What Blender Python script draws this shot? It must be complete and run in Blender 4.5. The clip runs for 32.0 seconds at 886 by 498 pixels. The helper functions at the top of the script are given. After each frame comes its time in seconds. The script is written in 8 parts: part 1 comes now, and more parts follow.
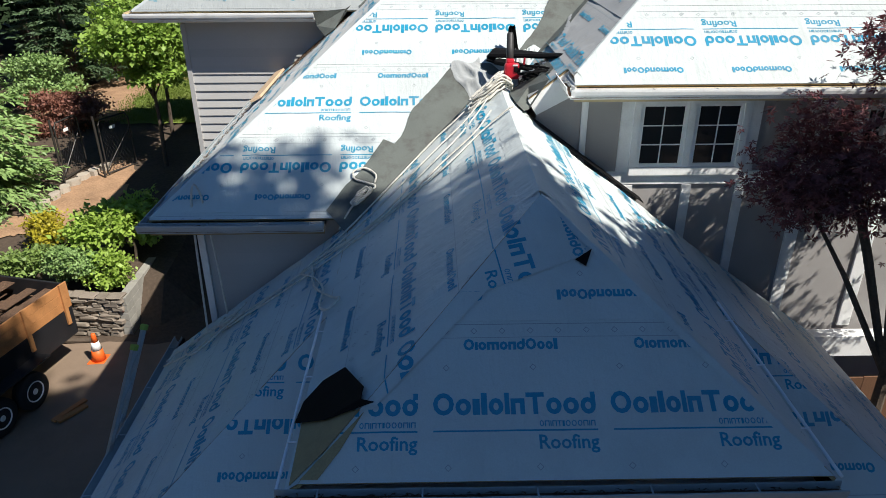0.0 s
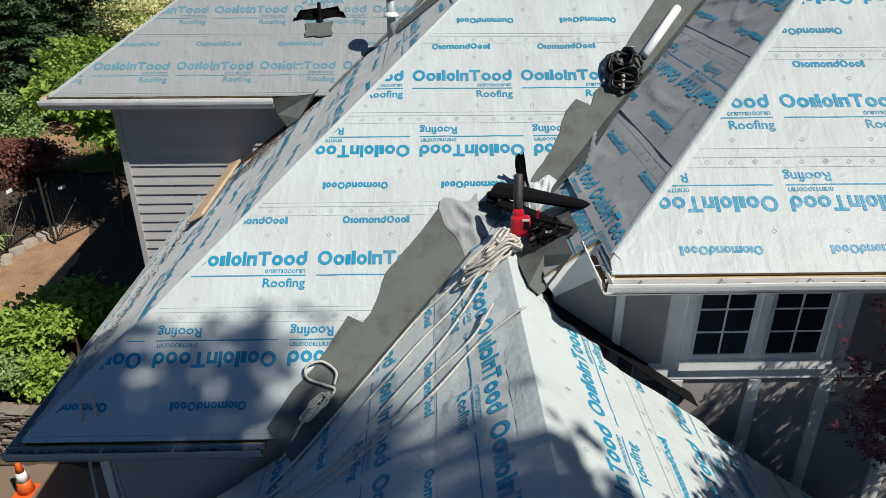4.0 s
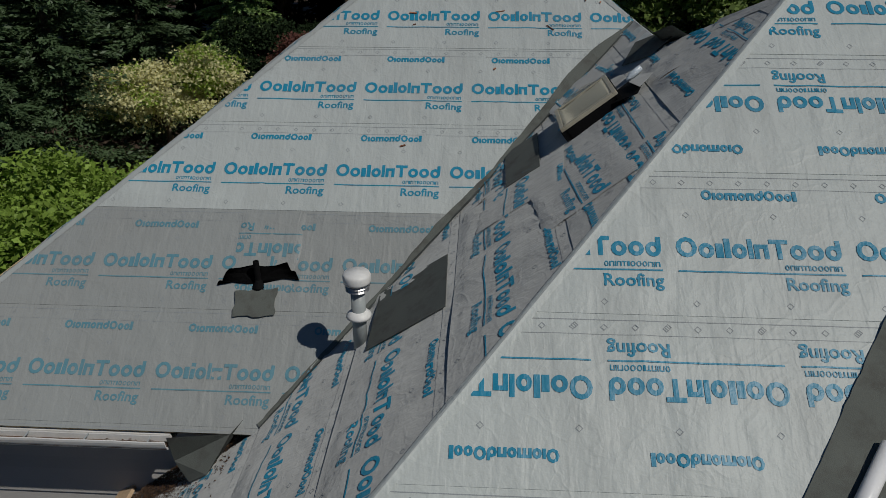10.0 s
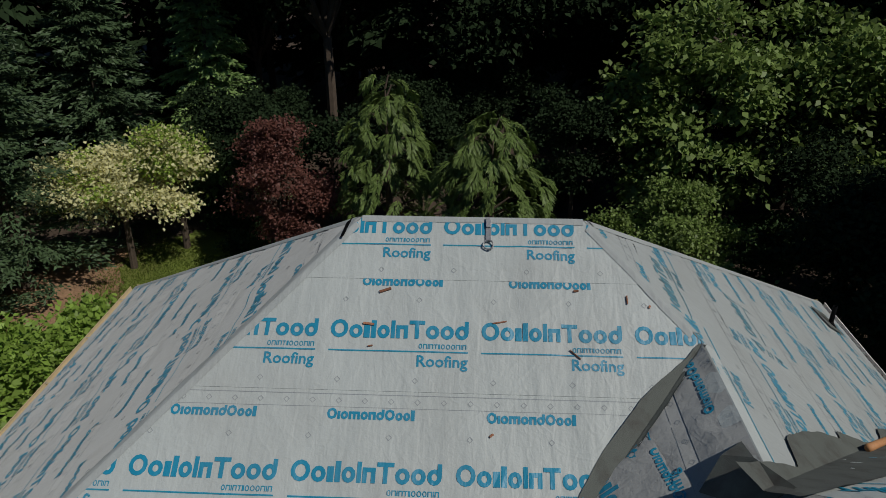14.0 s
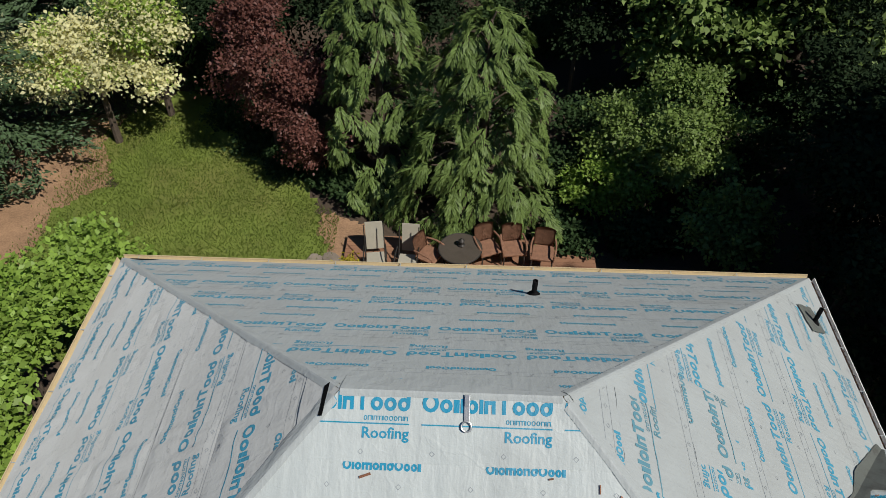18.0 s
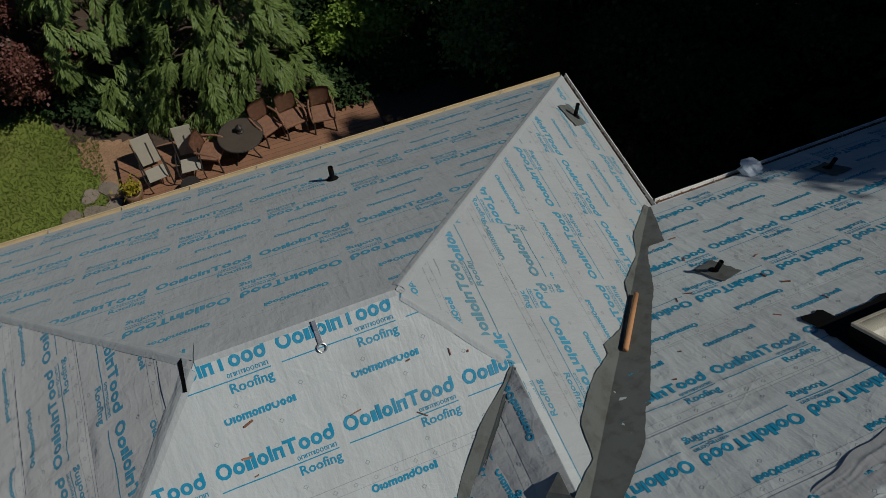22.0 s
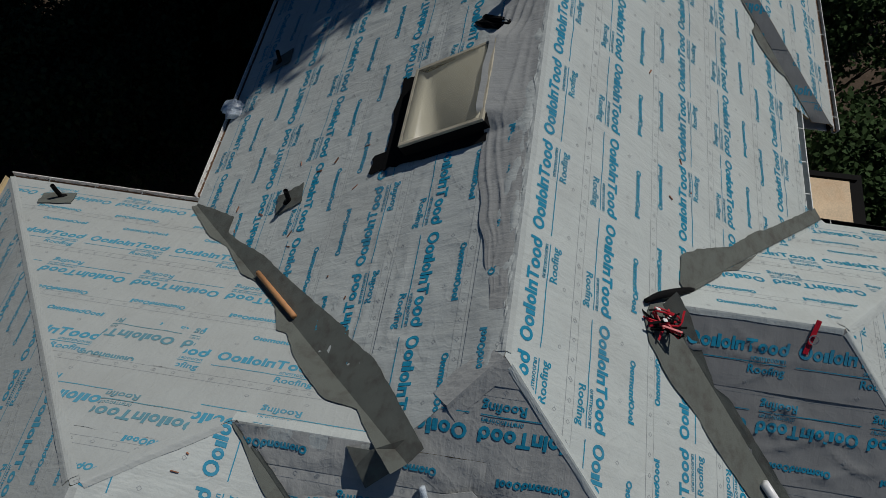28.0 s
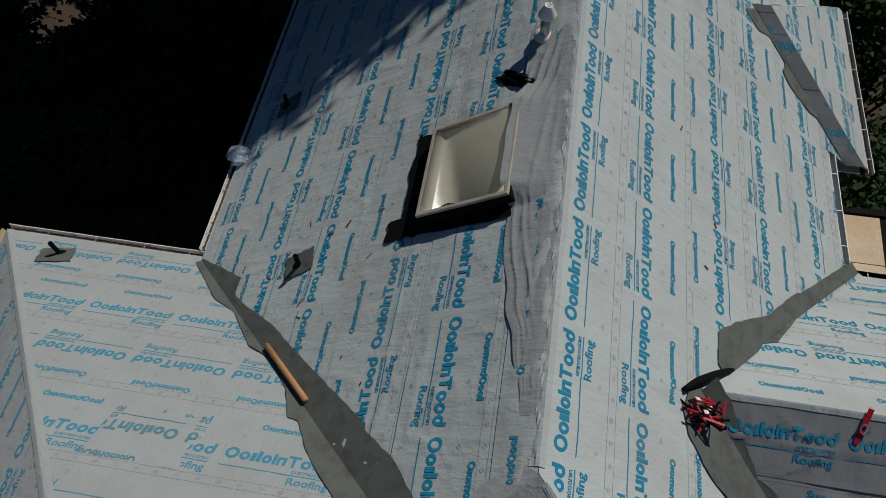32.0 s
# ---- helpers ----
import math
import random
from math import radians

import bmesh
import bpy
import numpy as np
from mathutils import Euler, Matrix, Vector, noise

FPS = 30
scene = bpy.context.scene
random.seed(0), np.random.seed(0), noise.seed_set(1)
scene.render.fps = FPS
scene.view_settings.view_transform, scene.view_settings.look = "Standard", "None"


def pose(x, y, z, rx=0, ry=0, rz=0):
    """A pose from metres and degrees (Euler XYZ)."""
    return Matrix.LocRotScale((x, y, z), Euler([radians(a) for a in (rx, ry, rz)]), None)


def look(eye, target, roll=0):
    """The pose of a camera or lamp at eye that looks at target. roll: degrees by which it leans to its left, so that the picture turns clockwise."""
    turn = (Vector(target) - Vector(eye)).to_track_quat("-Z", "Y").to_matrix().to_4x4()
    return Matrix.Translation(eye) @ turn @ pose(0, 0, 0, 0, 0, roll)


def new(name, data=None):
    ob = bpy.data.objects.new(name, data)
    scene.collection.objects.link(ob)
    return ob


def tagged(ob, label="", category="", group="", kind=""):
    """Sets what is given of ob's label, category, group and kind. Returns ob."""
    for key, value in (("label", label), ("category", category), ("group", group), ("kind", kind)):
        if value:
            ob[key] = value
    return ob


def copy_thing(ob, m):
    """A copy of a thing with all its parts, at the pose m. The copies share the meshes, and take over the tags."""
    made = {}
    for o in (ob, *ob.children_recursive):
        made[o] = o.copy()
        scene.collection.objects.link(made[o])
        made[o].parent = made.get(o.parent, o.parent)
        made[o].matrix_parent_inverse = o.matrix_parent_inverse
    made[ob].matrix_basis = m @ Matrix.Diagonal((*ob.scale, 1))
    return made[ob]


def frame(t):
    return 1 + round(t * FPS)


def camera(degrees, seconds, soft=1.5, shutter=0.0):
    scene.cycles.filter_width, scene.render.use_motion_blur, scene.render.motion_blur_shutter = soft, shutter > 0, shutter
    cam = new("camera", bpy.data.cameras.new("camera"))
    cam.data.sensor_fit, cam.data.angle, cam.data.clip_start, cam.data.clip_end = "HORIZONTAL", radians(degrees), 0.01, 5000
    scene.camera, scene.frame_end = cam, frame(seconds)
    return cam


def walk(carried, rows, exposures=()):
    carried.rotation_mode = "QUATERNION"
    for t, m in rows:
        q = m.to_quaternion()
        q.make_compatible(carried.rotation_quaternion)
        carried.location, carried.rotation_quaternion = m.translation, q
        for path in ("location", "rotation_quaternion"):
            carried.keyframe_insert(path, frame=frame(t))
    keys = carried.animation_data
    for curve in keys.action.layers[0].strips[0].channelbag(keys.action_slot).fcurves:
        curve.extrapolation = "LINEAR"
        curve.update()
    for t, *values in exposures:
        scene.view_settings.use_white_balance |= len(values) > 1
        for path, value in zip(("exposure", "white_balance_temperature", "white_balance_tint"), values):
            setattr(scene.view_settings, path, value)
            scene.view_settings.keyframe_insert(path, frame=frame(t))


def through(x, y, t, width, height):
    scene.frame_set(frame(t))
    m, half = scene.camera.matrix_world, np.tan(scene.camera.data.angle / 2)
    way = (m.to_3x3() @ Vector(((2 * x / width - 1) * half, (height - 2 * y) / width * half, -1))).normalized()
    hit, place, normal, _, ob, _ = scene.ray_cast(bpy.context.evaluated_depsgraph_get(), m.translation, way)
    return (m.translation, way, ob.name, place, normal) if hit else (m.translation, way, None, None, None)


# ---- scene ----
cam = camera(64.05, 32.0, soft=0.5)
# seconds, place, turn
ROWS = [
    (0.0, -0.193, -0.010, 0.131, 63.72, 0.23, -0.96),
    (0.5, -0.174, 0.376, 0.134, 63.74, 0.19, -1.01),
    (1.0, -0.153, 0.744, 0.143, 63.75, 0.16, -0.94),
    (1.5, -0.123, 1.142, 0.157, 63.74, 0.06, -0.96),
    (2.0, -0.098, 1.565, 0.178, 63.71, 0.04, -1.09),
    (2.5, -0.076, 1.974, 0.301, 63.69, 0.07, -1.18),
    (3.0, -0.052, 2.364, 0.519, 63.65, 0.08, -1.25),
    (3.5, -0.048, 2.722, 0.743, 63.60, 0.09, -1.33),
    (4.0, -0.032, 3.055, 0.966, 63.62, 0.05, -1.23),
    (4.5, -0.012, 3.379, 1.197, 63.63, 0.05, -1.02),
    (6.5, 0.188, 4.854, 1.888, 63.56, -0.06, -0.05),
    (7.0, 0.240, 5.289, 2.033, 63.57, -0.08, 0.11),
    (7.5, 0.300, 5.768, 2.184, 63.55, -0.05, 0.30),
    (8.0, 0.364, 6.299, 2.336, 63.59, -0.03, 0.62),
    (8.5, 0.404, 6.872, 2.478, 63.64, -0.02, 1.63),
    (9.0, 0.444, 7.454, 2.594, 63.71, -0.04, 2.83),
    (9.5, 0.459, 8.035, 2.702, 63.80, -0.08, 3.16),
    (10.0, 0.475, 8.625, 2.756, 63.79, -0.07, 3.06),
    (10.5, 0.490, 9.213, 2.795, 63.72, -0.04, 2.97),
    (11.0, 0.507, 9.819, 2.892, 63.71, -0.02, 2.93),
    (11.5, 0.505, 10.429, 3.154, 63.72, 0.01, 2.86),
    (12.0, 0.501, 10.988, 3.494, 63.73, 0.03, 2.89),
    (12.5, 0.494, 11.510, 3.799, 63.75, 0.04, 2.79),
    (13.0, 0.491, 12.016, 4.099, 63.72, 0.05, 2.74),
    (13.5, 0.485, 12.482, 4.401, 63.69, 0.06, 2.73),
    (14.0, 0.469, 12.927, 4.690, 63.68, 0.08, 2.71),
    (14.5, 0.448, 13.328, 4.976, 63.67, 0.08, 2.65),
    (16.5, 0.536, 14.552, 6.411, 59.15, 0.05, 2.54),
    (17.0, 0.534, 14.806, 6.788, 54.69, 0.11, 2.57),
    (17.5, 0.557, 15.026, 7.142, 50.11, 0.18, 2.61),
    (18.0, 0.570, 15.221, 7.469, 45.33, 0.27, 2.60),
    (18.5, 0.555, 15.399, 7.781, 40.39, 0.36, 2.57),
    (19.0, 0.548, 15.481, 8.049, 35.47, 0.39, 2.56),
    (19.5, 0.569, 15.505, 8.245, 31.72, 0.40, 2.56),
    (20.0, 0.585, 15.507, 8.279, 31.66, 0.41, -0.16),
    (20.5, 0.612, 15.535, 8.298, 31.52, 0.29, -5.09),
    (21.0, 0.637, 15.564, 8.282, 31.48, 0.17, -10.60),
    (21.5, 0.629, 15.581, 8.281, 31.47, 0.07, -16.44),
    (22.0, 0.633, 15.585, 8.292, 31.39, -0.04, -22.28),
    (22.5, 0.629, 15.596, 8.288, 31.31, -0.16, -28.34),
    (23.0, 0.633, 15.608, 8.275, 31.11, -0.12, -34.40),
    (23.5, 0.639, 15.618, 8.269, 30.95, -0.10, -40.56),
    (24.0, 0.666, 15.614, 8.254, 30.78, -0.12, -46.90),
    (24.5, 0.705, 15.590, 8.259, 30.48, -0.09, -53.34),
    (25.0, 0.721, 15.563, 8.252, 30.37, -0.14, -59.46),
    (25.5, 0.722, 15.554, 8.250, 30.28, -0.22, -65.64),
    (26.0, 0.724, 15.550, 8.238, 30.23, -0.34, -72.07),
    (26.5, 0.708, 15.546, 8.242, 30.08, -0.43, -78.12),
    (28.5, 0.766, 15.581, 8.188, 29.95, -0.06, -80.76),
    (29.0, 0.861, 15.610, 8.174, 29.91, 0.00, -80.74),
    (29.5, 0.987, 15.643, 8.168, 29.87, 0.08, -80.80),
    (30.0, 1.104, 15.702, 8.167, 29.87, 0.15, -80.81),
    (30.5, 1.232, 15.772, 8.167, 29.82, 0.21, -80.82),
    (31.0, 1.387, 15.837, 8.171, 29.79, 0.26, -80.81),
    (31.5, 1.572, 15.885, 8.175, 29.77, 0.31, -80.79),
    (32.0, 1.768, 15.923, 8.186, 29.74, 0.37, -80.78),
]
EXPOSURES = [(0.0, 0.55), (2.0, 0.42), (3.0, 0.2), (4.5, -0.1), (7.0, -0.6), (8.0, -0.84), (9.0, -1.1), (10.0, -1.24), (11.0, -1.32), (12.0, -1.26), (13.0, -1.12), (14.5, -1.0), (16.5, -0.4), (18.0, -0.28), (19.0, -0.7), (20.0, -1.0), (24.0, -1.06), (26.5, -1.06), (29.0, -1.0), (32.0, -1.0)]
walk(cam, [(t, pose(x, y, z, rx, ry, rz)) for t, x, y, z, rx, ry, rz in ROWS], EXPOSURES)

# ---- light ----
SUN_TO = Vector((0.501, -0.368, 0.783)).normalized()
world = bpy.data.worlds.new("sky")
scene.world = world
world.use_nodes = True
sky = world.node_tree.nodes.new("ShaderNodeTexSky")
sky.sky_type = "NISHITA"
sky.sun_disc = False
sky.air_density, sky.dust_density, sky.ozone_density = 1.0, 0.0, 7.0
sky.sun_elevation = math.asin(SUN_TO.z)
sky.sun_rotation = math.atan2(SUN_TO.x, SUN_TO.y)
tone = world.node_tree.nodes.new("ShaderNodeVectorMath")
tone.operation = "MULTIPLY"
tone.inputs[1].default_value = (0.8, 0.99, 1.07)
world.node_tree.links.new(sky.outputs[0], tone.inputs[0])
world.node_tree.links.new(tone.outputs[0], world.node_tree.nodes["Background"].inputs[0])
world.node_tree.nodes["Background"].inputs[1].default_value = 0.055
sun_data = bpy.data.lights.new("sun", "SUN")
sun_data.energy, sun_data.angle, sun_data.color = 4.75, radians(0.55), (1.0, 0.96, 0.89)
sun = new("sun", sun_data)
sun.matrix_world = look(SUN_TO * 60, (0, 0, 0))


# ---- materials ----
def mat(name, color, rough=0.6, metal=0.0, var=0.15, scale=3.0, fine=60.0, bump=0.15, spec=0.4, per_object=0.0, per_island=0.0, dirt=None, dirt_scale=1.2, dirt_amount=0.3):
    m = bpy.data.materials.new(name)
    m.use_nodes = True
    nt = m.node_tree
    bs = nt.nodes["Principled BSDF"]
    bs.inputs["Roughness"].default_value = rough
    bs.inputs["Metallic"].default_value = metal
    bs.inputs["Specular IOR Level"].default_value = spec
    tc = nt.nodes.new("ShaderNodeNewGeometry")
    n1 = nt.nodes.new("ShaderNodeTexNoise")
    n1.inputs["Scale"].default_value = scale
    n1.inputs["Detail"].default_value = 5
    n2 = nt.nodes.new("ShaderNodeTexNoise")
    n2.inputs["Scale"].default_value = fine
    n2.inputs["Detail"].default_value = 3
    for n in (n1, n2):
        nt.links.new(tc.outputs["Position"], n.inputs["Vector"])
    add = nt.nodes.new("ShaderNodeMath")
    add.operation = "ADD"
    nt.links.new(n1.outputs["Fac"], add.inputs[0])
    nt.links.new(n2.outputs["Fac"], add.inputs[1])
    rng = nt.nodes.new("ShaderNodeMapRange")
    rng.inputs["From Min"].default_value, rng.inputs["From Max"].default_value = 0.6, 1.4
    rng.inputs["To Min"].default_value, rng.inputs["To Max"].default_value = 1 - var, 1 + var
    nt.links.new(add.outputs[0], rng.inputs["Value"])
    fac = rng.outputs[0]
    for amount, kind in ((per_object, "o"), (per_island, "i")):
        if amount:
            src = nt.nodes.new("ShaderNodeObjectInfo").outputs["Random"] if kind == "o" else tc.outputs["Random Per Island"]
            r2 = nt.nodes.new("ShaderNodeMapRange")
            r2.inputs["To Min"].default_value, r2.inputs["To Max"].default_value = 1 - amount, 1 + amount
            nt.links.new(src, r2.inputs["Value"])
            mu = nt.nodes.new("ShaderNodeMath")
            mu.operation = "MULTIPLY"
            nt.links.new(fac, mu.inputs[0])
            nt.links.new(r2.outputs[0], mu.inputs[1])
            fac = mu.outputs[0]
    sc = nt.nodes.new("ShaderNodeVectorMath")
    sc.operation = "SCALE"
    sc.inputs[0].default_value = color
    nt.links.new(fac, sc.inputs["Scale"])
    col = sc.outputs[0]
    if dirt:
        n3 = nt.nodes.new("ShaderNodeTexNoise")
        n3.inputs["Scale"].default_value = dirt_scale
        n3.inputs["Detail"].default_value = 8
        n3.inputs["Roughness"].default_value = 0.65
        nt.links.new(tc.outputs["Position"], n3.inputs["Vector"])
        r3 = nt.nodes.new("ShaderNodeMapRange")
        r3.inputs["From Min"].default_value, r3.inputs["From Max"].default_value = 0.48, 0.72
        r3.inputs["To Max"].default_value = dirt_amount
        nt.links.new(n3.outputs["Fac"], r3.inputs["Value"])
        mx = nt.nodes.new("ShaderNodeMix")
        mx.data_type = "RGBA"
        nt.links.new(r3.outputs[0], mx.inputs["Factor"])
        nt.links.new(col, mx.inputs["A"])
        mx.inputs["B"].default_value = (*dirt, 1)
        col = mx.outputs["Result"]
    nt.links.new(col, bs.inputs["Base Color"])
    if bump:
        bp = nt.nodes.new("ShaderNodeBump")
        bp.inputs["Strength"].default_value = bump
        bp.inputs["Distance"].default_value = 0.01
        nt.links.new(n2.outputs["Fac"], bp.inputs["Height"])
        nt.links.new(bp.outputs[0], bs.inputs["Normal"])
    return m


def sheet_mat(name, color, rough, wrinkle, spec=0.4, chalk=0.3):
    """Woven synthetic sheet with soft creases; the print on it shares the creases."""
    m = mat(name, color, rough, var=0.07, scale=1.3, fine=90, bump=0, spec=spec, dirt=(0.3, 0.29, 0.27), dirt_scale=0.9, dirt_amount=0.22)
    nt = m.node_tree
    bs = nt.nodes["Principled BSDF"]
    g = nt.nodes.new("ShaderNodeNewGeometry")
    heights = []
    for scale, stretch, detail in ((2.2, (1, 1, 1), 4), (5.5, (1.0, 0.35, 0.6), 3), (26, (1, 1, 1), 2)):
        mp = nt.nodes.new("ShaderNodeMapping")
        mp.inputs["Scale"].default_value = stretch
        nt.links.new(g.outputs["Position"], mp.inputs["Vector"])
        n = nt.nodes.new("ShaderNodeTexNoise")
        n.inputs["Scale"].default_value = scale
        n.inputs["Detail"].default_value = detail
        n.inputs["Distortion"].default_value = 0.8
        nt.links.new(mp.outputs[0], n.inputs["Vector"])
        heights.append(n.outputs["Fac"])
    for scale, stretch in ((1.7, (1, 1, 1)), (3.4, (1, 0.6, 0.8))):
        mp = nt.nodes.new("ShaderNodeMapping")
        mp.inputs["Scale"].default_value = stretch
        nt.links.new(g.outputs["Position"], mp.inputs["Vector"])
        n = nt.nodes.new("ShaderNodeTexNoise")
        n.inputs["Scale"].default_value = scale
        n.inputs["Detail"].default_value = 2
        n.inputs["Distortion"].default_value = 1.1
        nt.links.new(mp.outputs[0], n.inputs["Vector"])
        off = nt.nodes.new("ShaderNodeMath")
        off.operation = "SUBTRACT"
        off.inputs[1].default_value = 0.53
        nt.links.new(n.outputs["Fac"], off.inputs[0])
        ab = nt.nodes.new("ShaderNodeMath")
        ab.operation = "ABSOLUTE"
        nt.links.new(off.outputs[0], ab.inputs[0])
        sharp = nt.nodes.new("ShaderNodeMapRange")
        sharp.inputs["From Max"].default_value = 0.045
        sharp.inputs["To Min"].default_value, sharp.inputs["To Max"].default_value = 1.0, 0.0
        nt.links.new(ab.outputs[0], sharp.inputs["Value"])
        heights.append(sharp.outputs[0])
    # fine ripples that run up the slope
    side = nt.nodes.new("ShaderNodeVectorMath")
    side.operation = "CROSS_PRODUCT"
    side.inputs[1].default_value = (0, 0, 1)
    nt.links.new(g.outputs["True Normal"], side.inputs[0])
    last = side
    for op, value in (("NORMALIZE", None), ("ADD", (0.5, 0.5, 0.5)), ("FLOOR", None)):
        nx = nt.nodes.new("ShaderNodeVectorMath")
        nx.operation = op
        if value:
            nx.inputs[1].default_value = value
        nt.links.new(last.outputs[0], nx.inputs[0])
        last = nx
    dot = nt.nodes.new("ShaderNodeVectorMath")
    dot.operation = "DOT_PRODUCT"
    nt.links.new(last.outputs[0], dot.inputs[0])
    nt.links.new(g.outputs["Position"], dot.inputs[1])
    sep = nt.nodes.new("ShaderNodeSeparateXYZ")
    nt.links.new(g.outputs["Position"], sep.inputs[0])
    for across, up in ((9.0, 2.2), (3.2, 0.8), (17.0, 7.0)):
        com = nt.nodes.new("ShaderNodeCombineXYZ")
        for k, (src, f) in enumerate(((dot.outputs["Value"], across), (sep.outputs["Z"], up))):
            mu = nt.nodes.new("ShaderNodeMath")
            mu.operation = "MULTIPLY"
            mu.inputs[1].default_value = f
            nt.links.new(src, mu.inputs[0])
            nt.links.new(mu.outputs[0], com.inputs[k])
        n = nt.nodes.new("ShaderNodeTexNoise")
        n.inputs["Scale"].default_value = 1.0
        n.inputs["Detail"].default_value = 2
        n.inputs["Distortion"].default_value = 0.6
        nt.links.new(com.outputs[0], n.inputs["Vector"])
        heights.append(n.outputs["Fac"])
    bs.inputs["Diffuse Roughness"].default_value = chalk
    normal = None
    for h, (strength, dist) in zip(heights, ((0.22, 0.05), (0.25, 0.02), (0.35, 0.006), (0.13, 0.013), (0.1, 0.009), (0.4, 0.0155), (0.35, 0.03), (0.32, 0.0145))):
        bp = nt.nodes.new("ShaderNodeBump")
        bp.inputs["Strength"].default_value = min(1.0, strength * (wrinkle if dist > 0.014 or dist < 0.008 else min(1.1, wrinkle)))
        bp.inputs["Distance"].default_value = dist
        nt.links.new(h, bp.inputs["Height"])
        if normal:
            nt.links.new(normal, bp.inputs["Normal"])
        normal = bp.outputs[0]
    nt.links.new(normal, bs.inputs["Normal"])
    return m


M_SHEET = sheet_mat("underlayment", (0.58, 0.625, 0.61), 0.5, 1.0)
# same sheet toned down on some slopes: their light is partly in the colour
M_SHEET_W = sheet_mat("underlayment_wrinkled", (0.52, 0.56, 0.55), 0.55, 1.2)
# west-facing slopes' shade is put into this greyer sheet colour
M_SHEET_D = sheet_mat("underlayment_shade_grey", (0.43, 0.443, 0.437), 0.62, 1.4, 0.12, 0.8)
M_SHEET_L = sheet_mat("underlayment_toned", (0.425, 0.455, 0.45), 0.55, 1.0)
# wings' west-facing slopes: shade put into a still darker colour
M_SHEET_T = sheet_mat("underlayment_west_shade", (0.325, 0.335, 0.34), 0.7, 0.6, 0.08, 0.9)
M_SHEET_G = sheet_mat("underlayment_greyed", (0.345, 0.365, 0.36), 0.5, 1.3)
M_PRINT_G = sheet_mat("print_faded", (0.13, 0.3, 0.37), 0.45, 1.0)
# paler ink: stands for the sheen that washes out print at low angles
M_PRINT_S = sheet_mat("print_soft", (0.07, 0.32, 0.46), 0.5, 1.0)
M_PRINT = sheet_mat("print_blue", (0.018, 0.285, 0.455), 0.42, 1.0)
M_MARK = sheet_mat("print_grey", (0.33, 0.36, 0.38), 0.5, 0.7)
M_MEMBRANE = mat("membrane", (0.125, 0.137, 0.124), 0.85, var=0.14, scale=2.5, fine=160, bump=0.35, dirt=(0.06, 0.05, 0.045), dirt_scale=4.5, dirt_amount=0.7)
M_BLACK = mat("black_rubber", (0.006, 0.006, 0.0065), 0.8, var=0.3, fine=40, bump=0.3, spec=0.12)
M_DECK_WOOD = mat("sheathing", (0.36, 0.27, 0.14), 0.8, var=0.25, scale=6, fine=70, bump=0.3)
M_WHITE = mat("white_paint", (0.84, 0.84, 0.82), 0.45, var=0.06, scale=2, fine=50, bump=0.06, dirt=(0.35, 0.33, 0.28), dirt_scale=2.5, dirt_amount=0.3)
M_GUTTER_GREY = mat("gutter_grey", (0.42, 0.46, 0.47), 0.4, var=0.08, fine=40, bump=0.05, dirt=(0.2, 0.2, 0.17), dirt_amount=0.4)
M_CREAM = mat("cream_fascia", (0.62, 0.5, 0.3), 0.6, var=0.12, scale=4, fine=40, bump=0.1)
M_SIDING = mat("siding_grey", (0.46, 0.45, 0.435), 0.7, var=0.06, scale=1.5, fine=70, bump=0.15, per_object=0.04)
M_STUCCO = mat("stucco_taupe", (0.36, 0.34, 0.325), 0.85, var=0.1, scale=2, fine=140, bump=0.45)
M_GLASS = mat("window_glass", (0.02, 0.022, 0.025), 0.05, var=0.0, bump=0, spec=0.6)
M_PLANK = mat("pine_plank", (0.62, 0.45, 0.29), 0.65, var=0.22, scale=5, fine=45, bump=0.2)
M_ROPE = mat("rope_cream", (0.68, 0.65, 0.57), 0.85, var=0.25, scale=30, fine=220, bump=0.8)
M_RED = mat("red_paint", (0.5, 0.015, 0.03), 0.4, var=0.15, fine=60, bump=0.1)
M_METAL = mat("galvanised", (0.5, 0.5, 0.5), 0.35, metal=0.85, var=0.15, scale=8, fine=60, bump=0.1)
M_SKY_DOME = mat("skylight_acrylic", (0.56, 0.54, 0.44), 0.25, var=0.08, scale=2, bump=0.03, dirt=(0.35, 0.33, 0.25), dirt_scale=2, dirt_amount=0.5)
M_SKY_FRAME = mat("skylight_frame", (0.5, 0.46, 0.36), 0.5, var=0.15, scale=6, bump=0.1, dirt=(0.2, 0.18, 0.12), dirt_scale=5, dirt_amount=0.5)
M_DEBRIS = mat("needle_debris", (0.13, 0.075, 0.045), 0.95, var=0.5, scale=20, fine=200, bump=1.0)
M_BARK = mat("bark", (0.1, 0.075, 0.055), 0.95, var=0.35, scale=4, fine=30, bump=0.8)
M_DECK = mat("deck_boards", (0.3, 0.155, 0.09), 0.7, var=0.15, scale=3, fine=60, bump=0.2, per_object=0.12)
M_SOIL = mat("soil", (0.085, 0.06, 0.042), 0.95, var=0.4, scale=0.7, fine=12, bump=0.8, dirt=(0.05, 0.04, 0.025), dirt_scale=0.35, dirt_amount=0.7)
M_CONCRETE = mat("driveway", (0.235, 0.17, 0.12), 0.9, var=0.15, scale=1.2, fine=60, bump=0.3, dirt=(0.14, 0.1, 0.07), dirt_scale=0.8, dirt_amount=0.5)
M_TUBE = mat("white_plastic", (0.88, 0.89, 0.9), 0.3, var=0.04, scale=3, fine=40, bump=0.03)
M_STONE = mat("wall_stone", (0.23, 0.19, 0.15), 0.9, var=0.25, scale=4, fine=40, bump=0.7, per_object=0.25)


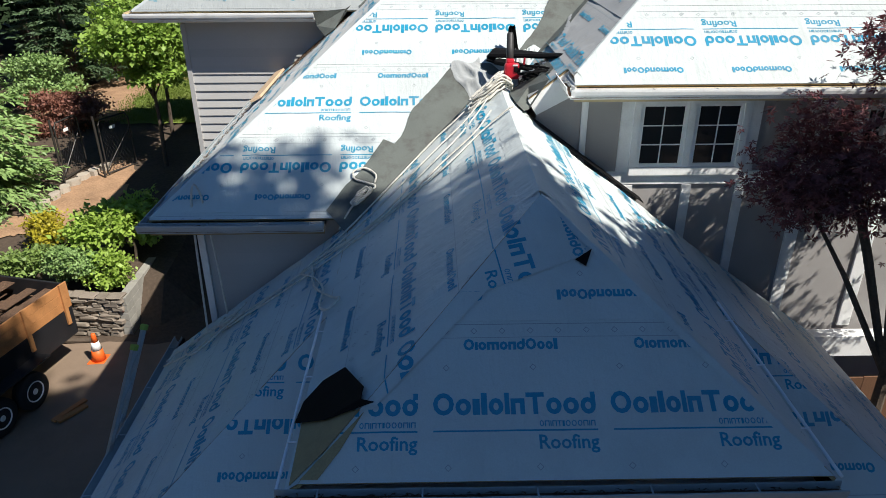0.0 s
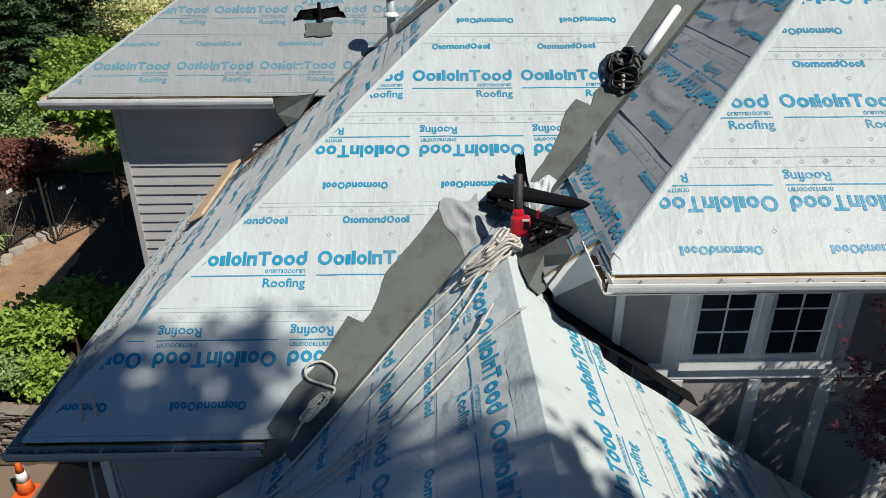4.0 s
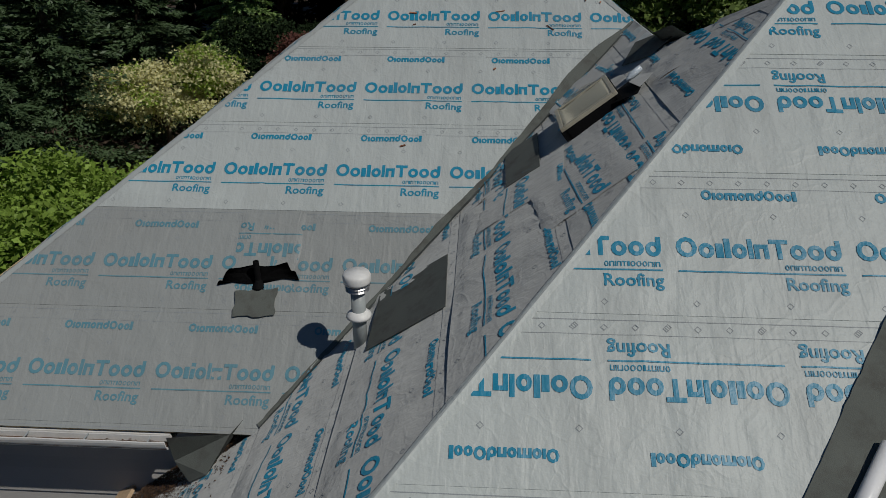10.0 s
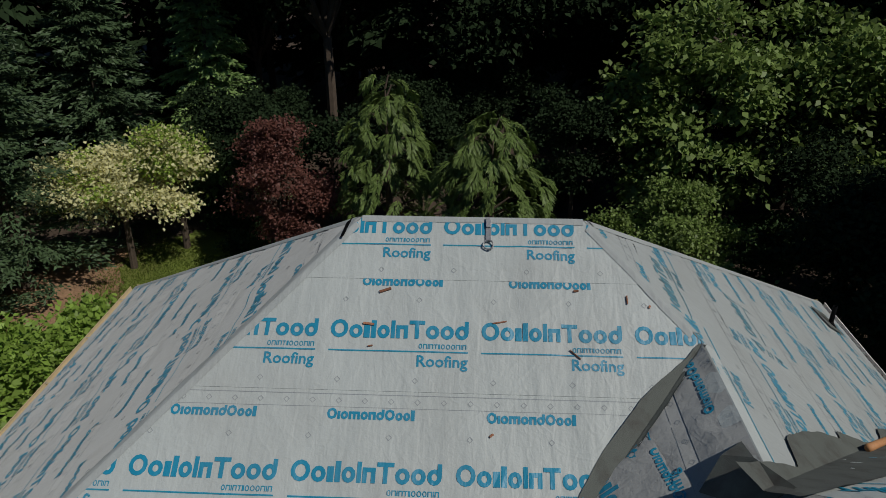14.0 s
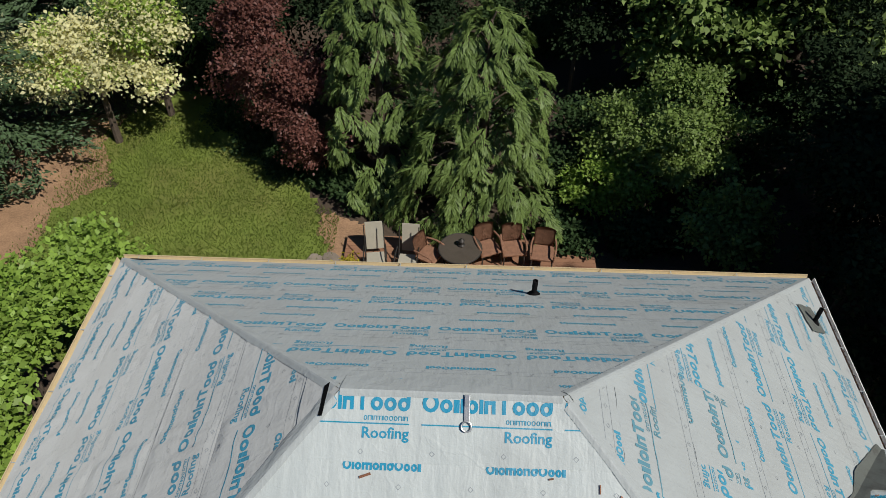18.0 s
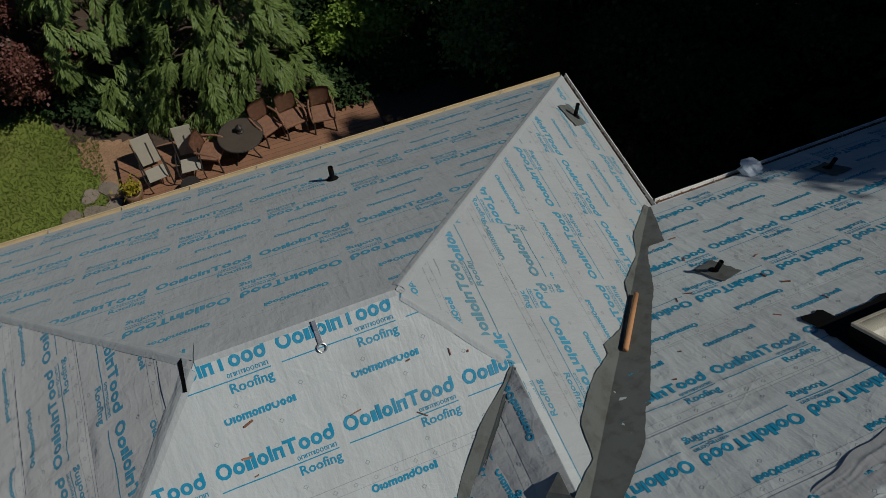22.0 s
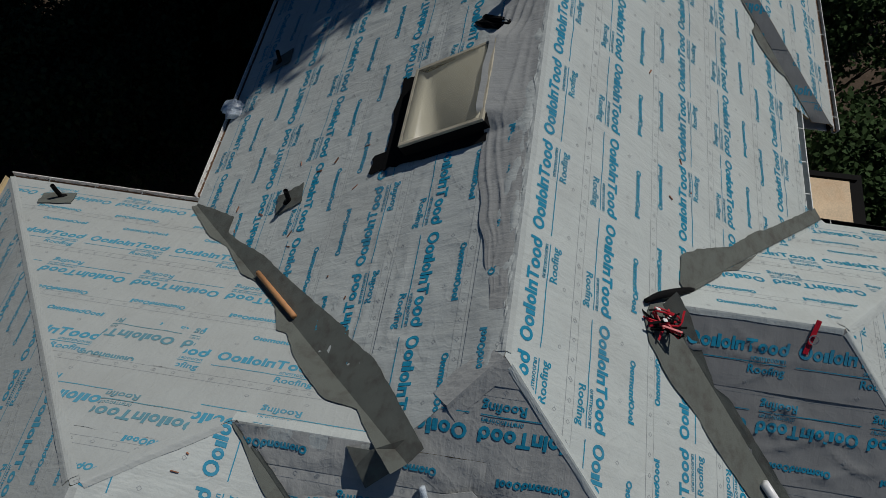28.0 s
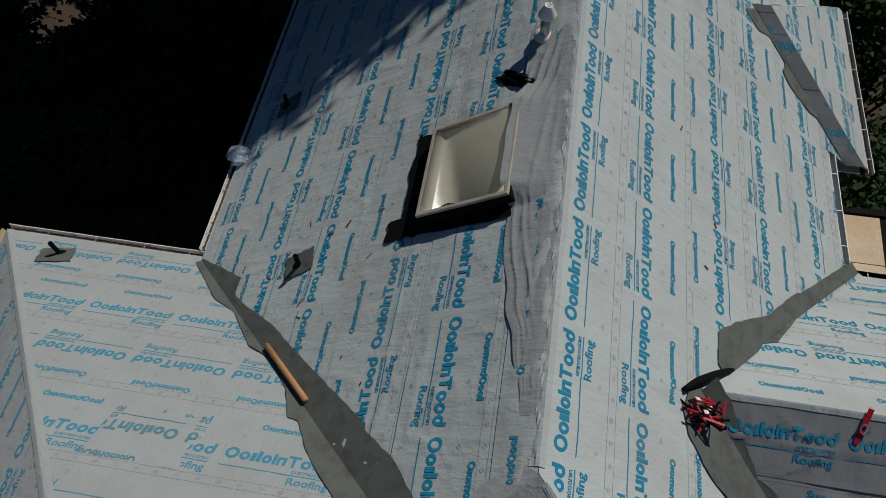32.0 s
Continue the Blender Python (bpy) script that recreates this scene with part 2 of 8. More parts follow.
# ---- building tools ----
def mesh_ob(name, verts, faces, material, parent=None, label=""):
    me = bpy.data.meshes.new(name)
    me.from_pydata([tuple(v) for v in verts], [], faces)
    me.update()
    me.materials.append(material)
    ob = new(name, me)
    ob.parent = parent
    if label:
        ob["label"] = label
    return ob


def part(name, bm, material, parent=None, label="", smooth=False):
    me = bpy.data.meshes.new(name)
    if smooth:
        for f in bm.faces:
            f.smooth = True
    bm.to_mesh(me)
    bm.free()
    me.materials.append(material)
    ob = new(name, me)
    ob.parent = parent
    if label:
        ob["label"] = label
    return ob


def thing(name, m, label, category, group="", kind=""):
    ob = new(name)
    ob.matrix_world = m
    ob.empty_display_size = 0.1
    return tagged(ob, label, category, group, kind)


def box(sx, sy, sz, cx=0.0, cy=0.0, cz=0.0, bevel=0.0, m=None):
    bm = bmesh.new()
    bmesh.ops.create_cube(bm, size=1)
    bmesh.ops.scale(bm, vec=(sx, sy, sz), verts=bm.verts)
    if bevel:
        bmesh.ops.bevel(bm, geom=bm.edges[:], offset=bevel, segments=2, affect="EDGES", profile=0.6)
    bmesh.ops.translate(bm, vec=(cx, cy, cz), verts=bm.verts)
    if m is not None:
        bmesh.ops.transform(bm, matrix=m, verts=bm.verts)
    return bm


def lathe(profile, n=20):
    """A turned form from (radius, height) pairs."""
    bm = bmesh.new()
    rings = []
    for r, z in profile:
        rings.append([bm.verts.new((r * math.cos(2 * math.pi * i / n), r * math.sin(2 * math.pi * i / n), z)) for i in range(n)])
    for a, b in zip(rings, rings[1:]):
        for i in range(n):
            bm.faces.new((a[i], a[(i + 1) % n], b[(i + 1) % n], b[i]))
    bm.faces.new(rings[0][::-1])
    bm.faces.new(rings[-1])
    return bm


def tube(points, r, n=8, closed=False):
    """A round bar along a run of points."""
    pts = [Vector(p) for p in points]
    bm = bmesh.new()
    rings = []
    for i, p in enumerate(pts):
        d = (pts[min(i + 1, len(pts) - 1)] - pts[max(i - 1, 0)])
        if d.length < 1e-6:
            d = Vector((0, 0, 1))
        d.normalize()
        side = d.cross(Vector((0.13, 0.21, 0.97)))
        side.normalize()
        up = side.cross(d)
        rr = r[i] if isinstance(r, (list, tuple)) else r
        rings.append([bm.verts.new(p + side * (rr * math.cos(2 * math.pi * k / n)) + up * (rr * math.sin(2 * math.pi * k / n))) for k in range(n)])
    for a, b in zip(rings, rings[1:]):
        for k in range(n):
            bm.faces.new((a[k], a[(k + 1) % n], b[(k + 1) % n], b[k]))
    bm.faces.new(rings[0][::-1])
    bm.faces.new(rings[-1])
    return bm


def merge(*bms):
    out = bmesh.new()
    for b in bms:
        me = bpy.data.meshes.new("tmp")
        b.to_mesh(me)
        b.free()
        out.from_mesh(me)
        bpy.data.meshes.remove(me)
    return out


def smooth_run(points, n=6):
    """A soft curve through the points."""
    p = [Vector(q) for q in points]
    p = [p[0] * 2 - p[1], *p, p[-1] * 2 - p[-2]]
    out = []
    for i in range(1, len(p) - 2):
        for k in range(n):
            t = k / n
            a, b, c, d = p[i - 1], p[i], p[i + 1], p[i + 2]
            out.append(0.5 * (2 * b + (c - a) * t + (2 * a - 5 * b + 4 * c - d) * t * t + (3 * b - a - 3 * c + d) * t ** 3))
    out.append(p[-2])
    return out


# ---- the roof's planes: height, and rise to the east and the north ----
def plane(x, y, z, gx, gy):
    return (z - gx * x - gy * y, gx, gy)


def height(p, x, y):
    return p[0] + p[1] * x + p[2] * y


PL = {
    "north_block_south": plane(0, 18.83, 2.08, 0, 0.731),
    "north_block_north": plane(0, 18.83, 2.08, 0, -0.731),
    "north_block_west": plane(-0.55, 0, 2.08, 0.731, 0),
    "north_block_east": plane(1.45, 0, 2.08, -0.737, 0),
    "main_south": plane(0, 15.38, 2.05, 0, 0.745),
    "main_north": plane(0, 15.38, 2.05, 0, -0.70),
    "main_west": plane(3.2, 0, 2.05, 0.79, 0),
    "main_east": plane(11.6, 0, 2.05, -0.75, 0),
    "porch_west": plane(0.70, 0, -2.07, 0.74, 0),
    "porch_east": plane(0.70, 0, -2.07, -0.74, 0),
    "porch_south": plane(0, 4.59, -2.70, 0, 0.74),
    "skirt_south": plane(0, 5.86, -3.52, 0, 0.74),
    "wing_west": plane(1.46, 0, -1.72, 0.77, 0),
    "wing_east": plane(7.88, 0, -1.72, -0.77, 0),
    "wing_south": plane(0, 8.12, -1.80, 0, 0.745),
    "east_wing_west": plane(10.05, 0, -1.70, 0.76, 0),
    "east_wing_east": plane(14.0, 0, -1.70, -0.76, 0),
    "east_wing_south": plane(0, 9.95, -1.75, 0, 0.745),
}


def clip(poly, a, b, c):
    """Keeps the part of a plan polygon where a + b x + c y >= 0."""
    out = []
    for i, p in enumerate(poly):
        q = poly[(i + 1) % len(poly)]
        fp, fq = a + b * p[0] + c * p[1], a + b * q[0] + c * q[1]
        if fp >= 0:
            out.append(p)
        if (fp < 0) != (fq < 0):
            s = fp / (fp - fq)
            out.append((p[0] + s * (q[0] - p[0]), p[1] + s * (q[1] - p[1])))
    return out


def area(poly):
    return 0.5 * abs(sum(p[0] * q[1] - q[0] * p[1] for p, q in zip(poly, poly[1:] + poly[:1]))) if len(poly) > 2 else 0.0


def rect(x0, x1, y0, y1):
    return [(x0, y0), (x1, y0), (x1, y1), (x0, y1)]


def rect_sides(x0, x1, y0, y1):
    return [(-x0, 1, 0), (x1, -1, 0), (-y0, 0, 1), (y1, 0, -1)]


def minus(p, q):
    return (p[0] - q[0], p[1] - q[1], p[2] - q[2])


# bodies: plan rectangle and the planes that bound each from above
BODIES = {
    "north_block": ((-5.72, 6.58, 13.66, 24.0), ["north_block_south", "north_block_north", "north_block_west", "north_block_east"]),
    "main": ((-3.72, 16.6, 8.05, 20.62), ["main_south", "main_north", "main_west", "main_east"]),
    "wing": ((1.46, 7.88, 8.12, 16.0), ["wing_west", "wing_east", "wing_south"]),
    "saddle": ((-3.72, 2.375, 15.4, 18.1), ["main_west"]),
    "saddle_east": ((2.375, 6.0, 15.4, 18.1), ["north_block_east"]),
    "wing_return": ((1.0, 1.46, 8.62, 10.3), ["wing_west"]),
    "porch": ((-1.23, 2.56, 3.61, 12.0), ["porch_west", "porch_east", "porch_south"]),
    "skirt": ((-3.72, 4.92, 3.37, 8.35), ["porch_west", "porch_east", "skirt_south"]),
    "east_wing": ((10.05, 14.0, 9.95, 15.0), ["east_wing_west", "east_wing_east", "east_wing_south"]),
}
# cut-outs of a body's plan where it does not reach
HOLES = {"main": [(7.88, 10.06, 0, 10.77), (1.64, 30, 0, 9.9), (10.0, 30, 0, 10.42), (6.15, 7.35, 15.88, 16.85), (1.41, 1.83, 15.47, 16.05)], "saddle": [(1.41, 1.83, 15.47, 16.05)]}


def face_pieces(body, name):
    (x0, x1, y0, y1), planes = BODIES[body]
    p = PL[name]
    poly = rect(x0, x1, y0, y1)
    for o in planes:
        if o != name:
            poly = clip(poly, *minus(PL[o], p))
    pieces = [poly]
    cutters = [rect_sides(*h) for h in HOLES.get(body, [])]
    for other, (r, ps) in BODIES.items():
        if other == body or {other, body} == {"north_block", "porch"}:
            continue
        if (body, other) in (("saddle", "main"), ("north_block", "saddle_east") if name == "north_block_east" else ()):
            continue
        same = [o for o in ps if PL[o] == p]
        if same and other == "skirt":
            continue
        cutters.append(rect_sides(*r) + [minus(PL[o], p) for o in ps if PL[o] != p])
    for sides in cutters:
        rest = []
        for q in pieces:
            keep = q
            for s in sides:
                outside = clip(keep, -s[0], -s[1], -s[2])
                if area(outside) > 1e-3:
                    rest.append(outside)
                keep = clip(keep, *s)
                if area(keep) < 1e-4:
                    break
        pieces = rest
    return [q for q in pieces if area(q) > 2e-3]


class Slope:
    """A roof plane with its own axes: u along the eave (to the right, looking up the slope), v up the slope."""

    def __init__(self, name):
        self.p = PL[name]
        g = Vector((self.p[1], self.p[2]))
        self.s = g.length
        self.up = g / self.s
        self.right = Vector((self.up.y, -self.up.x))
        self.k = math.sqrt(1 + self.s ** 2)
        self.n = Vector((-self.p[1], -self.p[2], 1)).normalized()

    def uv(self, x, y):
        q = Vector((x, y))
        return q.dot(self.right), q.dot(self.up) * self.k

    def at(self, u, v, off=0.0):
        q = self.right * u + self.up * (v / self.k)
        return Vector((q.x, q.y, height(self.p, q.x, q.y))) + self.n * off

    def matrix(self, x, y, off=0.0, turn=0.0):
        """A frame on the slope: x along the eave, y up the slope, z out of it."""
        u, v = self.uv(x, y)
        r = Vector((self.right.x, self.right.y, 0))
        upv = self.n.cross(r)
        m = Matrix((r, upv, self.n)).transposed().to_4x4()
        m.translation = self.at(u, v, off)
        return m @ pose(0, 0, 0, 0, 0, turn)


SL = {n: Slope(n) for n in PL}

# ---- the print on the sheets: plain shapes for the maker's marks, lettering for the one plain word ----
PERIOD, EXPOSED = 1.27, 1.185


def ring(cx, cy, rx, ry, w, n=10):
    out = []
    for i in range(n):
        a, b = 2 * math.pi * i / n, 2 * math.pi * (i + 1) / n
        out.append([(cx + rx * math.cos(a), cy + ry * math.sin(a)), (cx + rx * math.cos(b), cy + ry * math.sin(b)),
                    (cx + (rx - w) * math.cos(b), cy + (ry - w) * math.sin(b)), (cx + (rx - w) * math.cos(a), cy + (ry - w) * math.sin(a))])
    return out


def bar(x0, y0, x1, y1):
    n = max(1, math.ceil((x1 - x0) / 0.06))
    xs = [x0 + (x1 - x0) * i / n for i in range(n + 1)]
    return [[(a, y0), (b, y0), (b, y1), (a, y1)] for a, b in zip(xs, xs[1:])]


def shapes(kinds, x, tall, low, w, gap, n=12):
    """A run of plain rings and bars: O tall ring, o low ring, I tall bar, i low bar, u two low bars, m three low bars, q low ring with a tall bar, - a tall bar with a cross bar."""
    out = []
    for kind, width in kinds:
        if kind in "Oo":
            h = tall if kind == "O" else low
            out += ring(x + width / 2, h / 2, width / 2, h / 2 + 0.003, w, n)
        elif kind in "Ii":
            out += bar(x, 0, x + width, tall if kind == "I" else low)
        elif kind in "um":
            k = 2 if kind == "u" else 3
            for c in range(k):
                a = x + (width - w) * c / (k - 1)
                out += bar(a, 0, a + w, low - 0.2 * w)
            out += bar(x, low - w, x + width, low)
        elif kind == "q":
            out += ring(x + width / 2, low / 2, width / 2, low / 2 + 0.003, w, n) + bar(x + width - w, low * 0.5, x + width, tall)
        elif kind == "-":
            out += bar(x + width / 2 - w / 2, 0, x + width / 2 + w / 2, tall - w) + bar(x, tall - w, x + width, tall)
        x += width + gap
    return out


def big_mark():
    """A row of rings and bars, 1.16 wide and 0.158 high."""
    return shapes((("O", 0.15), ("o", 0.113), ("i", 0.052), ("I", 0.043), ("o", 0.106), ("I", 0.034), ("u", 0.1), ("-", 0.132), ("o", 0.113), ("o", 0.113), ("q", 0.112)), 0.0, 0.158, 0.116, 0.034, 0.0095)


def middle_mark():
    """The smaller run, 0.70 wide and 0.085 high."""
    return shapes((("O", 0.082), ("i", 0.022), ("o", 0.062), ("m", 0.09), ("o", 0.062), ("u", 0.058), ("q", 0.064), ("O", 0.082), ("o", 0.06), ("o", 0.058), ("I", 0.03)), 0.0, 0.085, 0.063, 0.021, 0.003, 8)


def small_mark():
    """A fine run, 0.41 wide and 0.04 high."""
    return shapes((("o", 0.032), ("u", 0.034), ("I", 0.008), ("u", 0.032), ("-", 0.03), ("i", 0.016), ("o", 0.036), ("O", 0.038), ("o", 0.034), ("u", 0.036), ("I", 0.008), ("u", 0.032)), 0.0, 0.04, 0.04, 0.0075, 0.0055, 7)


def word(text, width):
    cu = bpy.data.curves.new("word", "FONT")
    cu.body, cu.resolution_u, cu.offset = text, 2, 0.018
    ob = new("word", cu)
    bpy.context.view_layer.update()
    me = bpy.data.meshes.new_from_object(ob.evaluated_get(bpy.context.evaluated_depsgraph_get()))
    vs = [(v.co.x, v.co.y) for v in me.vertices]
    fs = [list(f.vertices) for f in me.polygons]
    bpy.data.objects.remove(ob)
    bpy.data.curves.remove(cu)
    bpy.data.meshes.remove(me)
    x0, x1 = min(v[0] for v in vs), max(v[0] for v in vs)
    k = width / (x1 - x0)
    return [[((vs[i][0] - x0) * k, vs[i][1] * k) for i in f] for f in fs]


def shift(polys, dx, dy):
    return [[(x + dx, y + dy) for x, y in p] for p in polys]


PRINT = (shift(big_mark(), 0.0, 0.452) + bar(0.0, 0.333, 1.16, 0.345) + shift(small_mark(), 0.75, 0.366)
         + shift(word("Roofing", 0.42), 0.74, 0.212) + shift(middle_mark(), 0.23, 0.935))
MARKS, BAND = [], []
for i in range(6):
    c = 0.1 + i * PERIOD / 6
    BAND += ring(c, 1.085, 0.026, 0.026, 0.007, 4)
    if i % 3 == 0:
        MARKS += ring(c, 0.80, 0.026, 0.026, 0.007, 4) + ring(c, 0.09, 0.026, 0.026, 0.007, 4)
BAND += bar(0.0, 1.135, PERIOD, 1.141) + bar(0.0, 1.03, PERIOD, 1.034)


ROOFS = {}


def pleats(high, across, along, seed, near=None, reach=0.5, skew=0.0):
    """Long soft folds; across, along: how many a metre each way; near: the height up the slope where they gather."""
    def f(u, v):
        d = abs(v - near) if near is not None else 0.0
        n = noise.noise(Vector((u * across + v * skew, v * along, seed)))
        return high * (math.exp(-d / reach) if near is not None else 1.0) * max(0.0, n + 0.08) ** 1.3
    return f


def creases(high, across, along, seed, near=None, reach=0.5, width=0.2, skew=0.0):
    """Sharp standing folds along wandering lines, broken off here and there."""
    def f(u, v):
        d = abs(v - near) if near is not None else 0.0
        n = noise.noise(Vector((u * across + v * skew, v * along, seed)))
        g = noise.noise(Vector((u * 0.9, v * 0.9, seed + 5.0)))
        fold = max(0.0, 1 - abs(n) / width) ** 1.4 * min(1.0, max(0.0, g * 2.2 + 0.55))
        return high * fold * (math.exp(-((d / reach) ** 2)) if near is not None else 1.0)
    return f


def both(*fs):
    return lambda u, v: sum(f(u, v) for f in fs)


def sheet_slope(body, name, flips="alternate", offset=0.0, material=None, start=0.0, label="", courses=None, slack=0.004, along=0.45, greyed=(), hem=0.3, ink=None, gape=0.0, folds=None, cs=0.075, proud=0.0028):
    """One slope: boarding below, courses of slack sheet with the print on each. slack: how high the creases stand,
    a number or a function of u and v; along: how far they are drawn out up the slope."""
    sl = SL[name]
    rng = random.Random(name + body)
    pieces = face_pieces(body, name)
    base = []
    roof = ROOFS[name] = thing("roof_slope_" + name, Matrix.Identity(4), label or "pitched roof slope boarded and covered with printed underlayment", "roof", kind="structure")
    for q in pieces:
        uv = [sl.uv(*p) for p in q]
        if sum((a[0] * b[1] - b[0] * a[1]) for a, b in zip(uv, uv[1:] + uv[:1])) < 0:
            uv = uv[::-1]
        base.append(uv)
        verts = [sl.at(u, v, -0.006) for u, v in uv] + [sl.at(u, v, -0.03) for u, v in uv]
        k = len(uv)
        faces = [list(range(k)), list(range(k, 2 * k))[::-1]] + [[i, k + i, k + (i + 1) % k, (i + 1) % k] for i in range(k)]
        mesh_ob("sheathing_panel", verts, faces, M_DECK_WOOD, roof)
    v0, v1 = min(p[1] for q in base for p in q), max(p[1] for q in base for p in q)
    amp = slack if callable(slack) else (lambda u, v: slack)
    z = rng.uniform(0, 50)
    hips = [minus(PL[o], sl.p) for o in BODIES[body][1] if o != name]

    def hem_at(u, v):
        """0 at the slope's hips and ridges, 1 further in."""
        q = sl.right * u + sl.up * (v / sl.k)
        edge = min((max(0.0, (h[0] + h[1] * q.x + h[2] * q.y) / math.hypot(h[1], h[2])) for h in hips), default=1.0)
        edge = min(1.0, edge / hem)
        return edge * edge * (3 - 2 * edge)

    def crease(u, v):
        n = noise.noise(Vector((u * 1.7, v * 1.7 * along, z)))
        m = noise.noise(Vector((u * 4.3, v * 4.3 * (along + 0.25), z + 9)))
        return hem_at(u, v) * amp(u, v) * ((1 - abs(n) * 1.6) ** 3 * 1.0 + 0.45 * (1 - abs(m) * 1.5) ** 2)

    v, k = v0 + start, 0
    if start > 0:
        v -= EXPOSED
    if courses is None:
        courses = []
        while v < v1:
            courses.append((v, k % 2 == 1 if flips == "alternate" else flips == "down", rng.uniform(0, PERIOD) + offset))
            v += EXPOSED
            k += 1
    for k, (lo, flip, drift) in enumerate(courses):
        hi = courses[k + 1][0] if k + 1 < len(courses) else v1 + 0.01
        if hi < v0:
            continue
        if flip:
            drift -= PERIOD
        sv, sf, ids, pv, pf, mv, mf = [], [], {}, [], [], [], []

        def lift(u, v):
            rise = min(1.0, max(0.0, min(v - lo, hi - v if k + 1 < len(courses) else 1.0)) / 0.16)
            loose = gape * max(0.0, noise.noise(Vector((u * 0.8, lo, z))) + 0.1) * math.exp(-(v - lo) / 0.07) if gape else 0.0
            loose += folds(u, v) * rise if folds else 0.0
            return 0.003 + loose * (hem_at(u, v) if loose else 1.0) + 0.005 * (1 - (v - lo) / EXPOSED) + max(0.0, crease(u, v)) * (0.12 + 0.88 * rise * rise * (3 - 2 * rise))

        def vert(u, v):
            key = (round(u, 4), round(v, 4))
            if key not in ids:
                ids[key] = len(sv)
                sv.append(sl.at(u, v, lift(u, v)))
            return ids[key]

        for q in base:
            cell = clip(clip(q, -lo, 0, 1), hi, 0, -1)
            if area(cell) < 1e-3:
                continue
            sides = []
            for a, b in zip(cell, cell[1:] + cell[:1]):
                nx, ny = -(b[1] - a[1]), b[0] - a[0]
                sides.append((-(nx * a[0] + ny * a[1]), nx, ny))
            u0, u1 = min(p[0] for p in cell), max(p[0] for p in cell)
            w0, w1 = min(p[1] for p in cell), max(p[1] for p in cell)
            nrow = max(1, round((w1 - w0) / cs))
            vs = [w0 + (w1 - w0) * i / nrow for i in range(nrow + 1)]
            us = [cs * i for i in range(math.floor(u0 / cs), math.ceil(u1 / cs) + 1)]
            for vb, vt in zip(vs, vs[1:]):
                for ua, ub in zip(us, us[1:]):
                    w = [(ua, vb), (ub, vb), (ub, vt), (ua, vt)]
                    for s in sides:
                        if any(s[0] + s[1] * x + s[2] * y < -1e-9 for x, y in w):
                            w = clip(w, *s)
                            if len(w) < 3:
                                break
                    if len(w) < 3 or area(w) < 1e-7:
                        continue
                    f = []
                    for p in w:
                        i = vert(*p)
                        if i not in f:
                            f.append(i)
                    if len(f) > 2:
                        sf.append(f)
                    if vb - lo < 1e-6:
                        low = [p for p in w if abs(p[1] - vb) < 1e-6]
                        if len(low) == 2:
                            low.sort()
                            n = len(sv)
                            sv.extend([sv[vert(*low[0])], sl.at(*low[0], -0.003), sl.at(*low[1], -0.003), sv[vert(*low[1])]])
                            sf.append([n, n + 1, n + 2, n + 3])

            def hug(u, v):
                """Height of the sheet's own facets above the slope."""
                a, c = math.floor(u / cs), min(nrow - 1, max(0, int((v - w0) / (w1 - w0) * nrow)))
                s, t = u / cs - a, (v - vs[c]) / (vs[c + 1] - vs[c])
                q = []
                for x, y in ((a, c), (a + 1, c), (a, c + 1), (a + 1, c + 1)):
                    if (x, y) not in grid:
                        grid[x, y] = lift(x * cs, vs[y])
                    q.append(grid[x, y])
                return (q[0] * (1 - s) + q[1] * s) * (1 - t) + (q[2] * (1 - s) + q[3] * s) * t

            grid = {}
            i = math.floor((u0 - drift) / PERIOD) - 1
            while drift + i * PERIOD < u1:
                ou = drift + i * PERIOD
                for polys, ov, of, off, turned in ((PRINT, pv, pf, proud, flip), (MARKS, mv, mf, 0.0022, flip), (BAND, mv, mf, 0.0022, False)):
                    for poly in polys:
                        w = [(ou + PERIOD - x, lo + EXPOSED - y) if turned else (ou + x, lo + y) for x, y in poly]
                        if max(p[0] for p in w) < u0 or min(p[0] for p in w) > u1:
                            continue
                        for s in sides:
                            if any(s[0] + s[1] * x + s[2] * y < 0 for x, y in w):
                                w = clip(w, *s)
                                if len(w) < 3:
                                    break
                        if len(w) < 3:
                            continue
                        n = len(ov)
                        ov += [sl.at(a, b, hug(a, b) + off) for a, b in w]
                        of.append([n + j for j in range(len(w))])
                i += 1
        if sf:
            grey = k in greyed
            sheet = mesh_ob("underlayment_sheet", sv, sf, M_SHEET_G if grey else material or M_SHEET, roof)
            sheet.data.polygons.foreach_set("use_smooth", [True] * len(sheet.data.polygons))
            if pf:
                mesh_ob("printed_lettering", pv, pf, M_PRINT_G if grey else ink or M_PRINT, sheet)
            if mf:
                mesh_ob("nailing_marks", mv, mf, M_MARK, sheet)
    return roof


RIDGE_V = SL["main_north"].uv(0, 15.38)[1]
sheet_slope("north_block", "north_block_south", courses=[(15.81, False, 0.3), (16.98, False, -3.88), (18.16, False, -3.45), (19.34, False, -1.11), (20.53, False, -0.9), (21.70, False, -0.72), (22.70, False, 0.2)], material=M_SHEET_W, slack=0.005, greyed=(0, 1, 2), cs=0.055, folds=both(pleats(0.016, 3.2, 1.0, 11), creases(0.012, 2.2, 1.3, 41, width=0.12, skew=1.0), creases(0.014, 1.2, 3.0, 42, 17.0, 1.5, 0.14, 1.6)), proud=0.0045)
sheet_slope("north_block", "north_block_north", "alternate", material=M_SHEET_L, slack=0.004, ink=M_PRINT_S)
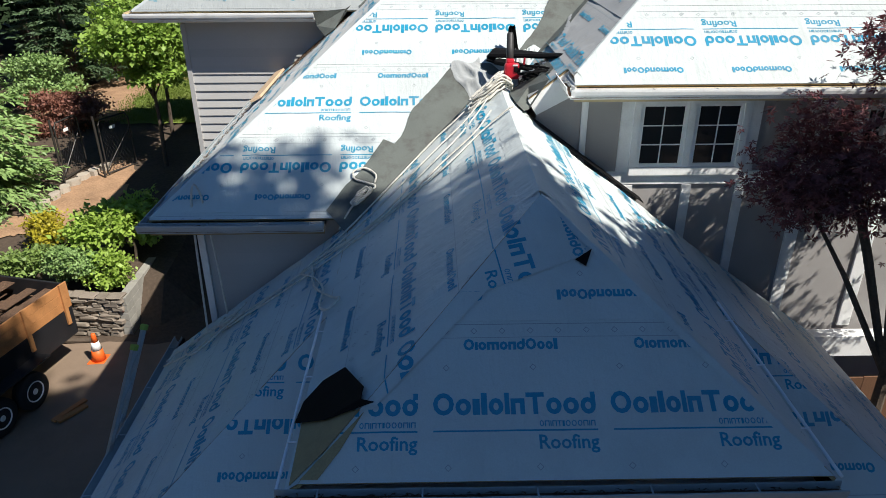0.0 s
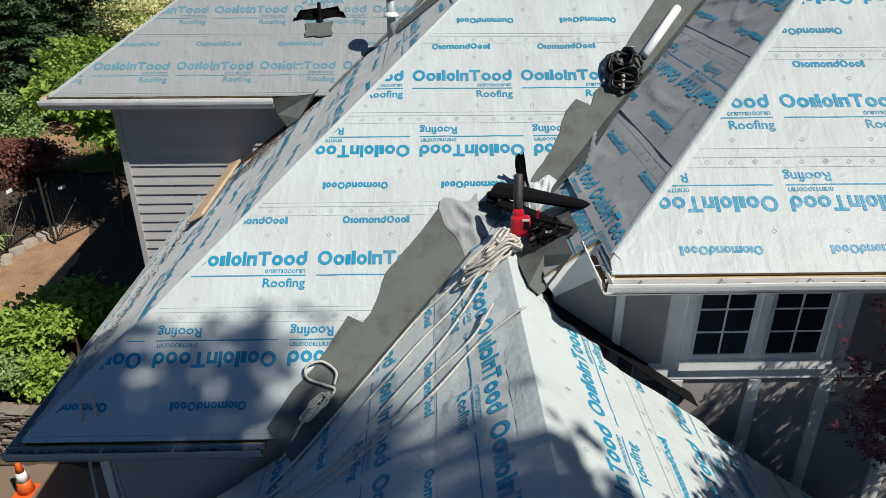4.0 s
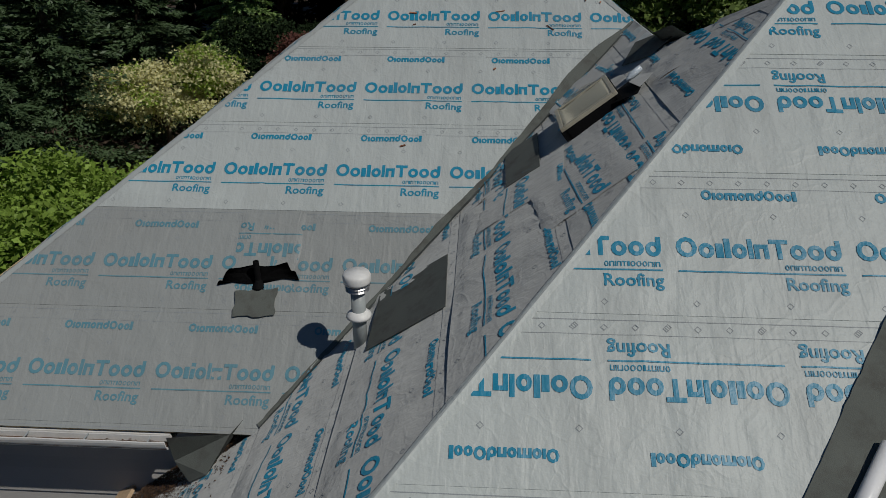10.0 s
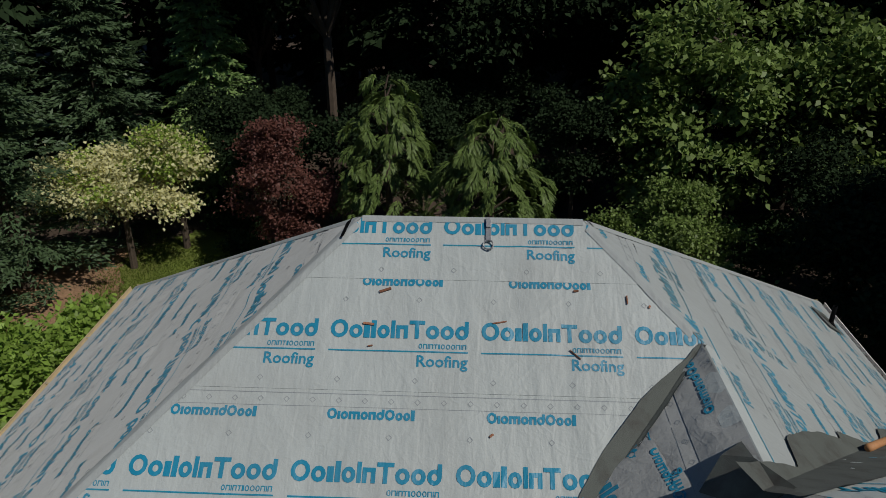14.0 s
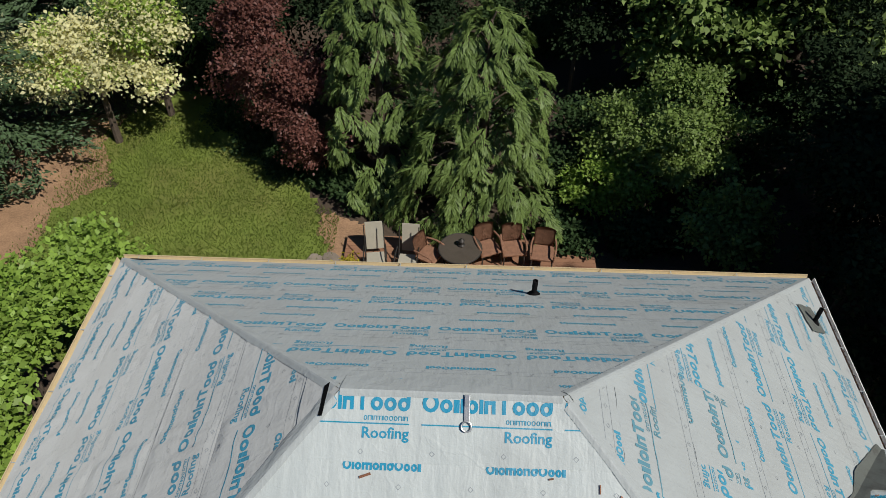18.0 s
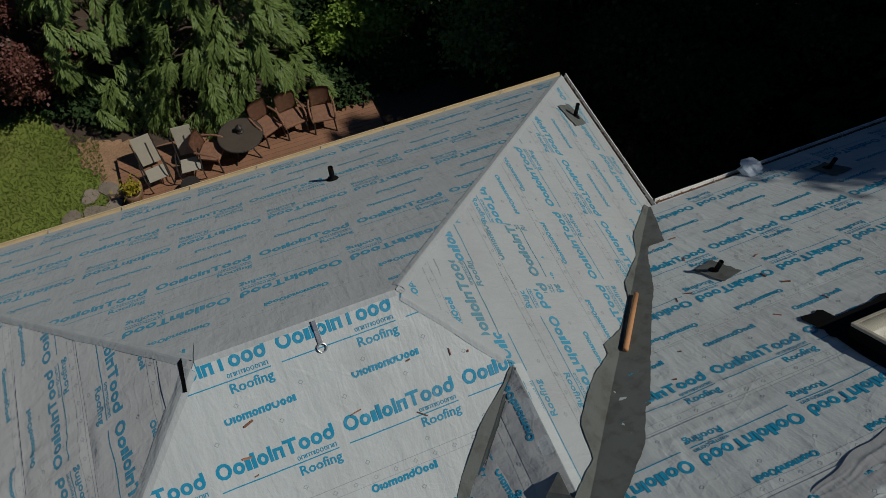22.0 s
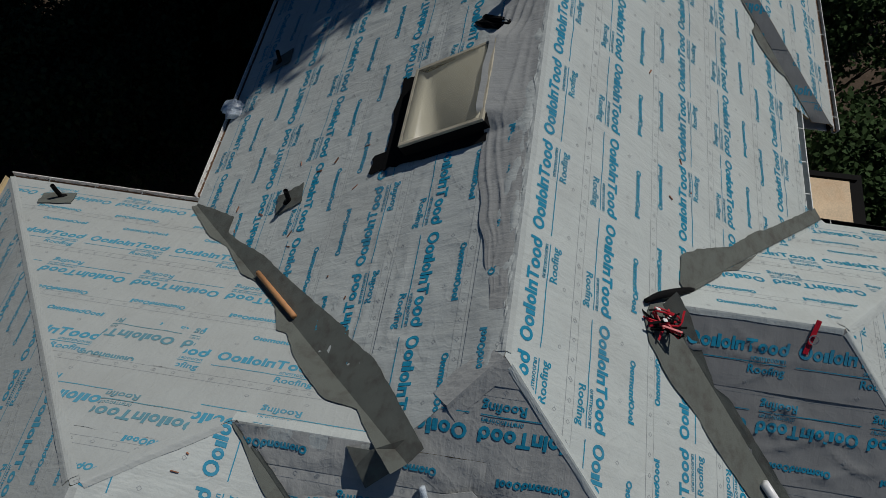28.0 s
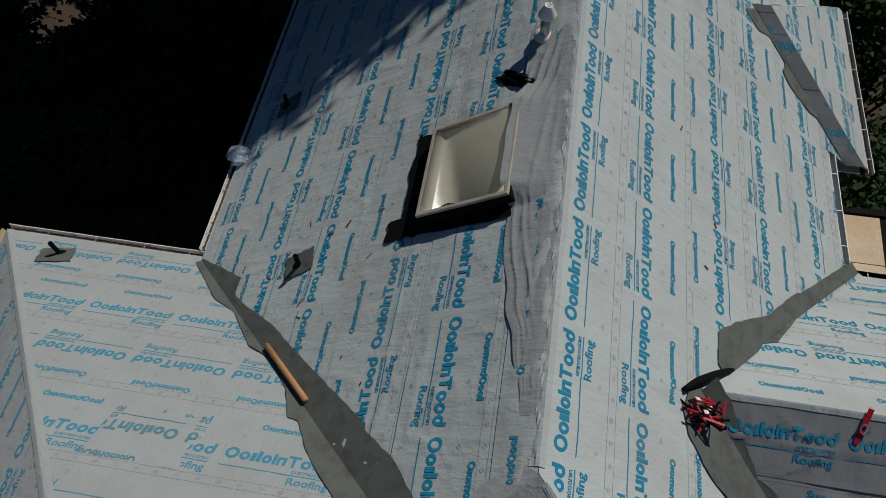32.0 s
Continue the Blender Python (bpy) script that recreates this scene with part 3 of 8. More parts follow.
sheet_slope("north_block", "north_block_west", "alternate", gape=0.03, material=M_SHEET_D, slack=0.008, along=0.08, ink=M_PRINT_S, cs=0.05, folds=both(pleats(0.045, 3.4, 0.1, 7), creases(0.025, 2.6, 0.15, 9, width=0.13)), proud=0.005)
EAST_V = SL["north_block_east"].uv(6.58, 20)[1]
EAST_COURSES = [(EAST_V + EXPOSED * i, i % 2 == 1, (0.3, 1.1, 0.0, 0.7, 1.3, 0.5)[i % 6]) for i in range(9)]
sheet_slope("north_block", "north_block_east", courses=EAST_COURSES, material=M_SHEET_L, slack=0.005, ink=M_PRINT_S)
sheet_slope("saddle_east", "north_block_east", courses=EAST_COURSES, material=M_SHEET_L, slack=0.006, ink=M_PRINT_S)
sheet_slope("main", "main_south", courses=[(8.95, False, 0), (10.137, True, -1.5), (11.322, False, -1.17), (12.507, True, -0.24), (13.692, False, -0.21), (14.877, True, -0.01), (16.062, False, 0.64),
                                           (17.247, True, 0.2), (18.432, False, 0.9)], slack=0.004, cs=0.06, folds=both(pleats(0.015, 3.4, 1.2, 13), creases(0.01, 2.8, 0.8, 14, width=0.12)), proud=0.0045)
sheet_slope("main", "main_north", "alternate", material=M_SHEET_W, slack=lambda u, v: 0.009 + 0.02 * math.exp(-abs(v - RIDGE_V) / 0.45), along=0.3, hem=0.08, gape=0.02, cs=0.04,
            folds=both(creases(0.025, 0.5, 4.2, 3, RIDGE_V - 0.1, 0.42, 0.16, 0.3), creases(0.012, 2.6, 0.6, 8, width=0.12), creases(0.012, 1.0, 4.0, 12, RIDGE_V - 1.6, 1.4, 0.2, 2.0)), proud=0.005)
WEST_COURSES = [(0.38 + 1.135 * i, i > 0, -14.36 if i > 0 else (-14.15, -13.51, -14.5)[-i % 3]) for i in range(-6, 5)]
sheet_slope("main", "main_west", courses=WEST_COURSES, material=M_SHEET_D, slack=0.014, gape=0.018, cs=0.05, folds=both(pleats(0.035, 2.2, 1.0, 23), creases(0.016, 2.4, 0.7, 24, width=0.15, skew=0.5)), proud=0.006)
sheet_slope("main", "main_east", "alternate")
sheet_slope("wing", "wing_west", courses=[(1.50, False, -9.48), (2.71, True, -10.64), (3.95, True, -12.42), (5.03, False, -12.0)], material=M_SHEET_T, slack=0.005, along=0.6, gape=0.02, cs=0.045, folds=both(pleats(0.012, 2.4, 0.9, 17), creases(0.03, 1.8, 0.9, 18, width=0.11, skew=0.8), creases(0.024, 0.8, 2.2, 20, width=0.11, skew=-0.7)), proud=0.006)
sheet_slope("wing", "wing_east", "alternate")
sheet_slope("wing", "wing_south", courses=[(10.126, True, 2.98), (11.36, False, 1.98), (12.545, True, 0.5), (13.73, False, 0.2), (14.915, True, 0.6), (16.1, False, 0.9)], slack=0.006)
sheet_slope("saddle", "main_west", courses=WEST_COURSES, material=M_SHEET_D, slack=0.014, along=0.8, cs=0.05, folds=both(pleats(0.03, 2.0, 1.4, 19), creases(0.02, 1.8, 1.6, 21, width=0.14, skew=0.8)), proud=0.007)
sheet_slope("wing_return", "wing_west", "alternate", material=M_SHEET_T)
sheet_slope("porch", "porch_west", courses=[(-2.165, False, -5.93), (-1.03, False, -4.49), (0.02, False, -5.59)], cs=0.05, folds=both(pleats(0.02, 3.0, 1.1, 31), creases(0.05, 3.0, 0.5, 33, SL["porch_west"].uv(0.7, 0)[1] - 0.15, 0.8, 0.17, 0.6)), proud=0.005, slack=lambda u, v: 0.006 + 0.02 * math.exp(-abs(v - SL["porch_west"].uv(0.7, 0)[1]) / 0.5))
sheet_slope("porch", "porch_east", "up", slack=0.008, cs=0.06, folds=creases(0.016, 2.4, 0.8, 44, width=0.13, skew=0.4))
sheet_slope("porch", "porch_south", courses=[(4.49, False, -0.21), (5.655, True, 0.41)], slack=0.006, cs=0.06, folds=creases(0.012, 1.8, 1.2, 43, width=0.12, skew=0.9))
sheet_slope("skirt", "porch_west", "up", slack=0.008)
sheet_slope("skirt", "porch_east", "up", slack=0.008)
sheet_slope("skirt", "skirt_south", courses=[(4.46, False, -1.0), (5.62, True, -2.44), (6.33, False, -1.48), (7.49, False, -0.6)], slack=0.006)
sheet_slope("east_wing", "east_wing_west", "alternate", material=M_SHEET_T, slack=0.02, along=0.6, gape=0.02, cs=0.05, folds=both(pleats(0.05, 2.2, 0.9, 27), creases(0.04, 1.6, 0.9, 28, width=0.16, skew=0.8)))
sheet_slope("east_wing", "east_wing_east", "alternate")
sheet_slope("east_wing", "east_wing_south", "alternate")

# ---- valleys: strips of grey membrane folded into the valleys, with ragged edges ----
# bare widths along the valleys, where the sheets were cut back in steps
REAR_N = ((-0.05, 0.2), (0.05, 0.31), (0.15, 0.41), (0.235, 0.37), (0.245, 0.41), (0.37, 0.35), (0.52, 0.29), (0.61, 0.27), (0.74, 0.13), (0.79, 0.12), (0.815, 0.32), (0.9, 0.2), (1.0, 0.04))
REAR_E = ((-0.05, 0.2), (0.035, 0.14), (0.095, 0.06), (0.146, 0.27), (0.21, 0.28), (0.28, 0.25), (0.345, 0.15), (0.37, 0.22), (0.44, 0.06), (0.55, 0.03), (0.6, 0.14), (0.74, 0.05), (0.81, 0.17), (1.0, 0.1))
WING_M = ((0.0, 0.22), (0.06, 0.24), (0.11, 0.27), (0.185, 0.4), (0.222, 0.4), (0.226, 0.21), (0.27, 0.3), (0.3, 0.27), (0.45, 0.38), (0.65, 0.48), (0.73, 0.51), (0.77, 0.49), (0.87, 0.58), (0.96, 0.52), (1.01, 0.37))
WING_W = ((0.0, 0.1), (0.1, 0.22), (0.25, 0.12), (0.42, 0.11), (0.76, 0.1), (0.8, 0.03), (0.96, 0.2), (1.01, 0.2))
WING_S = ((0.09, 0.1), (0.16, 0.38), (0.25, 0.35), (0.39, 0.22), (0.57, 0.26), (0.61, 0.22), (1.0, 0.2))
WING_E = ((0.09, 0.09), (0.265, 0.07), (0.3, 0.02), (0.35, 0.12), (0.51, 0.03), (0.7, 0.02), (1.0, 0.04))
PORCH_M = ((-0.1, 0.35), (0.05, 0.4), (0.15, 0.39), (0.35, 0.48), (0.36, 0.33), (0.42, 0.33), (0.55, 0.48), (0.72, 0.49), (0.89, 0.52), (0.9, 0.5), (1.05, 0.17))


def valley(name, pa, pb, a, b, wa, wb, off=0.026, seed=1, label="grey self-adhered membrane strip folded into a roof valley"):
    """pa, pb: the two slopes; a, b: plan ends of the valley; wa, wb: what of it lies bare on each side, as (part of the way, width) pairs."""
    holder = thing(name, Matrix.Identity(4), label, "roof membrane")
    a, b = Vector(a), Vector(b)
    d = (b - a)
    t0, t1 = max(wa[0][0], wb[0][0]), min(wa[-1][0], wb[-1][0])
    n = max(8, int(d.length * (t1 - t0) / 0.06))
    perp = Vector((-d.y, d.x)).normalized()
    for sl, widths, sign in ((SL[pa], wa, 1), (SL[pb], wb, -1)):
        verts, faces = [], []
        for i in range(n + 1):
            t = t0 + (t1 - t0) * i / n
            w = float(np.interp(t, [q[0] for q in widths], [q[1] for q in widths]))
            w = max(0.012, w + 0.012 * noise.noise(Vector((i * 0.5, seed, sign))))
            p = a + d * t
            for k in range(5):
                q = p + perp * sign * w * k / 4
                up = Vector((q.x, q.y, height(sl.p, q.x, q.y)))
                wave = 0.008 * noise.noise(Vector((i * 0.25, k * 0.5, seed + sign))) + (0.007 * noise.noise(Vector((i * 0.16, 3.0, seed))) if k == 4 else 0.0)
                verts.append(up + sl.n * (off + wave * (k > 0)))
        for i in range(n):
            for k in range(4):
                f = [i * 5 + k, (i + 1) * 5 + k, (i + 1) * 5 + k + 1, i * 5 + k + 1]
                faces.append(f if sign < 0 else f[::-1])
        ob = mesh_ob("membrane_strip", verts, faces, M_MEMBRANE, holder)
        ob.data.polygons.foreach_set("use_smooth", [True] * len(faces))
    return holder


valley("valley_membrane", "north_block_east", "main_north", (2.40, 16.33), (6.46, 20.6), REAR_E, REAR_N, seed=3)
valley("valley_membrane", "main_south", "wing_west", (1.2, 10.05), (4.62, 13.58), WING_M, WING_W, seed=5)
valley("valley_membrane", "main_south", "wing_east", (4.72, 13.58), (7.86, 10.45), WING_S, WING_E, seed=8)
valley("valley_membrane", "north_block_south", "main_west", (-1.5, 13.71), (2.36, 17.88), ((0, 0.04), (0.3, 0.05), (0.42, 0.09), (0.55, 0.05), (0.75, 0.12), (0.8, 0.16), (0.9, 0.14), (0.97, 0.05), (1, 0.03)), ((0, 0.05), (0.5, 0.07), (1, 0.05)), seed=11)
valley("valley_membrane", "main_south", "porch_west", (-1.1, 8.06), (0.66, 9.82), PORCH_M, ((-0.1, 0.1), (1.06, 0.06)), seed=13)
valley("valley_membrane", "main_south", "east_wing_west", (10.1, 10.42), (11.95, 12.3), ((0, 0.03), (0.28, 0.04), (0.32, 0.2), (0.5, 0.34), (0.6, 0.3), (0.64, 0.05), (0.82, 0.05), (0.86, 0.3), (1, 0.34)), ((0, 0.03), (1, 0.03)), seed=15)


# ---- sheets lapped over hips and ridges, and loose overlays ----
def cap(pa, pb, a, b, wa=0.15, wb=0.15, seed=1, slack=0.004, material=None, label="strip of printed underlayment folded over a hip"):
    """A strip along the fold between two slopes; a, b: plan ends of the fold; wa, wb: its reach in plan on each."""
    a, b = Vector(a), Vector(b)
    d = b - a
    n = max(8, int(d.length / 0.07))
    perp = Vector((-d.y, d.x)).normalized()
    if height(PL[pa], *(a.lerp(b, 0.5) + perp * 0.1)) > height(PL[pb], *(a.lerp(b, 0.5) + perp * 0.1)):
        perp = -perp
    verts, faces = [], []
    for i in range(n + 1):
        p = a + d * (i / n)
        for k in range(-5, 6):
            w = (wa if k > 0 else wb) * (1 + 0.22 * noise.noise(Vector((i * 0.16, seed, 0 if k > 0 else 7))) + 0.06 * noise.noise(Vector((i * 0.9, seed, 3))))
            q = p + perp * (w * k / 5)
            sl = SL[pa if k > 0 else pb]
            f = 1 - abs(noise.noise(Vector((i * 0.24 + k * 0.2, k * 0.1, seed)))) * 2.4
            off = 0.012 + 0.004 * (1 - abs(k) / 5) + slack * (k < 0) * max(0.0, f) ** 2 * math.sin(abs(k) / 5 * math.pi)
            v = Vector((q.x, q.y, height(sl.p, q.x, q.y)))
            verts.append(v + (sl.n if k else Vector((0, 0, 1))) * off)
    for i in range(n):
        for k in range(10):
            faces.append([i * 11 + k, (i + 1) * 11 + k, (i + 1) * 11 + k + 1, i * 11 + k + 1])
    me = bpy.data.meshes.new("sheet_strip")
    me.from_pydata([tuple(v) for v in verts], [], faces)
    me.update()
    if sum(p.normal.z for p in me.polygons) < 0:
        me.flip_normals()
    me.materials.append(material or M_SHEET)
    ob = new("lapped_strip", me)
    ob.parent = ROOFS[pa]
    ob["label"] = label
    return ob


cap("north_block_south", "north_block_west", (-5.7, 13.68), (-0.6, 18.78), 0.05, 0.12, 1, 0.008, M_SHEET_L)
cap("north_block_west", "north_block_north", (-5.7, 23.98), (-0.6, 18.88), 0.06, 0.06, 2, 0.008, M_SHEET_L)
cap("north_block_north", "north_block_east", (6.55, 23.98), (1.5, 18.88), 0.06, 0.07, 3, 0.006, M_SHEET_L)
cap("north_block_south", "north_block_east", (2.3, 17.97), (1.5, 18.78), 0.05, 0.1, 4, 0.006, M_SHEET_L)
cap("north_block_south", "north_block_north", (-0.55, 18.83), (1.45, 18.83), 0.04, 0.32, 5, 0.006, M_SHEET_L, label="strip of printed underlayment folded over the ridge")
cap("main_south", "main_north", (3.25, 15.38), (11.5, 15.38), 0.05, 0.09, 6, 0.02, M_SHEET_W, "slack strip of printed underlayment folded over the main ridge")
cap("main_west", "north_block_east", (2.375, 16.36), (2.375, 17.9), 0.12, 0.1, 16, 0.006, M_SHEET_W, "strip of printed underlayment folded over the short ridge")
cap("main_south", "main_west", (-3.7, 8.07), (3.15, 15.3), 0.04, 0.05, 7, 0.004)
cap("main_west", "main_north", (2.75, 15.85), (3.2, 15.4), 0.14, 0.2, 8, 0.012, M_SHEET_D)
cap("wing_west", "wing_south", (1.5, 8.27), (4.65, 11.52), 0.04, 0.06, 9, 0.003)
cap("wing_east", "wing_south", (7.84, 8.27), (4.69, 11.52), 0.12, 0.1, 10, 0.006)
cap("wing_west", "wing_east", (4.67, 11.56), (4.67, 13.5), 0.05, 0.05, 11, 0.003)
cap("porch_west", "porch_east", (0.7, 5.5), (0.7, 9.2), 0.16, 0.2, 12, 0.012)
cap("porch_south", "porch_east", (2.48, 3.66), (0.72, 5.42), 0.05, 0.16, 13, 0.006)


def wrap(pa, pb, top, foot, outline, lo, drift, material=None, label="end of a printed sheet carried over a hip"):
    """The end of a course of slope pa, bent over the hip from top to foot and laid on slope pb; outline: convex, in plan."""
    a, b = SL[pa], SL[pb]
    up = lambda sl, q: Vector((q[0], q[1], height(sl.p, q[0], q[1])))
    h0 = up(a, top)
    h = (up(a, foot) - h0).normalized()
    mid = Vector((sum(p[0] for p in outline) / len(outline), sum(p[1] for p in outline) / len(outline)))
    into = b.n.cross(h)
    if into.dot(up(b, mid) - h0) < 0:
        into = -into
    away = a.n.cross(h)
    if Vector((away.x, away.y)).dot(mid - Vector(top)) < 0:
        away = -away

    def unfold(q):
        d = up(b, q) - h0
        w = h0 + h * d.dot(h) + away * d.dot(into)
        return a.uv(w.x, w.y)

    def fold(u, v, off):
        d = a.at(u, v) - h0
        return h0 + h * d.dot(h) + into * d.dot(away) + b.n * off

    edge = [unfold(p) for p in outline]
    if sum(p[0] * q[1] - q[0] * p[1] for p, q in zip(edge, edge[1:] + edge[:1])) < 0:
        edge = edge[::-1]
    sides = [(-(-(q[1] - p[1]) * p[0] + (q[0] - p[0]) * p[1]), -(q[1] - p[1]), q[0] - p[0]) for p, q in zip(edge, edge[1:] + edge[:1])]
    t = thing("lapped_sheet_end", Matrix.Identity(4), label, "underlayment")
    u0, u1 = min(p[0] for p in edge), max(p[0] for p in edge)
    v0, v1 = min(p[1] for p in edge), max(p[1] for p in edge)
    lift = lambda u, v: 0.02 + 0.01 * max(0.0, noise.noise(Vector((u * 3, v * 5, 4.0))))
    verts, faces, ids, cell = [], [], {}, 0.06
    for i in range(math.ceil((u1 - u0) / cell)):
        for j in range(math.ceil((v1 - v0) / cell)):
            w = rect(u0 + i * cell, u0 + (i + 1) * cell, v0 + j * cell, v0 + (j + 1) * cell)
            for s in sides:
                w = clip(w, *s)
                if len(w) < 3:
                    break
            f = []
            for p in w if len(w) > 2 else ():
                key = (round(p[0], 4), round(p[1], 4))
                if key not in ids:
                    ids[key] = len(verts)
                    verts.append(fold(p[0], p[1], lift(*p)))
                if ids[key] not in f:
                    f.append(ids[key])
            if len(f) > 2:
                faces.append(f)
    mesh_ob("sheet", verts, faces, material or M_SHEET, t)
    pv, pf = [], []
    for k in range(-6, 7):
        for poly in PRINT:
            w = [(x + drift + k * PERIOD, y + lo) for x, y in poly]
            for s in sides:
                w = clip(w, *s)
                if len(w) < 3:
                    break
            if len(w) > 2:
                pf.append([len(pv) + n for n in range(len(w))])
                pv += [fold(p[0], p[1], lift(*p) + 0.0025) for p in w]
    if pf:
        mesh_ob("printed_lettering", pv, pf, M_PRINT, t)
    return t


wrap("porch_west", "porch_south", (0.7, 5.44), (-0.74, 4.0), [(0.69, 5.43), (0.74, 5.4), (1.03, 4.99), (0.21, 4.74), (0.0, 4.735)], 0.02, -5.59)
wrap("porch_west", "porch_south", (0.7, 5.44), (-0.74, 4.0), [(0.0, 4.733), (0.21, 4.738), (-0.64, 4.01), (-0.73, 4.01)], -1.03, -4.49)


def sheet_patch(slope, x, y, w, h, turn=0.0, dx=0.0, dy=0.0, off=0.012, material=None, ink=None, label="loose printed underlayment patch lapped over another sheet"):
    """A cut piece of the printed sheet laid over the others."""
    m = SL[slope].matrix(x, y, off, turn)
    t = thing("underlayment_patch", m, label, "underlayment")
    n = 14
    z = x * 3.1 + y
    up = lambda a, b: 0.004 - 0.012 * max(0.0, 1 - min(a, b, 1 - a, 1 - b) / 0.07) + 0.009 * max(0.0, 1 - abs(noise.noise(Vector((a * 3 + z, b * 2, 1)))) * 2) ** 2
    verts = [(w * (i / n - 0.5) + 0.02 * noise.noise(Vector((j * 0.6, z, i // n))), h * (j / n - 0.5) + 0.02 * noise.noise(Vector((i * 0.6, z, 9 + j // n))), up(i / n, j / n)) for j in range(n + 1) for i in range(n + 1)]
    faces = [(j * (n + 1) + i, j * (n + 1) + i + 1, (j + 1) * (n + 1) + i + 1, (j + 1) * (n + 1) + i) for j in range(n) for i in range(n)]
    s = mesh_ob("sheet", verts, faces, material or M_SHEET, t)
    s.data.polygons.foreach_set("use_smooth", [True] * len(faces))
    pv, pf = [], []
    for poly in PRINT:
        for k in (-1, 0, 1):
            q = [(a + dx + k * PERIOD, b + dy) for a, b in poly]
            for s_ in ((w / 2 - 0.01, 1, 0), (w / 2 - 0.01, -1, 0), (h / 2 - 0.01, 0, 1), (h / 2 - 0.01, 0, -1)):
                q = clip(q, *s_)
                if len(q) < 3:
                    break
            if len(q) > 2:
                pf.append([len(pv) + i for i in range(len(q))])
                pv += [(a, b, up(a / w + 0.5, b / h + 0.5) + 0.004) for a, b in q]
    if pf:
        mesh_ob("printed_lettering", pv, pf, ink or M_PRINT, t)
    return t


sheet_patch("north_block_south", -1.72, 15.2, 0.7, 0.95, 180, -0.55, -0.55, material=M_SHEET_G, ink=M_PRINT_G)
sheet_patch("north_block_east", 3.3, 19.35, 1.1, 1.0, 0, -0.3, -0.5, 0.011, M_SHEET_L, M_PRINT_G)
sheet_patch("north_block_east", 2.4, 18.75, 1.0, 0.95, 0, -0.6, -0.3, 0.011, M_SHEET_L, M_PRINT_G)
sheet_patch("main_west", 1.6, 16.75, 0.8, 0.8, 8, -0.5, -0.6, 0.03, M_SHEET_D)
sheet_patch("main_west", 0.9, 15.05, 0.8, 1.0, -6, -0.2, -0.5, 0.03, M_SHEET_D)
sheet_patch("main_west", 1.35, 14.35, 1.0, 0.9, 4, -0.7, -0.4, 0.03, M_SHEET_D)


def cut_piece(name, slope, outline, material, label, category, off=0.02, thick=0.006, curl=0.0):
    """A flat piece cut to an outline in plan, lying on a slope; curl lifts its later corners."""
    sl = SL[slope]
    k = len(outline)
    top = [sl.at(*sl.uv(*p), off + thick + curl * i / k) for i, p in enumerate(outline)]
    low = [p - sl.n * thick for p in top]
    bm = bmesh.new()
    vs = [bm.verts.new(p) for p in top + low]
    bm.faces.new(vs[:k])
    bm.faces.new(vs[k:][::-1])
    for i in range(k):
        bm.faces.new((vs[i], vs[(i + 1) % k], vs[k + (i + 1) % k], vs[k + i]))
    bmesh.ops.recalc_face_normals(bm, faces=bm.faces)
    bmesh.ops.triangulate(bm, faces=bm.faces[:])
    return tagged(part(name, bm, material), label, category)


cut_piece("bare_sheathing", "porch_west", [(-1.21, 4.3), (-0.72, 4.0), (-0.95, 3.78), (-1.19, 3.63)], M_DECK_WOOD, "bare yellow pine sheathing exposed at the roof corner", "sheathing", 0.012)
cut_piece("bare_sheathing", "porch_south", [(-0.7, 4.0), (-0.95, 3.78), (-1.12, 3.63), (-1.0, 3.63), (-0.86, 3.78)], M_DECK_WOOD, "narrow strip of bare pine sheathing beside the hip", "sheathing", 0.012)
cut_piece("membrane_flap", "porch_west", [(-0.6, 3.95), (-0.7, 3.99), (-0.98, 4.1), (-1.25, 4.3), (-1.21, 4.52), (-1.06, 4.64), (-0.87, 4.62), (-0.68, 4.18), (-0.69, 4.04)], M_BLACK, "black membrane flap folded back from the eave", "membrane flap", 0.03, 0.006, 0.03)
cut_piece("membrane_flap", "north_block_west", [(-0.66, 18.95), (-0.68, 18.6), (-0.72, 18.62), (-0.71, 18.93)], M_BLACK, "black gap where the sheet is torn at the ridge end", "membrane flap", 0.014, 0.004)
cut_piece("membrane_flap", "north_block_north", [(-5.3, 23.85), (-5.0, 23.92), (-5.55, 23.95)], M_BLACK, "black membrane corner showing at the eave", "membrane flap", 0.02, 0.004)
cut_piece("membrane_flap", "north_block_south", [(2.2, 17.75), (2.36, 17.86), (2.34, 17.6)], M_BLACK, "dark torn sheet point at the valley head", "membrane flap", 0.02, 0.004)
cut_piece("membrane_flap", "porch_south", [(0.92, 4.95), (1.0, 4.9), (1.06, 5.02)], M_BLACK, "small black tear folded out of the sheet", "membrane flap", 0.02, 0.004, 0.02)

cut_piece("step_flashing", "porch_east", [(0.97, 8.59), (1.03, 8.45), (1.1, 8.33), (1.22, 8.36), (1.36, 8.28), (1.5, 8.33), (1.75, 8.36), (2.1, 8.34), (2.5, 8.38), (2.5, 8.59)], M_BLACK, "black flashing strip where the porch roof meets the wall", "flashing", 0.02)


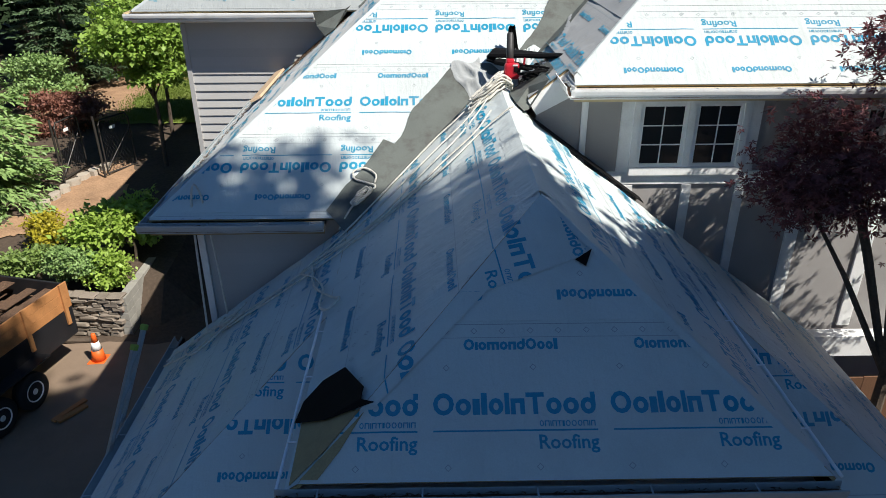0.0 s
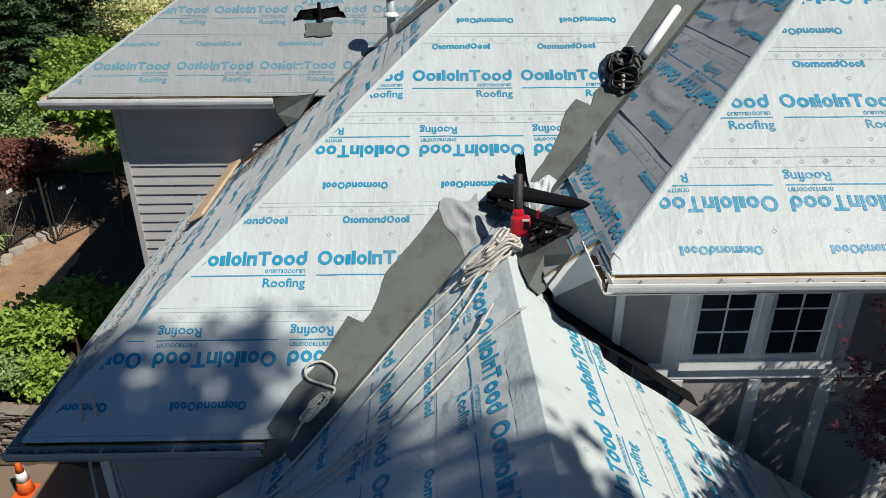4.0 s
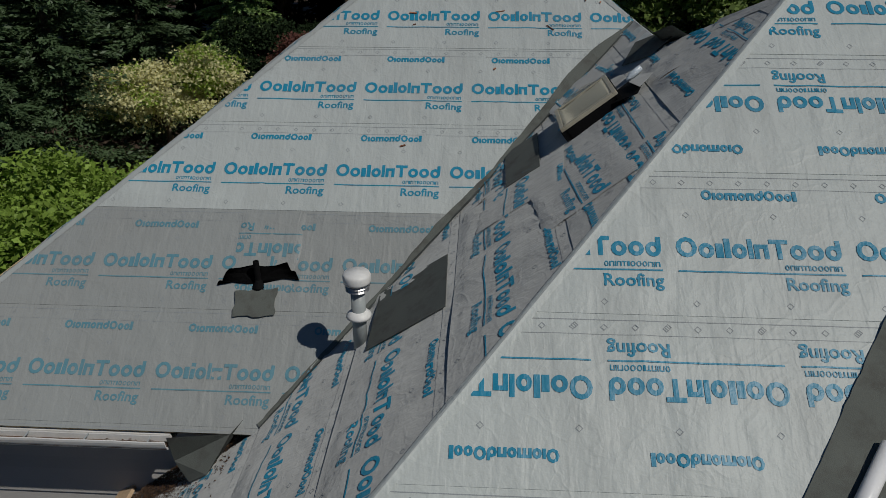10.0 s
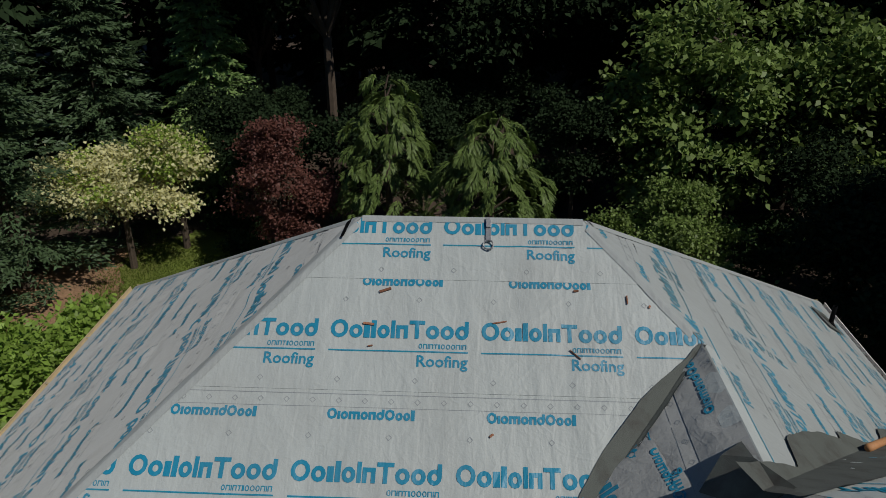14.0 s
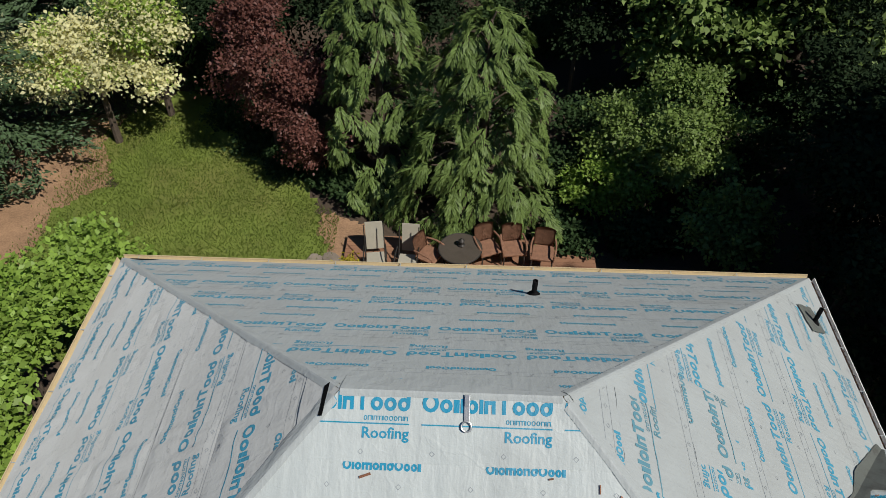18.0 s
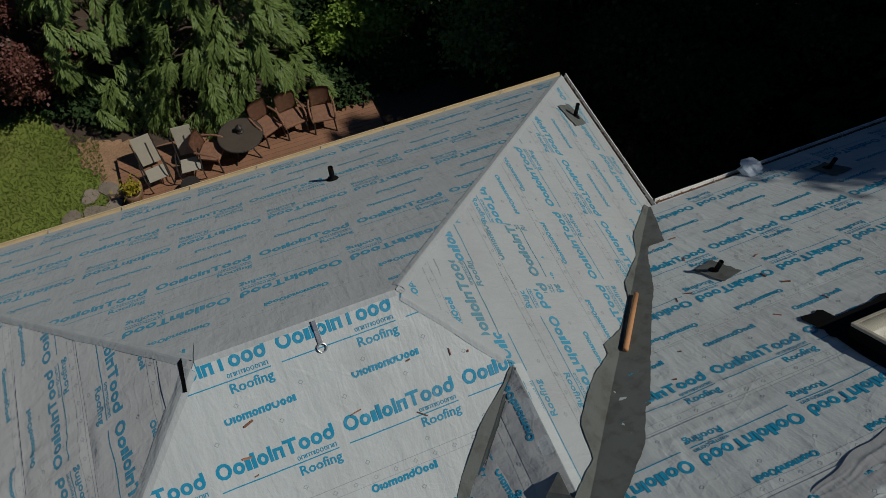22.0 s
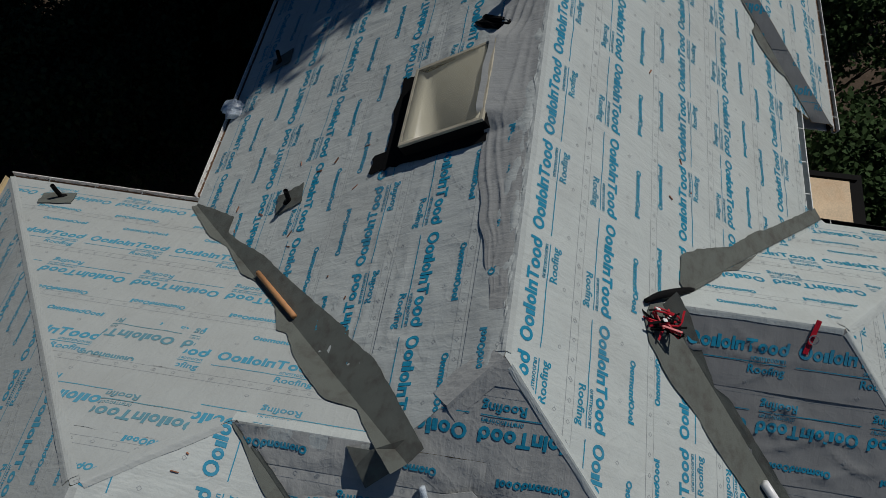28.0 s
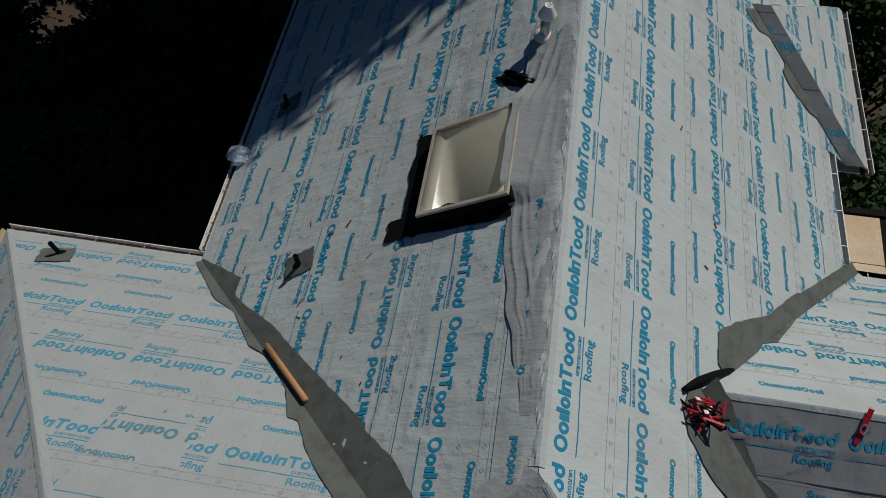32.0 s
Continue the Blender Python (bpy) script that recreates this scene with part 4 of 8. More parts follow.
def apron():
    """The grey membrane that bridges from the wing's edge down to the porch ridge."""
    bm = bmesh.new()
    v = [bm.verts.new(p) for p in ((0.84, 9.3, -2.13), (1.22, 9.05, -1.85), (1.23, 8.59, -1.84), (1.0, 8.57, -2.2), (0.93, 8.5, -2.2), (0.84, 8.5, -2.11), (0.8, 8.9, -2.1), (1.02, 8.85, -1.99))]
    for f in ((0, 1, 7), (1, 2, 7), (2, 3, 7), (3, 4, 7), (4, 5, 7), (5, 6, 7), (6, 0, 7)):
        bm.faces.new([v[i] for i in f])
    bmesh.ops.recalc_face_normals(bm, faces=bm.faces)
    bmesh.ops.solidify(bm, geom=bm.faces[:], thickness=0.006)
    tagged(part("membrane_apron", bm, M_MEMBRANE), "grey membrane apron folded from the wing onto the porch ridge", "roof membrane")


apron()


def patch(name, slope, x, y, w, h, turn=0.0, material=None, off=0.03, label="grey membrane patch on the roof", category="roof membrane", ragged=0.014, parent=None):
    m = SL[slope].matrix(x, y, off, turn)
    rng = random.Random(int(x * 100 + y * 7))
    edge = []
    for (x0, y0), (x1, y1) in zip(((-w / 2, -h / 2), (w / 2, -h / 2), (w / 2, h / 2), (-w / 2, h / 2)), ((w / 2, -h / 2), (w / 2, h / 2), (-w / 2, h / 2), (-w / 2, -h / 2))):
        for k in range(6):
            t = k / 6
            edge.append((x0 + (x1 - x0) * t + rng.uniform(-ragged, ragged), y0 + (y1 - y0) * t + rng.uniform(-ragged, ragged)))
    bm = bmesh.new()
    f = bm.faces.new([bm.verts.new((a, b, 0)) for a, b in edge])
    ext = bmesh.ops.extrude_face_region(bm, geom=[f])
    bmesh.ops.translate(bm, vec=(0, 0, 0.004), verts=[v for v in ext["geom"] if isinstance(v, bmesh.types.BMVert)])
    bmesh.ops.recalc_face_normals(bm, faces=bm.faces)
    ob = part(name, bm, material or M_MEMBRANE, parent)
    ob.matrix_world = m
    if parent is None:
        tagged(ob, label, category)
    return ob


# small flashing pieces at the valley heads and feet
cut_piece("membrane_patch", "main_west", [(0.8, 16.3), (0.78, 15.3), (1.1, 15.25), (1.14, 16.25)], M_MEMBRANE, "grey membrane patch beside a skylight", "roof membrane", 0.04)
cut_piece("membrane_patch", "main_west", [(-0.46, 13.8), (0.25, 13.66), (0.22, 14.67), (-0.47, 14.85)], M_MEMBRANE, "dark grey membrane panel bare between two sheets", "roof membrane", 0.03)
patch("membrane_patch", "wing_west", 1.2, 9.2, 0.42, 0.55, 90, label="grey membrane apron over the porch ridge", ragged=0.02)
patch("membrane_patch", "north_block_south", -1.75, 14.72, 0.42, 0.30, 4, label="grey membrane patch downslope of a vent pipe")


def kick_out():
    """The grey piece that turns off the end of the eave."""
    bm = bmesh.new()
    v = [bm.verts.new(p) for p in ((-2.36, 13.6, -1.72), (-1.75, 13.62, -1.66), (-1.62, 13.85, -1.58), (-1.95, 13.42, -1.98), (-2.15, 13.46, -2.12), (-2.3, 13.55, -1.95))]
    bm.faces.new((v[0], v[5], v[4], v[3], v[1]))
    bm.faces.new((v[1], v[3], v[2]))
    bmesh.ops.solidify(bm, geom=bm.faces[:], thickness=0.006)
    ob = part("flashing_flap", bm, M_MEMBRANE)
    tagged(ob, "grey membrane flap hanging off the eave end", "flashing")


kick_out()


def peak_flashing():
    """A stiff fold of membrane that stands up where the two blocks meet, and the strip that runs on from it."""
    sl = SL["main_west"]
    at = lambda x, y, o: sl.at(*sl.uv(x, y), o)
    bm = bmesh.new()
    v = [bm.verts.new(p) for p in (at(2.02, 16.52, 0.03), at(2.22, 16.62, 0.13), at(2.36, 16.5, 0.11), at(2.47, 16.2, 0.06), at(2.25, 16.2, 0.03), at(2.33, 16.75, 0.03))]
    for f in ((0, 4, 2, 1), (2, 4, 3), (0, 1, 5), (1, 2, 5)):
        bm.faces.new([v[i] for i in f])
    bmesh.ops.recalc_face_normals(bm, faces=bm.faces)
    bmesh.ops.solidify(bm, geom=bm.faces[:], thickness=0.006)
    tagged(part("flashing_flap", bm, M_MEMBRANE), "stiff grey membrane flap standing up at a valley head", "flashing")


peak_flashing()
cut_piece("membrane_flap", "main_west", [(2.0, 15.84), (2.09, 15.55), (1.98, 15.27), (1.74, 15.44), (1.86, 15.62)], M_BLACK, "black flashing scrap curled beside the skylight", "membrane flap", 0.04, 0.006, 0.08)
cut_piece("sheet_scrap", "main_west", [(2.08, 15.8), (2.16, 15.5), (2.02, 15.28), (1.98, 15.5)], M_SHEET_D, "grey torn sheet scrap beside the skylight", "underlayment", 0.05, 0.005, 0.12)


# ---- walls ----
def wall_box(name, x0, x1, y0, y1, z0, z1, material, label):
    ob = part(name, box(x1 - x0, y1 - y0, z1 - z0, (x0 + x1) / 2, (y0 + y1) / 2, (z0 + z1) / 2), material)
    return tagged(ob, label, "wall", kind="structure")


GROUND = -9.0
wall_nb = wall_box("wall_north_block", -4.95, 6.0, 14.1, 23.4, GROUND, -1.95, M_SIDING, "grey lap-sided wall of the upper storey")
wall_main = wall_box("wall_main", -3.25, 1.66, 8.45, 14.05, GROUND, -3.62, M_SIDING, "grey lap-sided lower wall")
wall_box("wall_main_back", 6.05, 16.0, 11.0, 20.0, GROUND, -1.95, M_SIDING, "grey rear house wall")
wall_wing = wall_box("wall_wing", 1.66, 7.4, 8.6, 13.5, GROUND, -2.02, M_STUCCO, "taupe stucco wall with white boards")
wall_box("wall_porch", -3.2, 4.4, 4.4, 8.4, GROUND, -5.5, M_SIDING, "grey porch wall below the lower roof")
wall_box("wall_porch_front", -0.9, 2.25, 4.1, 8.3, GROUND, -3.75, M_SIDING, "grey front bay wall")
wall_box("wall_east_wing", 10.5, 13.6, 10.4, 14.0, GROUND, -2.0, M_SIDING, "grey east wing wall")


def lap_boards(wall, x0, x1, y, z0, z1, step=0.165):
    """Lap siding: one board above another, each tipped out at its foot."""
    w = x1 - x0
    me = bpy.data.meshes.new("siding_board")
    p = [(-0.5, 0.0, 0.0), (0.5, 0.0, 0.0), (0.5, -0.034, 0.0), (-0.5, -0.034, 0.0), (-0.5, 0.0, 1.0), (0.5, 0.0, 1.0), (0.5, -0.006, 1.0), (-0.5, -0.006, 1.0)]
    me.from_pydata([(a * w, b, c * step) for a, b, c in p], [], [(0, 1, 2, 3), (7, 6, 5, 4), (3, 2, 6, 7), (1, 0, 4, 5), (0, 3, 7, 4), (2, 1, 5, 6)])
    me.materials.append(M_SIDING)
    z = z0
    while z < z1:
        ob = new("siding_board", me)
        ob.parent = wall
        ob.location = ((x0 + x1) / 2, y, z)
        z += step


lap_boards(wall_nb, -4.94, -1.0, 14.098, -6.4, -2.0)
lap_boards(wall_main, -3.24, -0.6, 8.448, -6.2, -3.65)
for x, y, z0, z1, wl in ((-4.93, 14.075, -6.4, -1.97, wall_nb), (-3.23, 8.425, -6.2, -3.64, wall_main)):
    part("corner_board", box(0.09, 0.06, z1 - z0, x, y, (z0 + z1) / 2, 0.004), M_WHITE if wl is wall_main else M_SIDING, wl, "pale corner board")


# ---- eaves: fascia, soffit and gutter ----
def eave_trim(name, p0, p1, out, z, material, depth=0.55, soffit=True):
    """A fascia board below the roof edge with the soffit behind it."""
    p0, p1, out = Vector(p0), Vector(p1), Vector(out)
    d = (p1 - p0)
    ang = math.atan2(d.y, d.x)
    mid = (p0 + p1) / 2
    m = pose(mid.x, mid.y, z, 0, 0, math.degrees(ang))
    side = 1 if Vector((-d.y, d.x)).dot(out) > 0 else -1
    ob = part(name, box(d.length, 0.03, 0.16, 0, side * 0.0, -0.115, 0.004), material)
    ob.matrix_world = m
    tagged(ob, "painted fascia board under the roof edge", "fascia", kind="structure")
    if soffit:
        part("soffit", box(d.length - 0.04, depth, 0.02, 0, -side * (depth / 2 + 0.02), -0.17), M_WHITE, ob)
    return ob


def gutter(p0, p1, out, z, material, label, debris=0.0, hangers=0.6, seed=1):
    p0, p1, out = Vector(p0), Vector(p1), Vector(out)
    d = p1 - p0
    ang = math.atan2(d.y, d.x)
    mid = (p0 + p1) / 2
    side = 1 if Vector((-d.y, d.x)).dot(out) > 0 else -1
    g = thing("gutter", pose(mid.x, mid.y, z, 0, 0, math.degrees(ang)), label, "gutter")
    prof = [(0.018, 0.0), (0.018, -0.11), (0.085, -0.115), (0.115, -0.06), (0.125, -0.02), (0.125, 0.005), (0.112, 0.005), (0.112, -0.02), (0.100, -0.058), (0.078, -0.103), (0.026, -0.1), (0.026, 0.0)]
    n = 14
    verts, faces = [], []
    k = len(prof)
    L = d.length
    for i in range(n + 1):
        sag = -0.006 * math.sin(math.pi * i / n) + 0.003 * math.sin(i * 2.3)
        verts += [(-L / 2 + L * i / n, side * a, b + sag) for a, b in prof]
    for i in range(n):
        for j in range(k):
            f = [i * k + j, i * k + (j + 1) % k, (i + 1) * k + (j + 1) % k, (i + 1) * k + j]
            faces.append(f if side < 0 else f[::-1])
    faces.append([j for j in range(k)] if side > 0 else [j for j in range(k)][::-1])
    faces.append([n * k + j for j in range(k)][::-1] if side > 0 else [n * k + j for j in range(k)])
    mesh_ob("trough", verts, faces, material, g)
    rng = random.Random(seed)
    x = -L / 2 + 0.3
    while x < L / 2 - 0.1:
        part("hanger", box(0.012, 0.1, 0.005, x, side * 0.066, -0.006), M_GUTTER_GREY, g)
        x += hangers + rng.uniform(-0.05, 0.05)
    if debris:
        verts, faces = [], []
        for i in range(int(L * 140 * debris)):
            a = rng.uniform(-L / 2, L / 2)
            b = side * rng.uniform(0.03, 0.1)
            c = -0.09 + rng.uniform(0, 0.05)
            t = rng.uniform(0, 6.28)
            l, w = rng.uniform(0.015, 0.05), 0.006
            dx, dy = math.cos(t), math.sin(t)
            nn = len(verts)
            verts += [(a - dx * l, b - dy * l * 0.4, c), (a + dy * w, b - dx * w, c + 0.012), (a + dx * l, b + dy * l * 0.4, c + 0.004), (a - dy * w, b + dx * w, c + 0.01)]
            faces += [(nn, nn + 1, nn + 2, nn + 3)]
        ob = mesh_ob("needle_litter", verts, faces, M_DEBRIS, g)
        tagged(ob, kind="stuff")
        part("litter_bed", box(L - 0.02, 0.075, 0.03, 0, side * 0.062, -0.082), M_DEBRIS, g, "brown fallen needles")
    return g


eave_trim("fascia_upper_south", (-5.72, 13.68), (-2.35, 13.68), (0, -1), -1.70, M_WHITE)
gutter((-5.82, 13.66), (-2.35, 13.66), (0, -1), -1.73, M_WHITE, "white painted metal gutter along the upper eave", 0.15)
eave_trim("fascia_upper_north", (-5.72, 23.99), (6.58, 23.99), (0, 1), -1.70, M_CREAM)
gutter((-5.75, 24.0), (6.6, 24.0), (0, 1), -1.72, M_CREAM, "cream metal gutter along the rear eave", 0.0, 1.2)
eave_trim("fascia_upper_west", (-5.71, 13.7), (-5.71, 23.98), (-1, 0), -1.70, M_CREAM)
gutter((-5.72, 13.66), (-5.72, 24.05), (-1, 0), -1.72, M_CREAM, "cream metal gutter along the west eave", 0.0, 1.2)
eave_trim("fascia_upper_east", (6.57, 20.62), (6.57, 23.98), (1, 0), -1.70, M_BLACK)
gutter((6.58, 20.62), (6.58, 24.05), (1, 0), -1.73, M_WHITE, "white gutter with a dark inside on the east eave", 0.9, 0.8)
eave_trim("fascia_main_north", (6.6, 20.61), (16.5, 20.61), (0, 1), -1.63, M_BLACK)
gutter((6.7, 20.63), (16.6, 20.63), (0, 1), -1.65, M_WHITE, "white gutter along the shaded rear eave", 0.5, 0.9)
eave_trim("fascia_main_south_low", (-3.72, 8.06), (-1.55, 8.06), (0, -1), -3.42, M_DECK_WOOD)
gutter((-3.84, 8.05), (-1.55, 8.05), (0, -1), -3.44, M_GUTTER_GREY, "blue-grey metal gutter on the lower eave", 0.7, 0.6)
eave_trim("fascia_main_west_low", (-3.71, 8.06), (-3.71, 14.05), (-1, 0), -3.42, M_CREAM)
gutter((-3.72, 8.0), (-3.72, 14.06), (-1, 0), -3.46, M_GUTTER_GREY, "weathered grey gutter on the west eave", 0.9, 0.8)
eave_trim("fascia_wing_south", (1.46, 8.13), (7.88, 8.13), (0, -1), -1.80, M_CREAM, 0.45)
gutter((1.40, 8.12), (7.95, 8.12), (0, -1), -1.83, M_WHITE, "white gutter full of brown needles above the windows", 1.0, 0.7)
eave_trim("fascia_wing_west", (1.47, 8.13), (1.47, 10.1), (-1, 0), -1.74, M_WHITE, 0.2)
gutter((1.46, 8.0), (1.46, 8.75), (-1, 0), -1.80, M_WHITE, "short white gutter return at the wing's corner", 0.8, 0.5)
eave_trim("fascia_wing_east", (7.87, 8.13), (7.87, 10.76), (1, 0), -1.74, M_BLACK, 0.4)
gutter((7.88, 8.1), (7.88, 10.72), (1, 0), -1.76, M_BLACK, "dark gutter on the wing's east eave", 0.0, 0.9)
eave_trim("fascia_main_south_east", (7.9, 10.78), (10.05, 10.78), (0, -1), -1.40, M_BLACK)
gutter((7.9, 10.77), (10.02, 10.77), (0, -1), -1.40, M_GUTTER_GREY, "white edged gutter between the wings", 0.0, 0.7)
eave_trim("fascia_east_wing_south", (10.06, 9.96), (14.0, 9.96), (0, -1), -1.75, M_BLACK)
gutter((10.0, 9.95), (14.0, 9.95), (0, -1), -1.76, M_GUTTER_GREY, "grey edged gutter of the east wing", 0.3, 0.7)
eave_trim("fascia_porch_south", (-1.22, 3.62), (2.55, 3.62), (0, -1), -3.46, M_CREAM, 0.4)
gutter((-1.3, 3.63), (2.6, 3.63), (0, -1), -3.47, M_GUTTER_GREY, "grey metal gutter with wet leaf litter on the front eave", 0.9, 0.75)
eave_trim("fascia_porch_west", (-1.22, 3.63), (-1.22, 5.9), (-1, 0), -3.50, M_BLACK, 0.1, False)
def metal_edge(x, out, label):
    """A thin bent metal edge with a dark gap behind it."""
    e = thing("roof_edging", pose(x, 4.78, -3.5 if out < 0 else -3.44), label, "edging")
    part("metal_lip", tube([(out * 0.04, -1.17, 0.01), (out * 0.04, 0.0, 0.014), (out * 0.04, 1.17, 0.01)], 0.0125, 8), M_TUBE, e)
    for y in (-0.7, 0.1, 0.8):
        part("clip", box(0.07, 0.012, 0.006, out * 0.01, y, 0.03), M_TUBE, e)


metal_edge(-1.25, -1, "thin pale metal edging along the porch's west edge")
eave_trim("fascia_porch_east", (2.55, 3.63), (2.55, 5.9), (1, 0), -3.44, M_BLACK, 0.1, False)
metal_edge(2.55, 1, "thin pale metal edging along the porch's east edge")
eave_trim("fascia_skirt_west", (-3.71, 3.4), (-3.71, 8.4), (-1, 0), -5.34, M_BLACK)
gutter((-3.72, 3.37), (-3.72, 8.42), (-1, 0), -5.36, M_GUTTER_GREY, "thin grey gutter on the low west eave", 0.0, 0.9)
eave_trim("fascia_skirt_south", (-3.7, 3.38), (4.9, 3.38), (0, -1), -5.36, M_BLACK)
eave_trim("fascia_skirt_east", (4.91, 3.4), (4.91, 8.4), (1, 0), -5.34, M_BLACK)


# ---- window wall of the wing ----
def board(x0, x1, z0, z1, y=8.6, t=0.035, parent=None, name="trim_board"):
    return part(name, box(x1 - x0, t, z1 - z0, (x0 + x1) / 2, y - t / 2, (z0 + z1) / 2, 0.005), M_WHITE, parent)


trim = thing("trim", Matrix.Identity(4), "white painted boards laid over the stucco wall", "trim", kind="structure")
board(1.66, 1.74, -3.2, -2.02, parent=trim)
board(2.16, 2.32, -3.025, -2.02, parent=trim)
board(3.76, 3.92, -3.025, -2.02, parent=trim)
board(1.9, 4.2, -3.20, -3.03, parent=trim)
board(2.28, 2.40, -4.0, -3.21, parent=trim)
board(3.05, 3.17, -4.4, -3.21, parent=trim)
board(3.75, 3.87, -4.9, -3.21, parent=trim)
board(4.55, 4.72, -5.4, -2.02, parent=trim)
board(4.73, 5.59, -3.15, -3.0, parent=trim)
board(5.79, 6.9, -3.15, -3.0, parent=trim)
board(5.6, 5.78, -5.4, -2.02, parent=trim)
board(4.2, 7.2, -5.75, -5.42, y=8.5, t=0.2, parent=trim)


def window(x0, x1, z0, z1, y=8.6, name="window_1", cols=2, rows=3, label="white framed double window with grid bars"):
    w = thing(name, Matrix.Identity(4), label, "window", kind="structure")
    board(x0 - 0.09, x1 + 0.09, z1, z1 + 0.09, y, 0.06, w, "window_frame")
    board(x0 - 0.09, x1 + 0.09, z0 - 0.1, z0, y, 0.09, w, "window_sill")
    half = (x0 + x1) / 2
    for a in (x0 - 0.09, half - 0.05, x1):
        board(a, a + (0.1 if a == half - 0.05 else 0.09), z0, z1, y, 0.06, w, "window_frame")
    for a, b in ((x0, half - 0.05), (half + 0.05, x1)):
        s = part("sash", merge(box(0.045, 0.04, z1 - z0, a + 0.0225, y - 0.02, (z0 + z1) / 2, 0.004), box(0.045, 0.04, z1 - z0, b - 0.0225, y - 0.02, (z0 + z1) / 2, 0.004),
                               box(b - a - 0.09, 0.04, 0.045, (a + b) / 2, y - 0.02, z0 + 0.0225, 0.004), box(b - a - 0.09, 0.04, 0.045, (a + b) / 2, y - 0.02, z1 - 0.0225, 0.004)), M_WHITE, w)
        part("pane", box(b - a - 0.09, 0.008, z1 - z0 - 0.09, (a + b) / 2, y - 0.012, (z0 + z1) / 2), M_GLASS, s)
        for i in range(1, cols):
            xx = a + 0.045 + (b - a - 0.09) * i / cols
            part("grid_bar", box(0.014, 0.012, z1 - z0 - 0.09, xx, y - 0.022, (z0 + z1) / 2), M_WHITE, s)
        for i in range(1, rows):
            zz = z0 + 0.045 + (z1 - z0 - 0.09) * i / rows
            part("grid_bar", box(b - a - 0.09, 0.012, 0.014, (a + b) / 2, y - 0.023, zz), M_WHITE, s)
    return w


window(2.40, 3.68, -2.96, -2.13)
window(4.85, 5.5, -2.9, -2.2, name="window_2", label="white framed window behind the red maple")
window(4.4, 5.6, -6.9, -5.8, name="window_3", cols=1, rows=1, label="lower window with a pale frame in shade")


def rake_board():
    """White board under the low end of the wing's west slope, and the stucco cheek below it."""
    verts = [(1.47, 8.6, -1.74), (0.99, 8.6, -2.10), (1.10, 8.6, -2.28), (1.66, 8.6, -1.98)]
    verts += [(x, y + 0.04, z) for x, y, z in verts]
    faces = [(0, 1, 2, 3), (7, 6, 5, 4), (0, 4, 5, 1), (1, 5, 6, 2), (2, 6, 7, 3), (3, 7, 4, 0)]
    ob = mesh_ob("rake_board", verts, faces, M_WHITE)
    tagged(ob, "white painted rake board under the wing's low eave", "trim", kind="structure")
    v2 = [(1.10, 8.625, -2.26), (1.68, 8.625, -1.96), (1.68, 8.625, -3.2), (1.10, 8.625, -2.7)]
    v2 += [(x, y + 0.1, z) for x, y, z in v2]
    ob = mesh_ob("wall_cheek", v2, faces, M_STUCCO)
    tagged(ob, "taupe stucco cheek wall beside the porch roof", "wall", kind="structure")


rake_board()


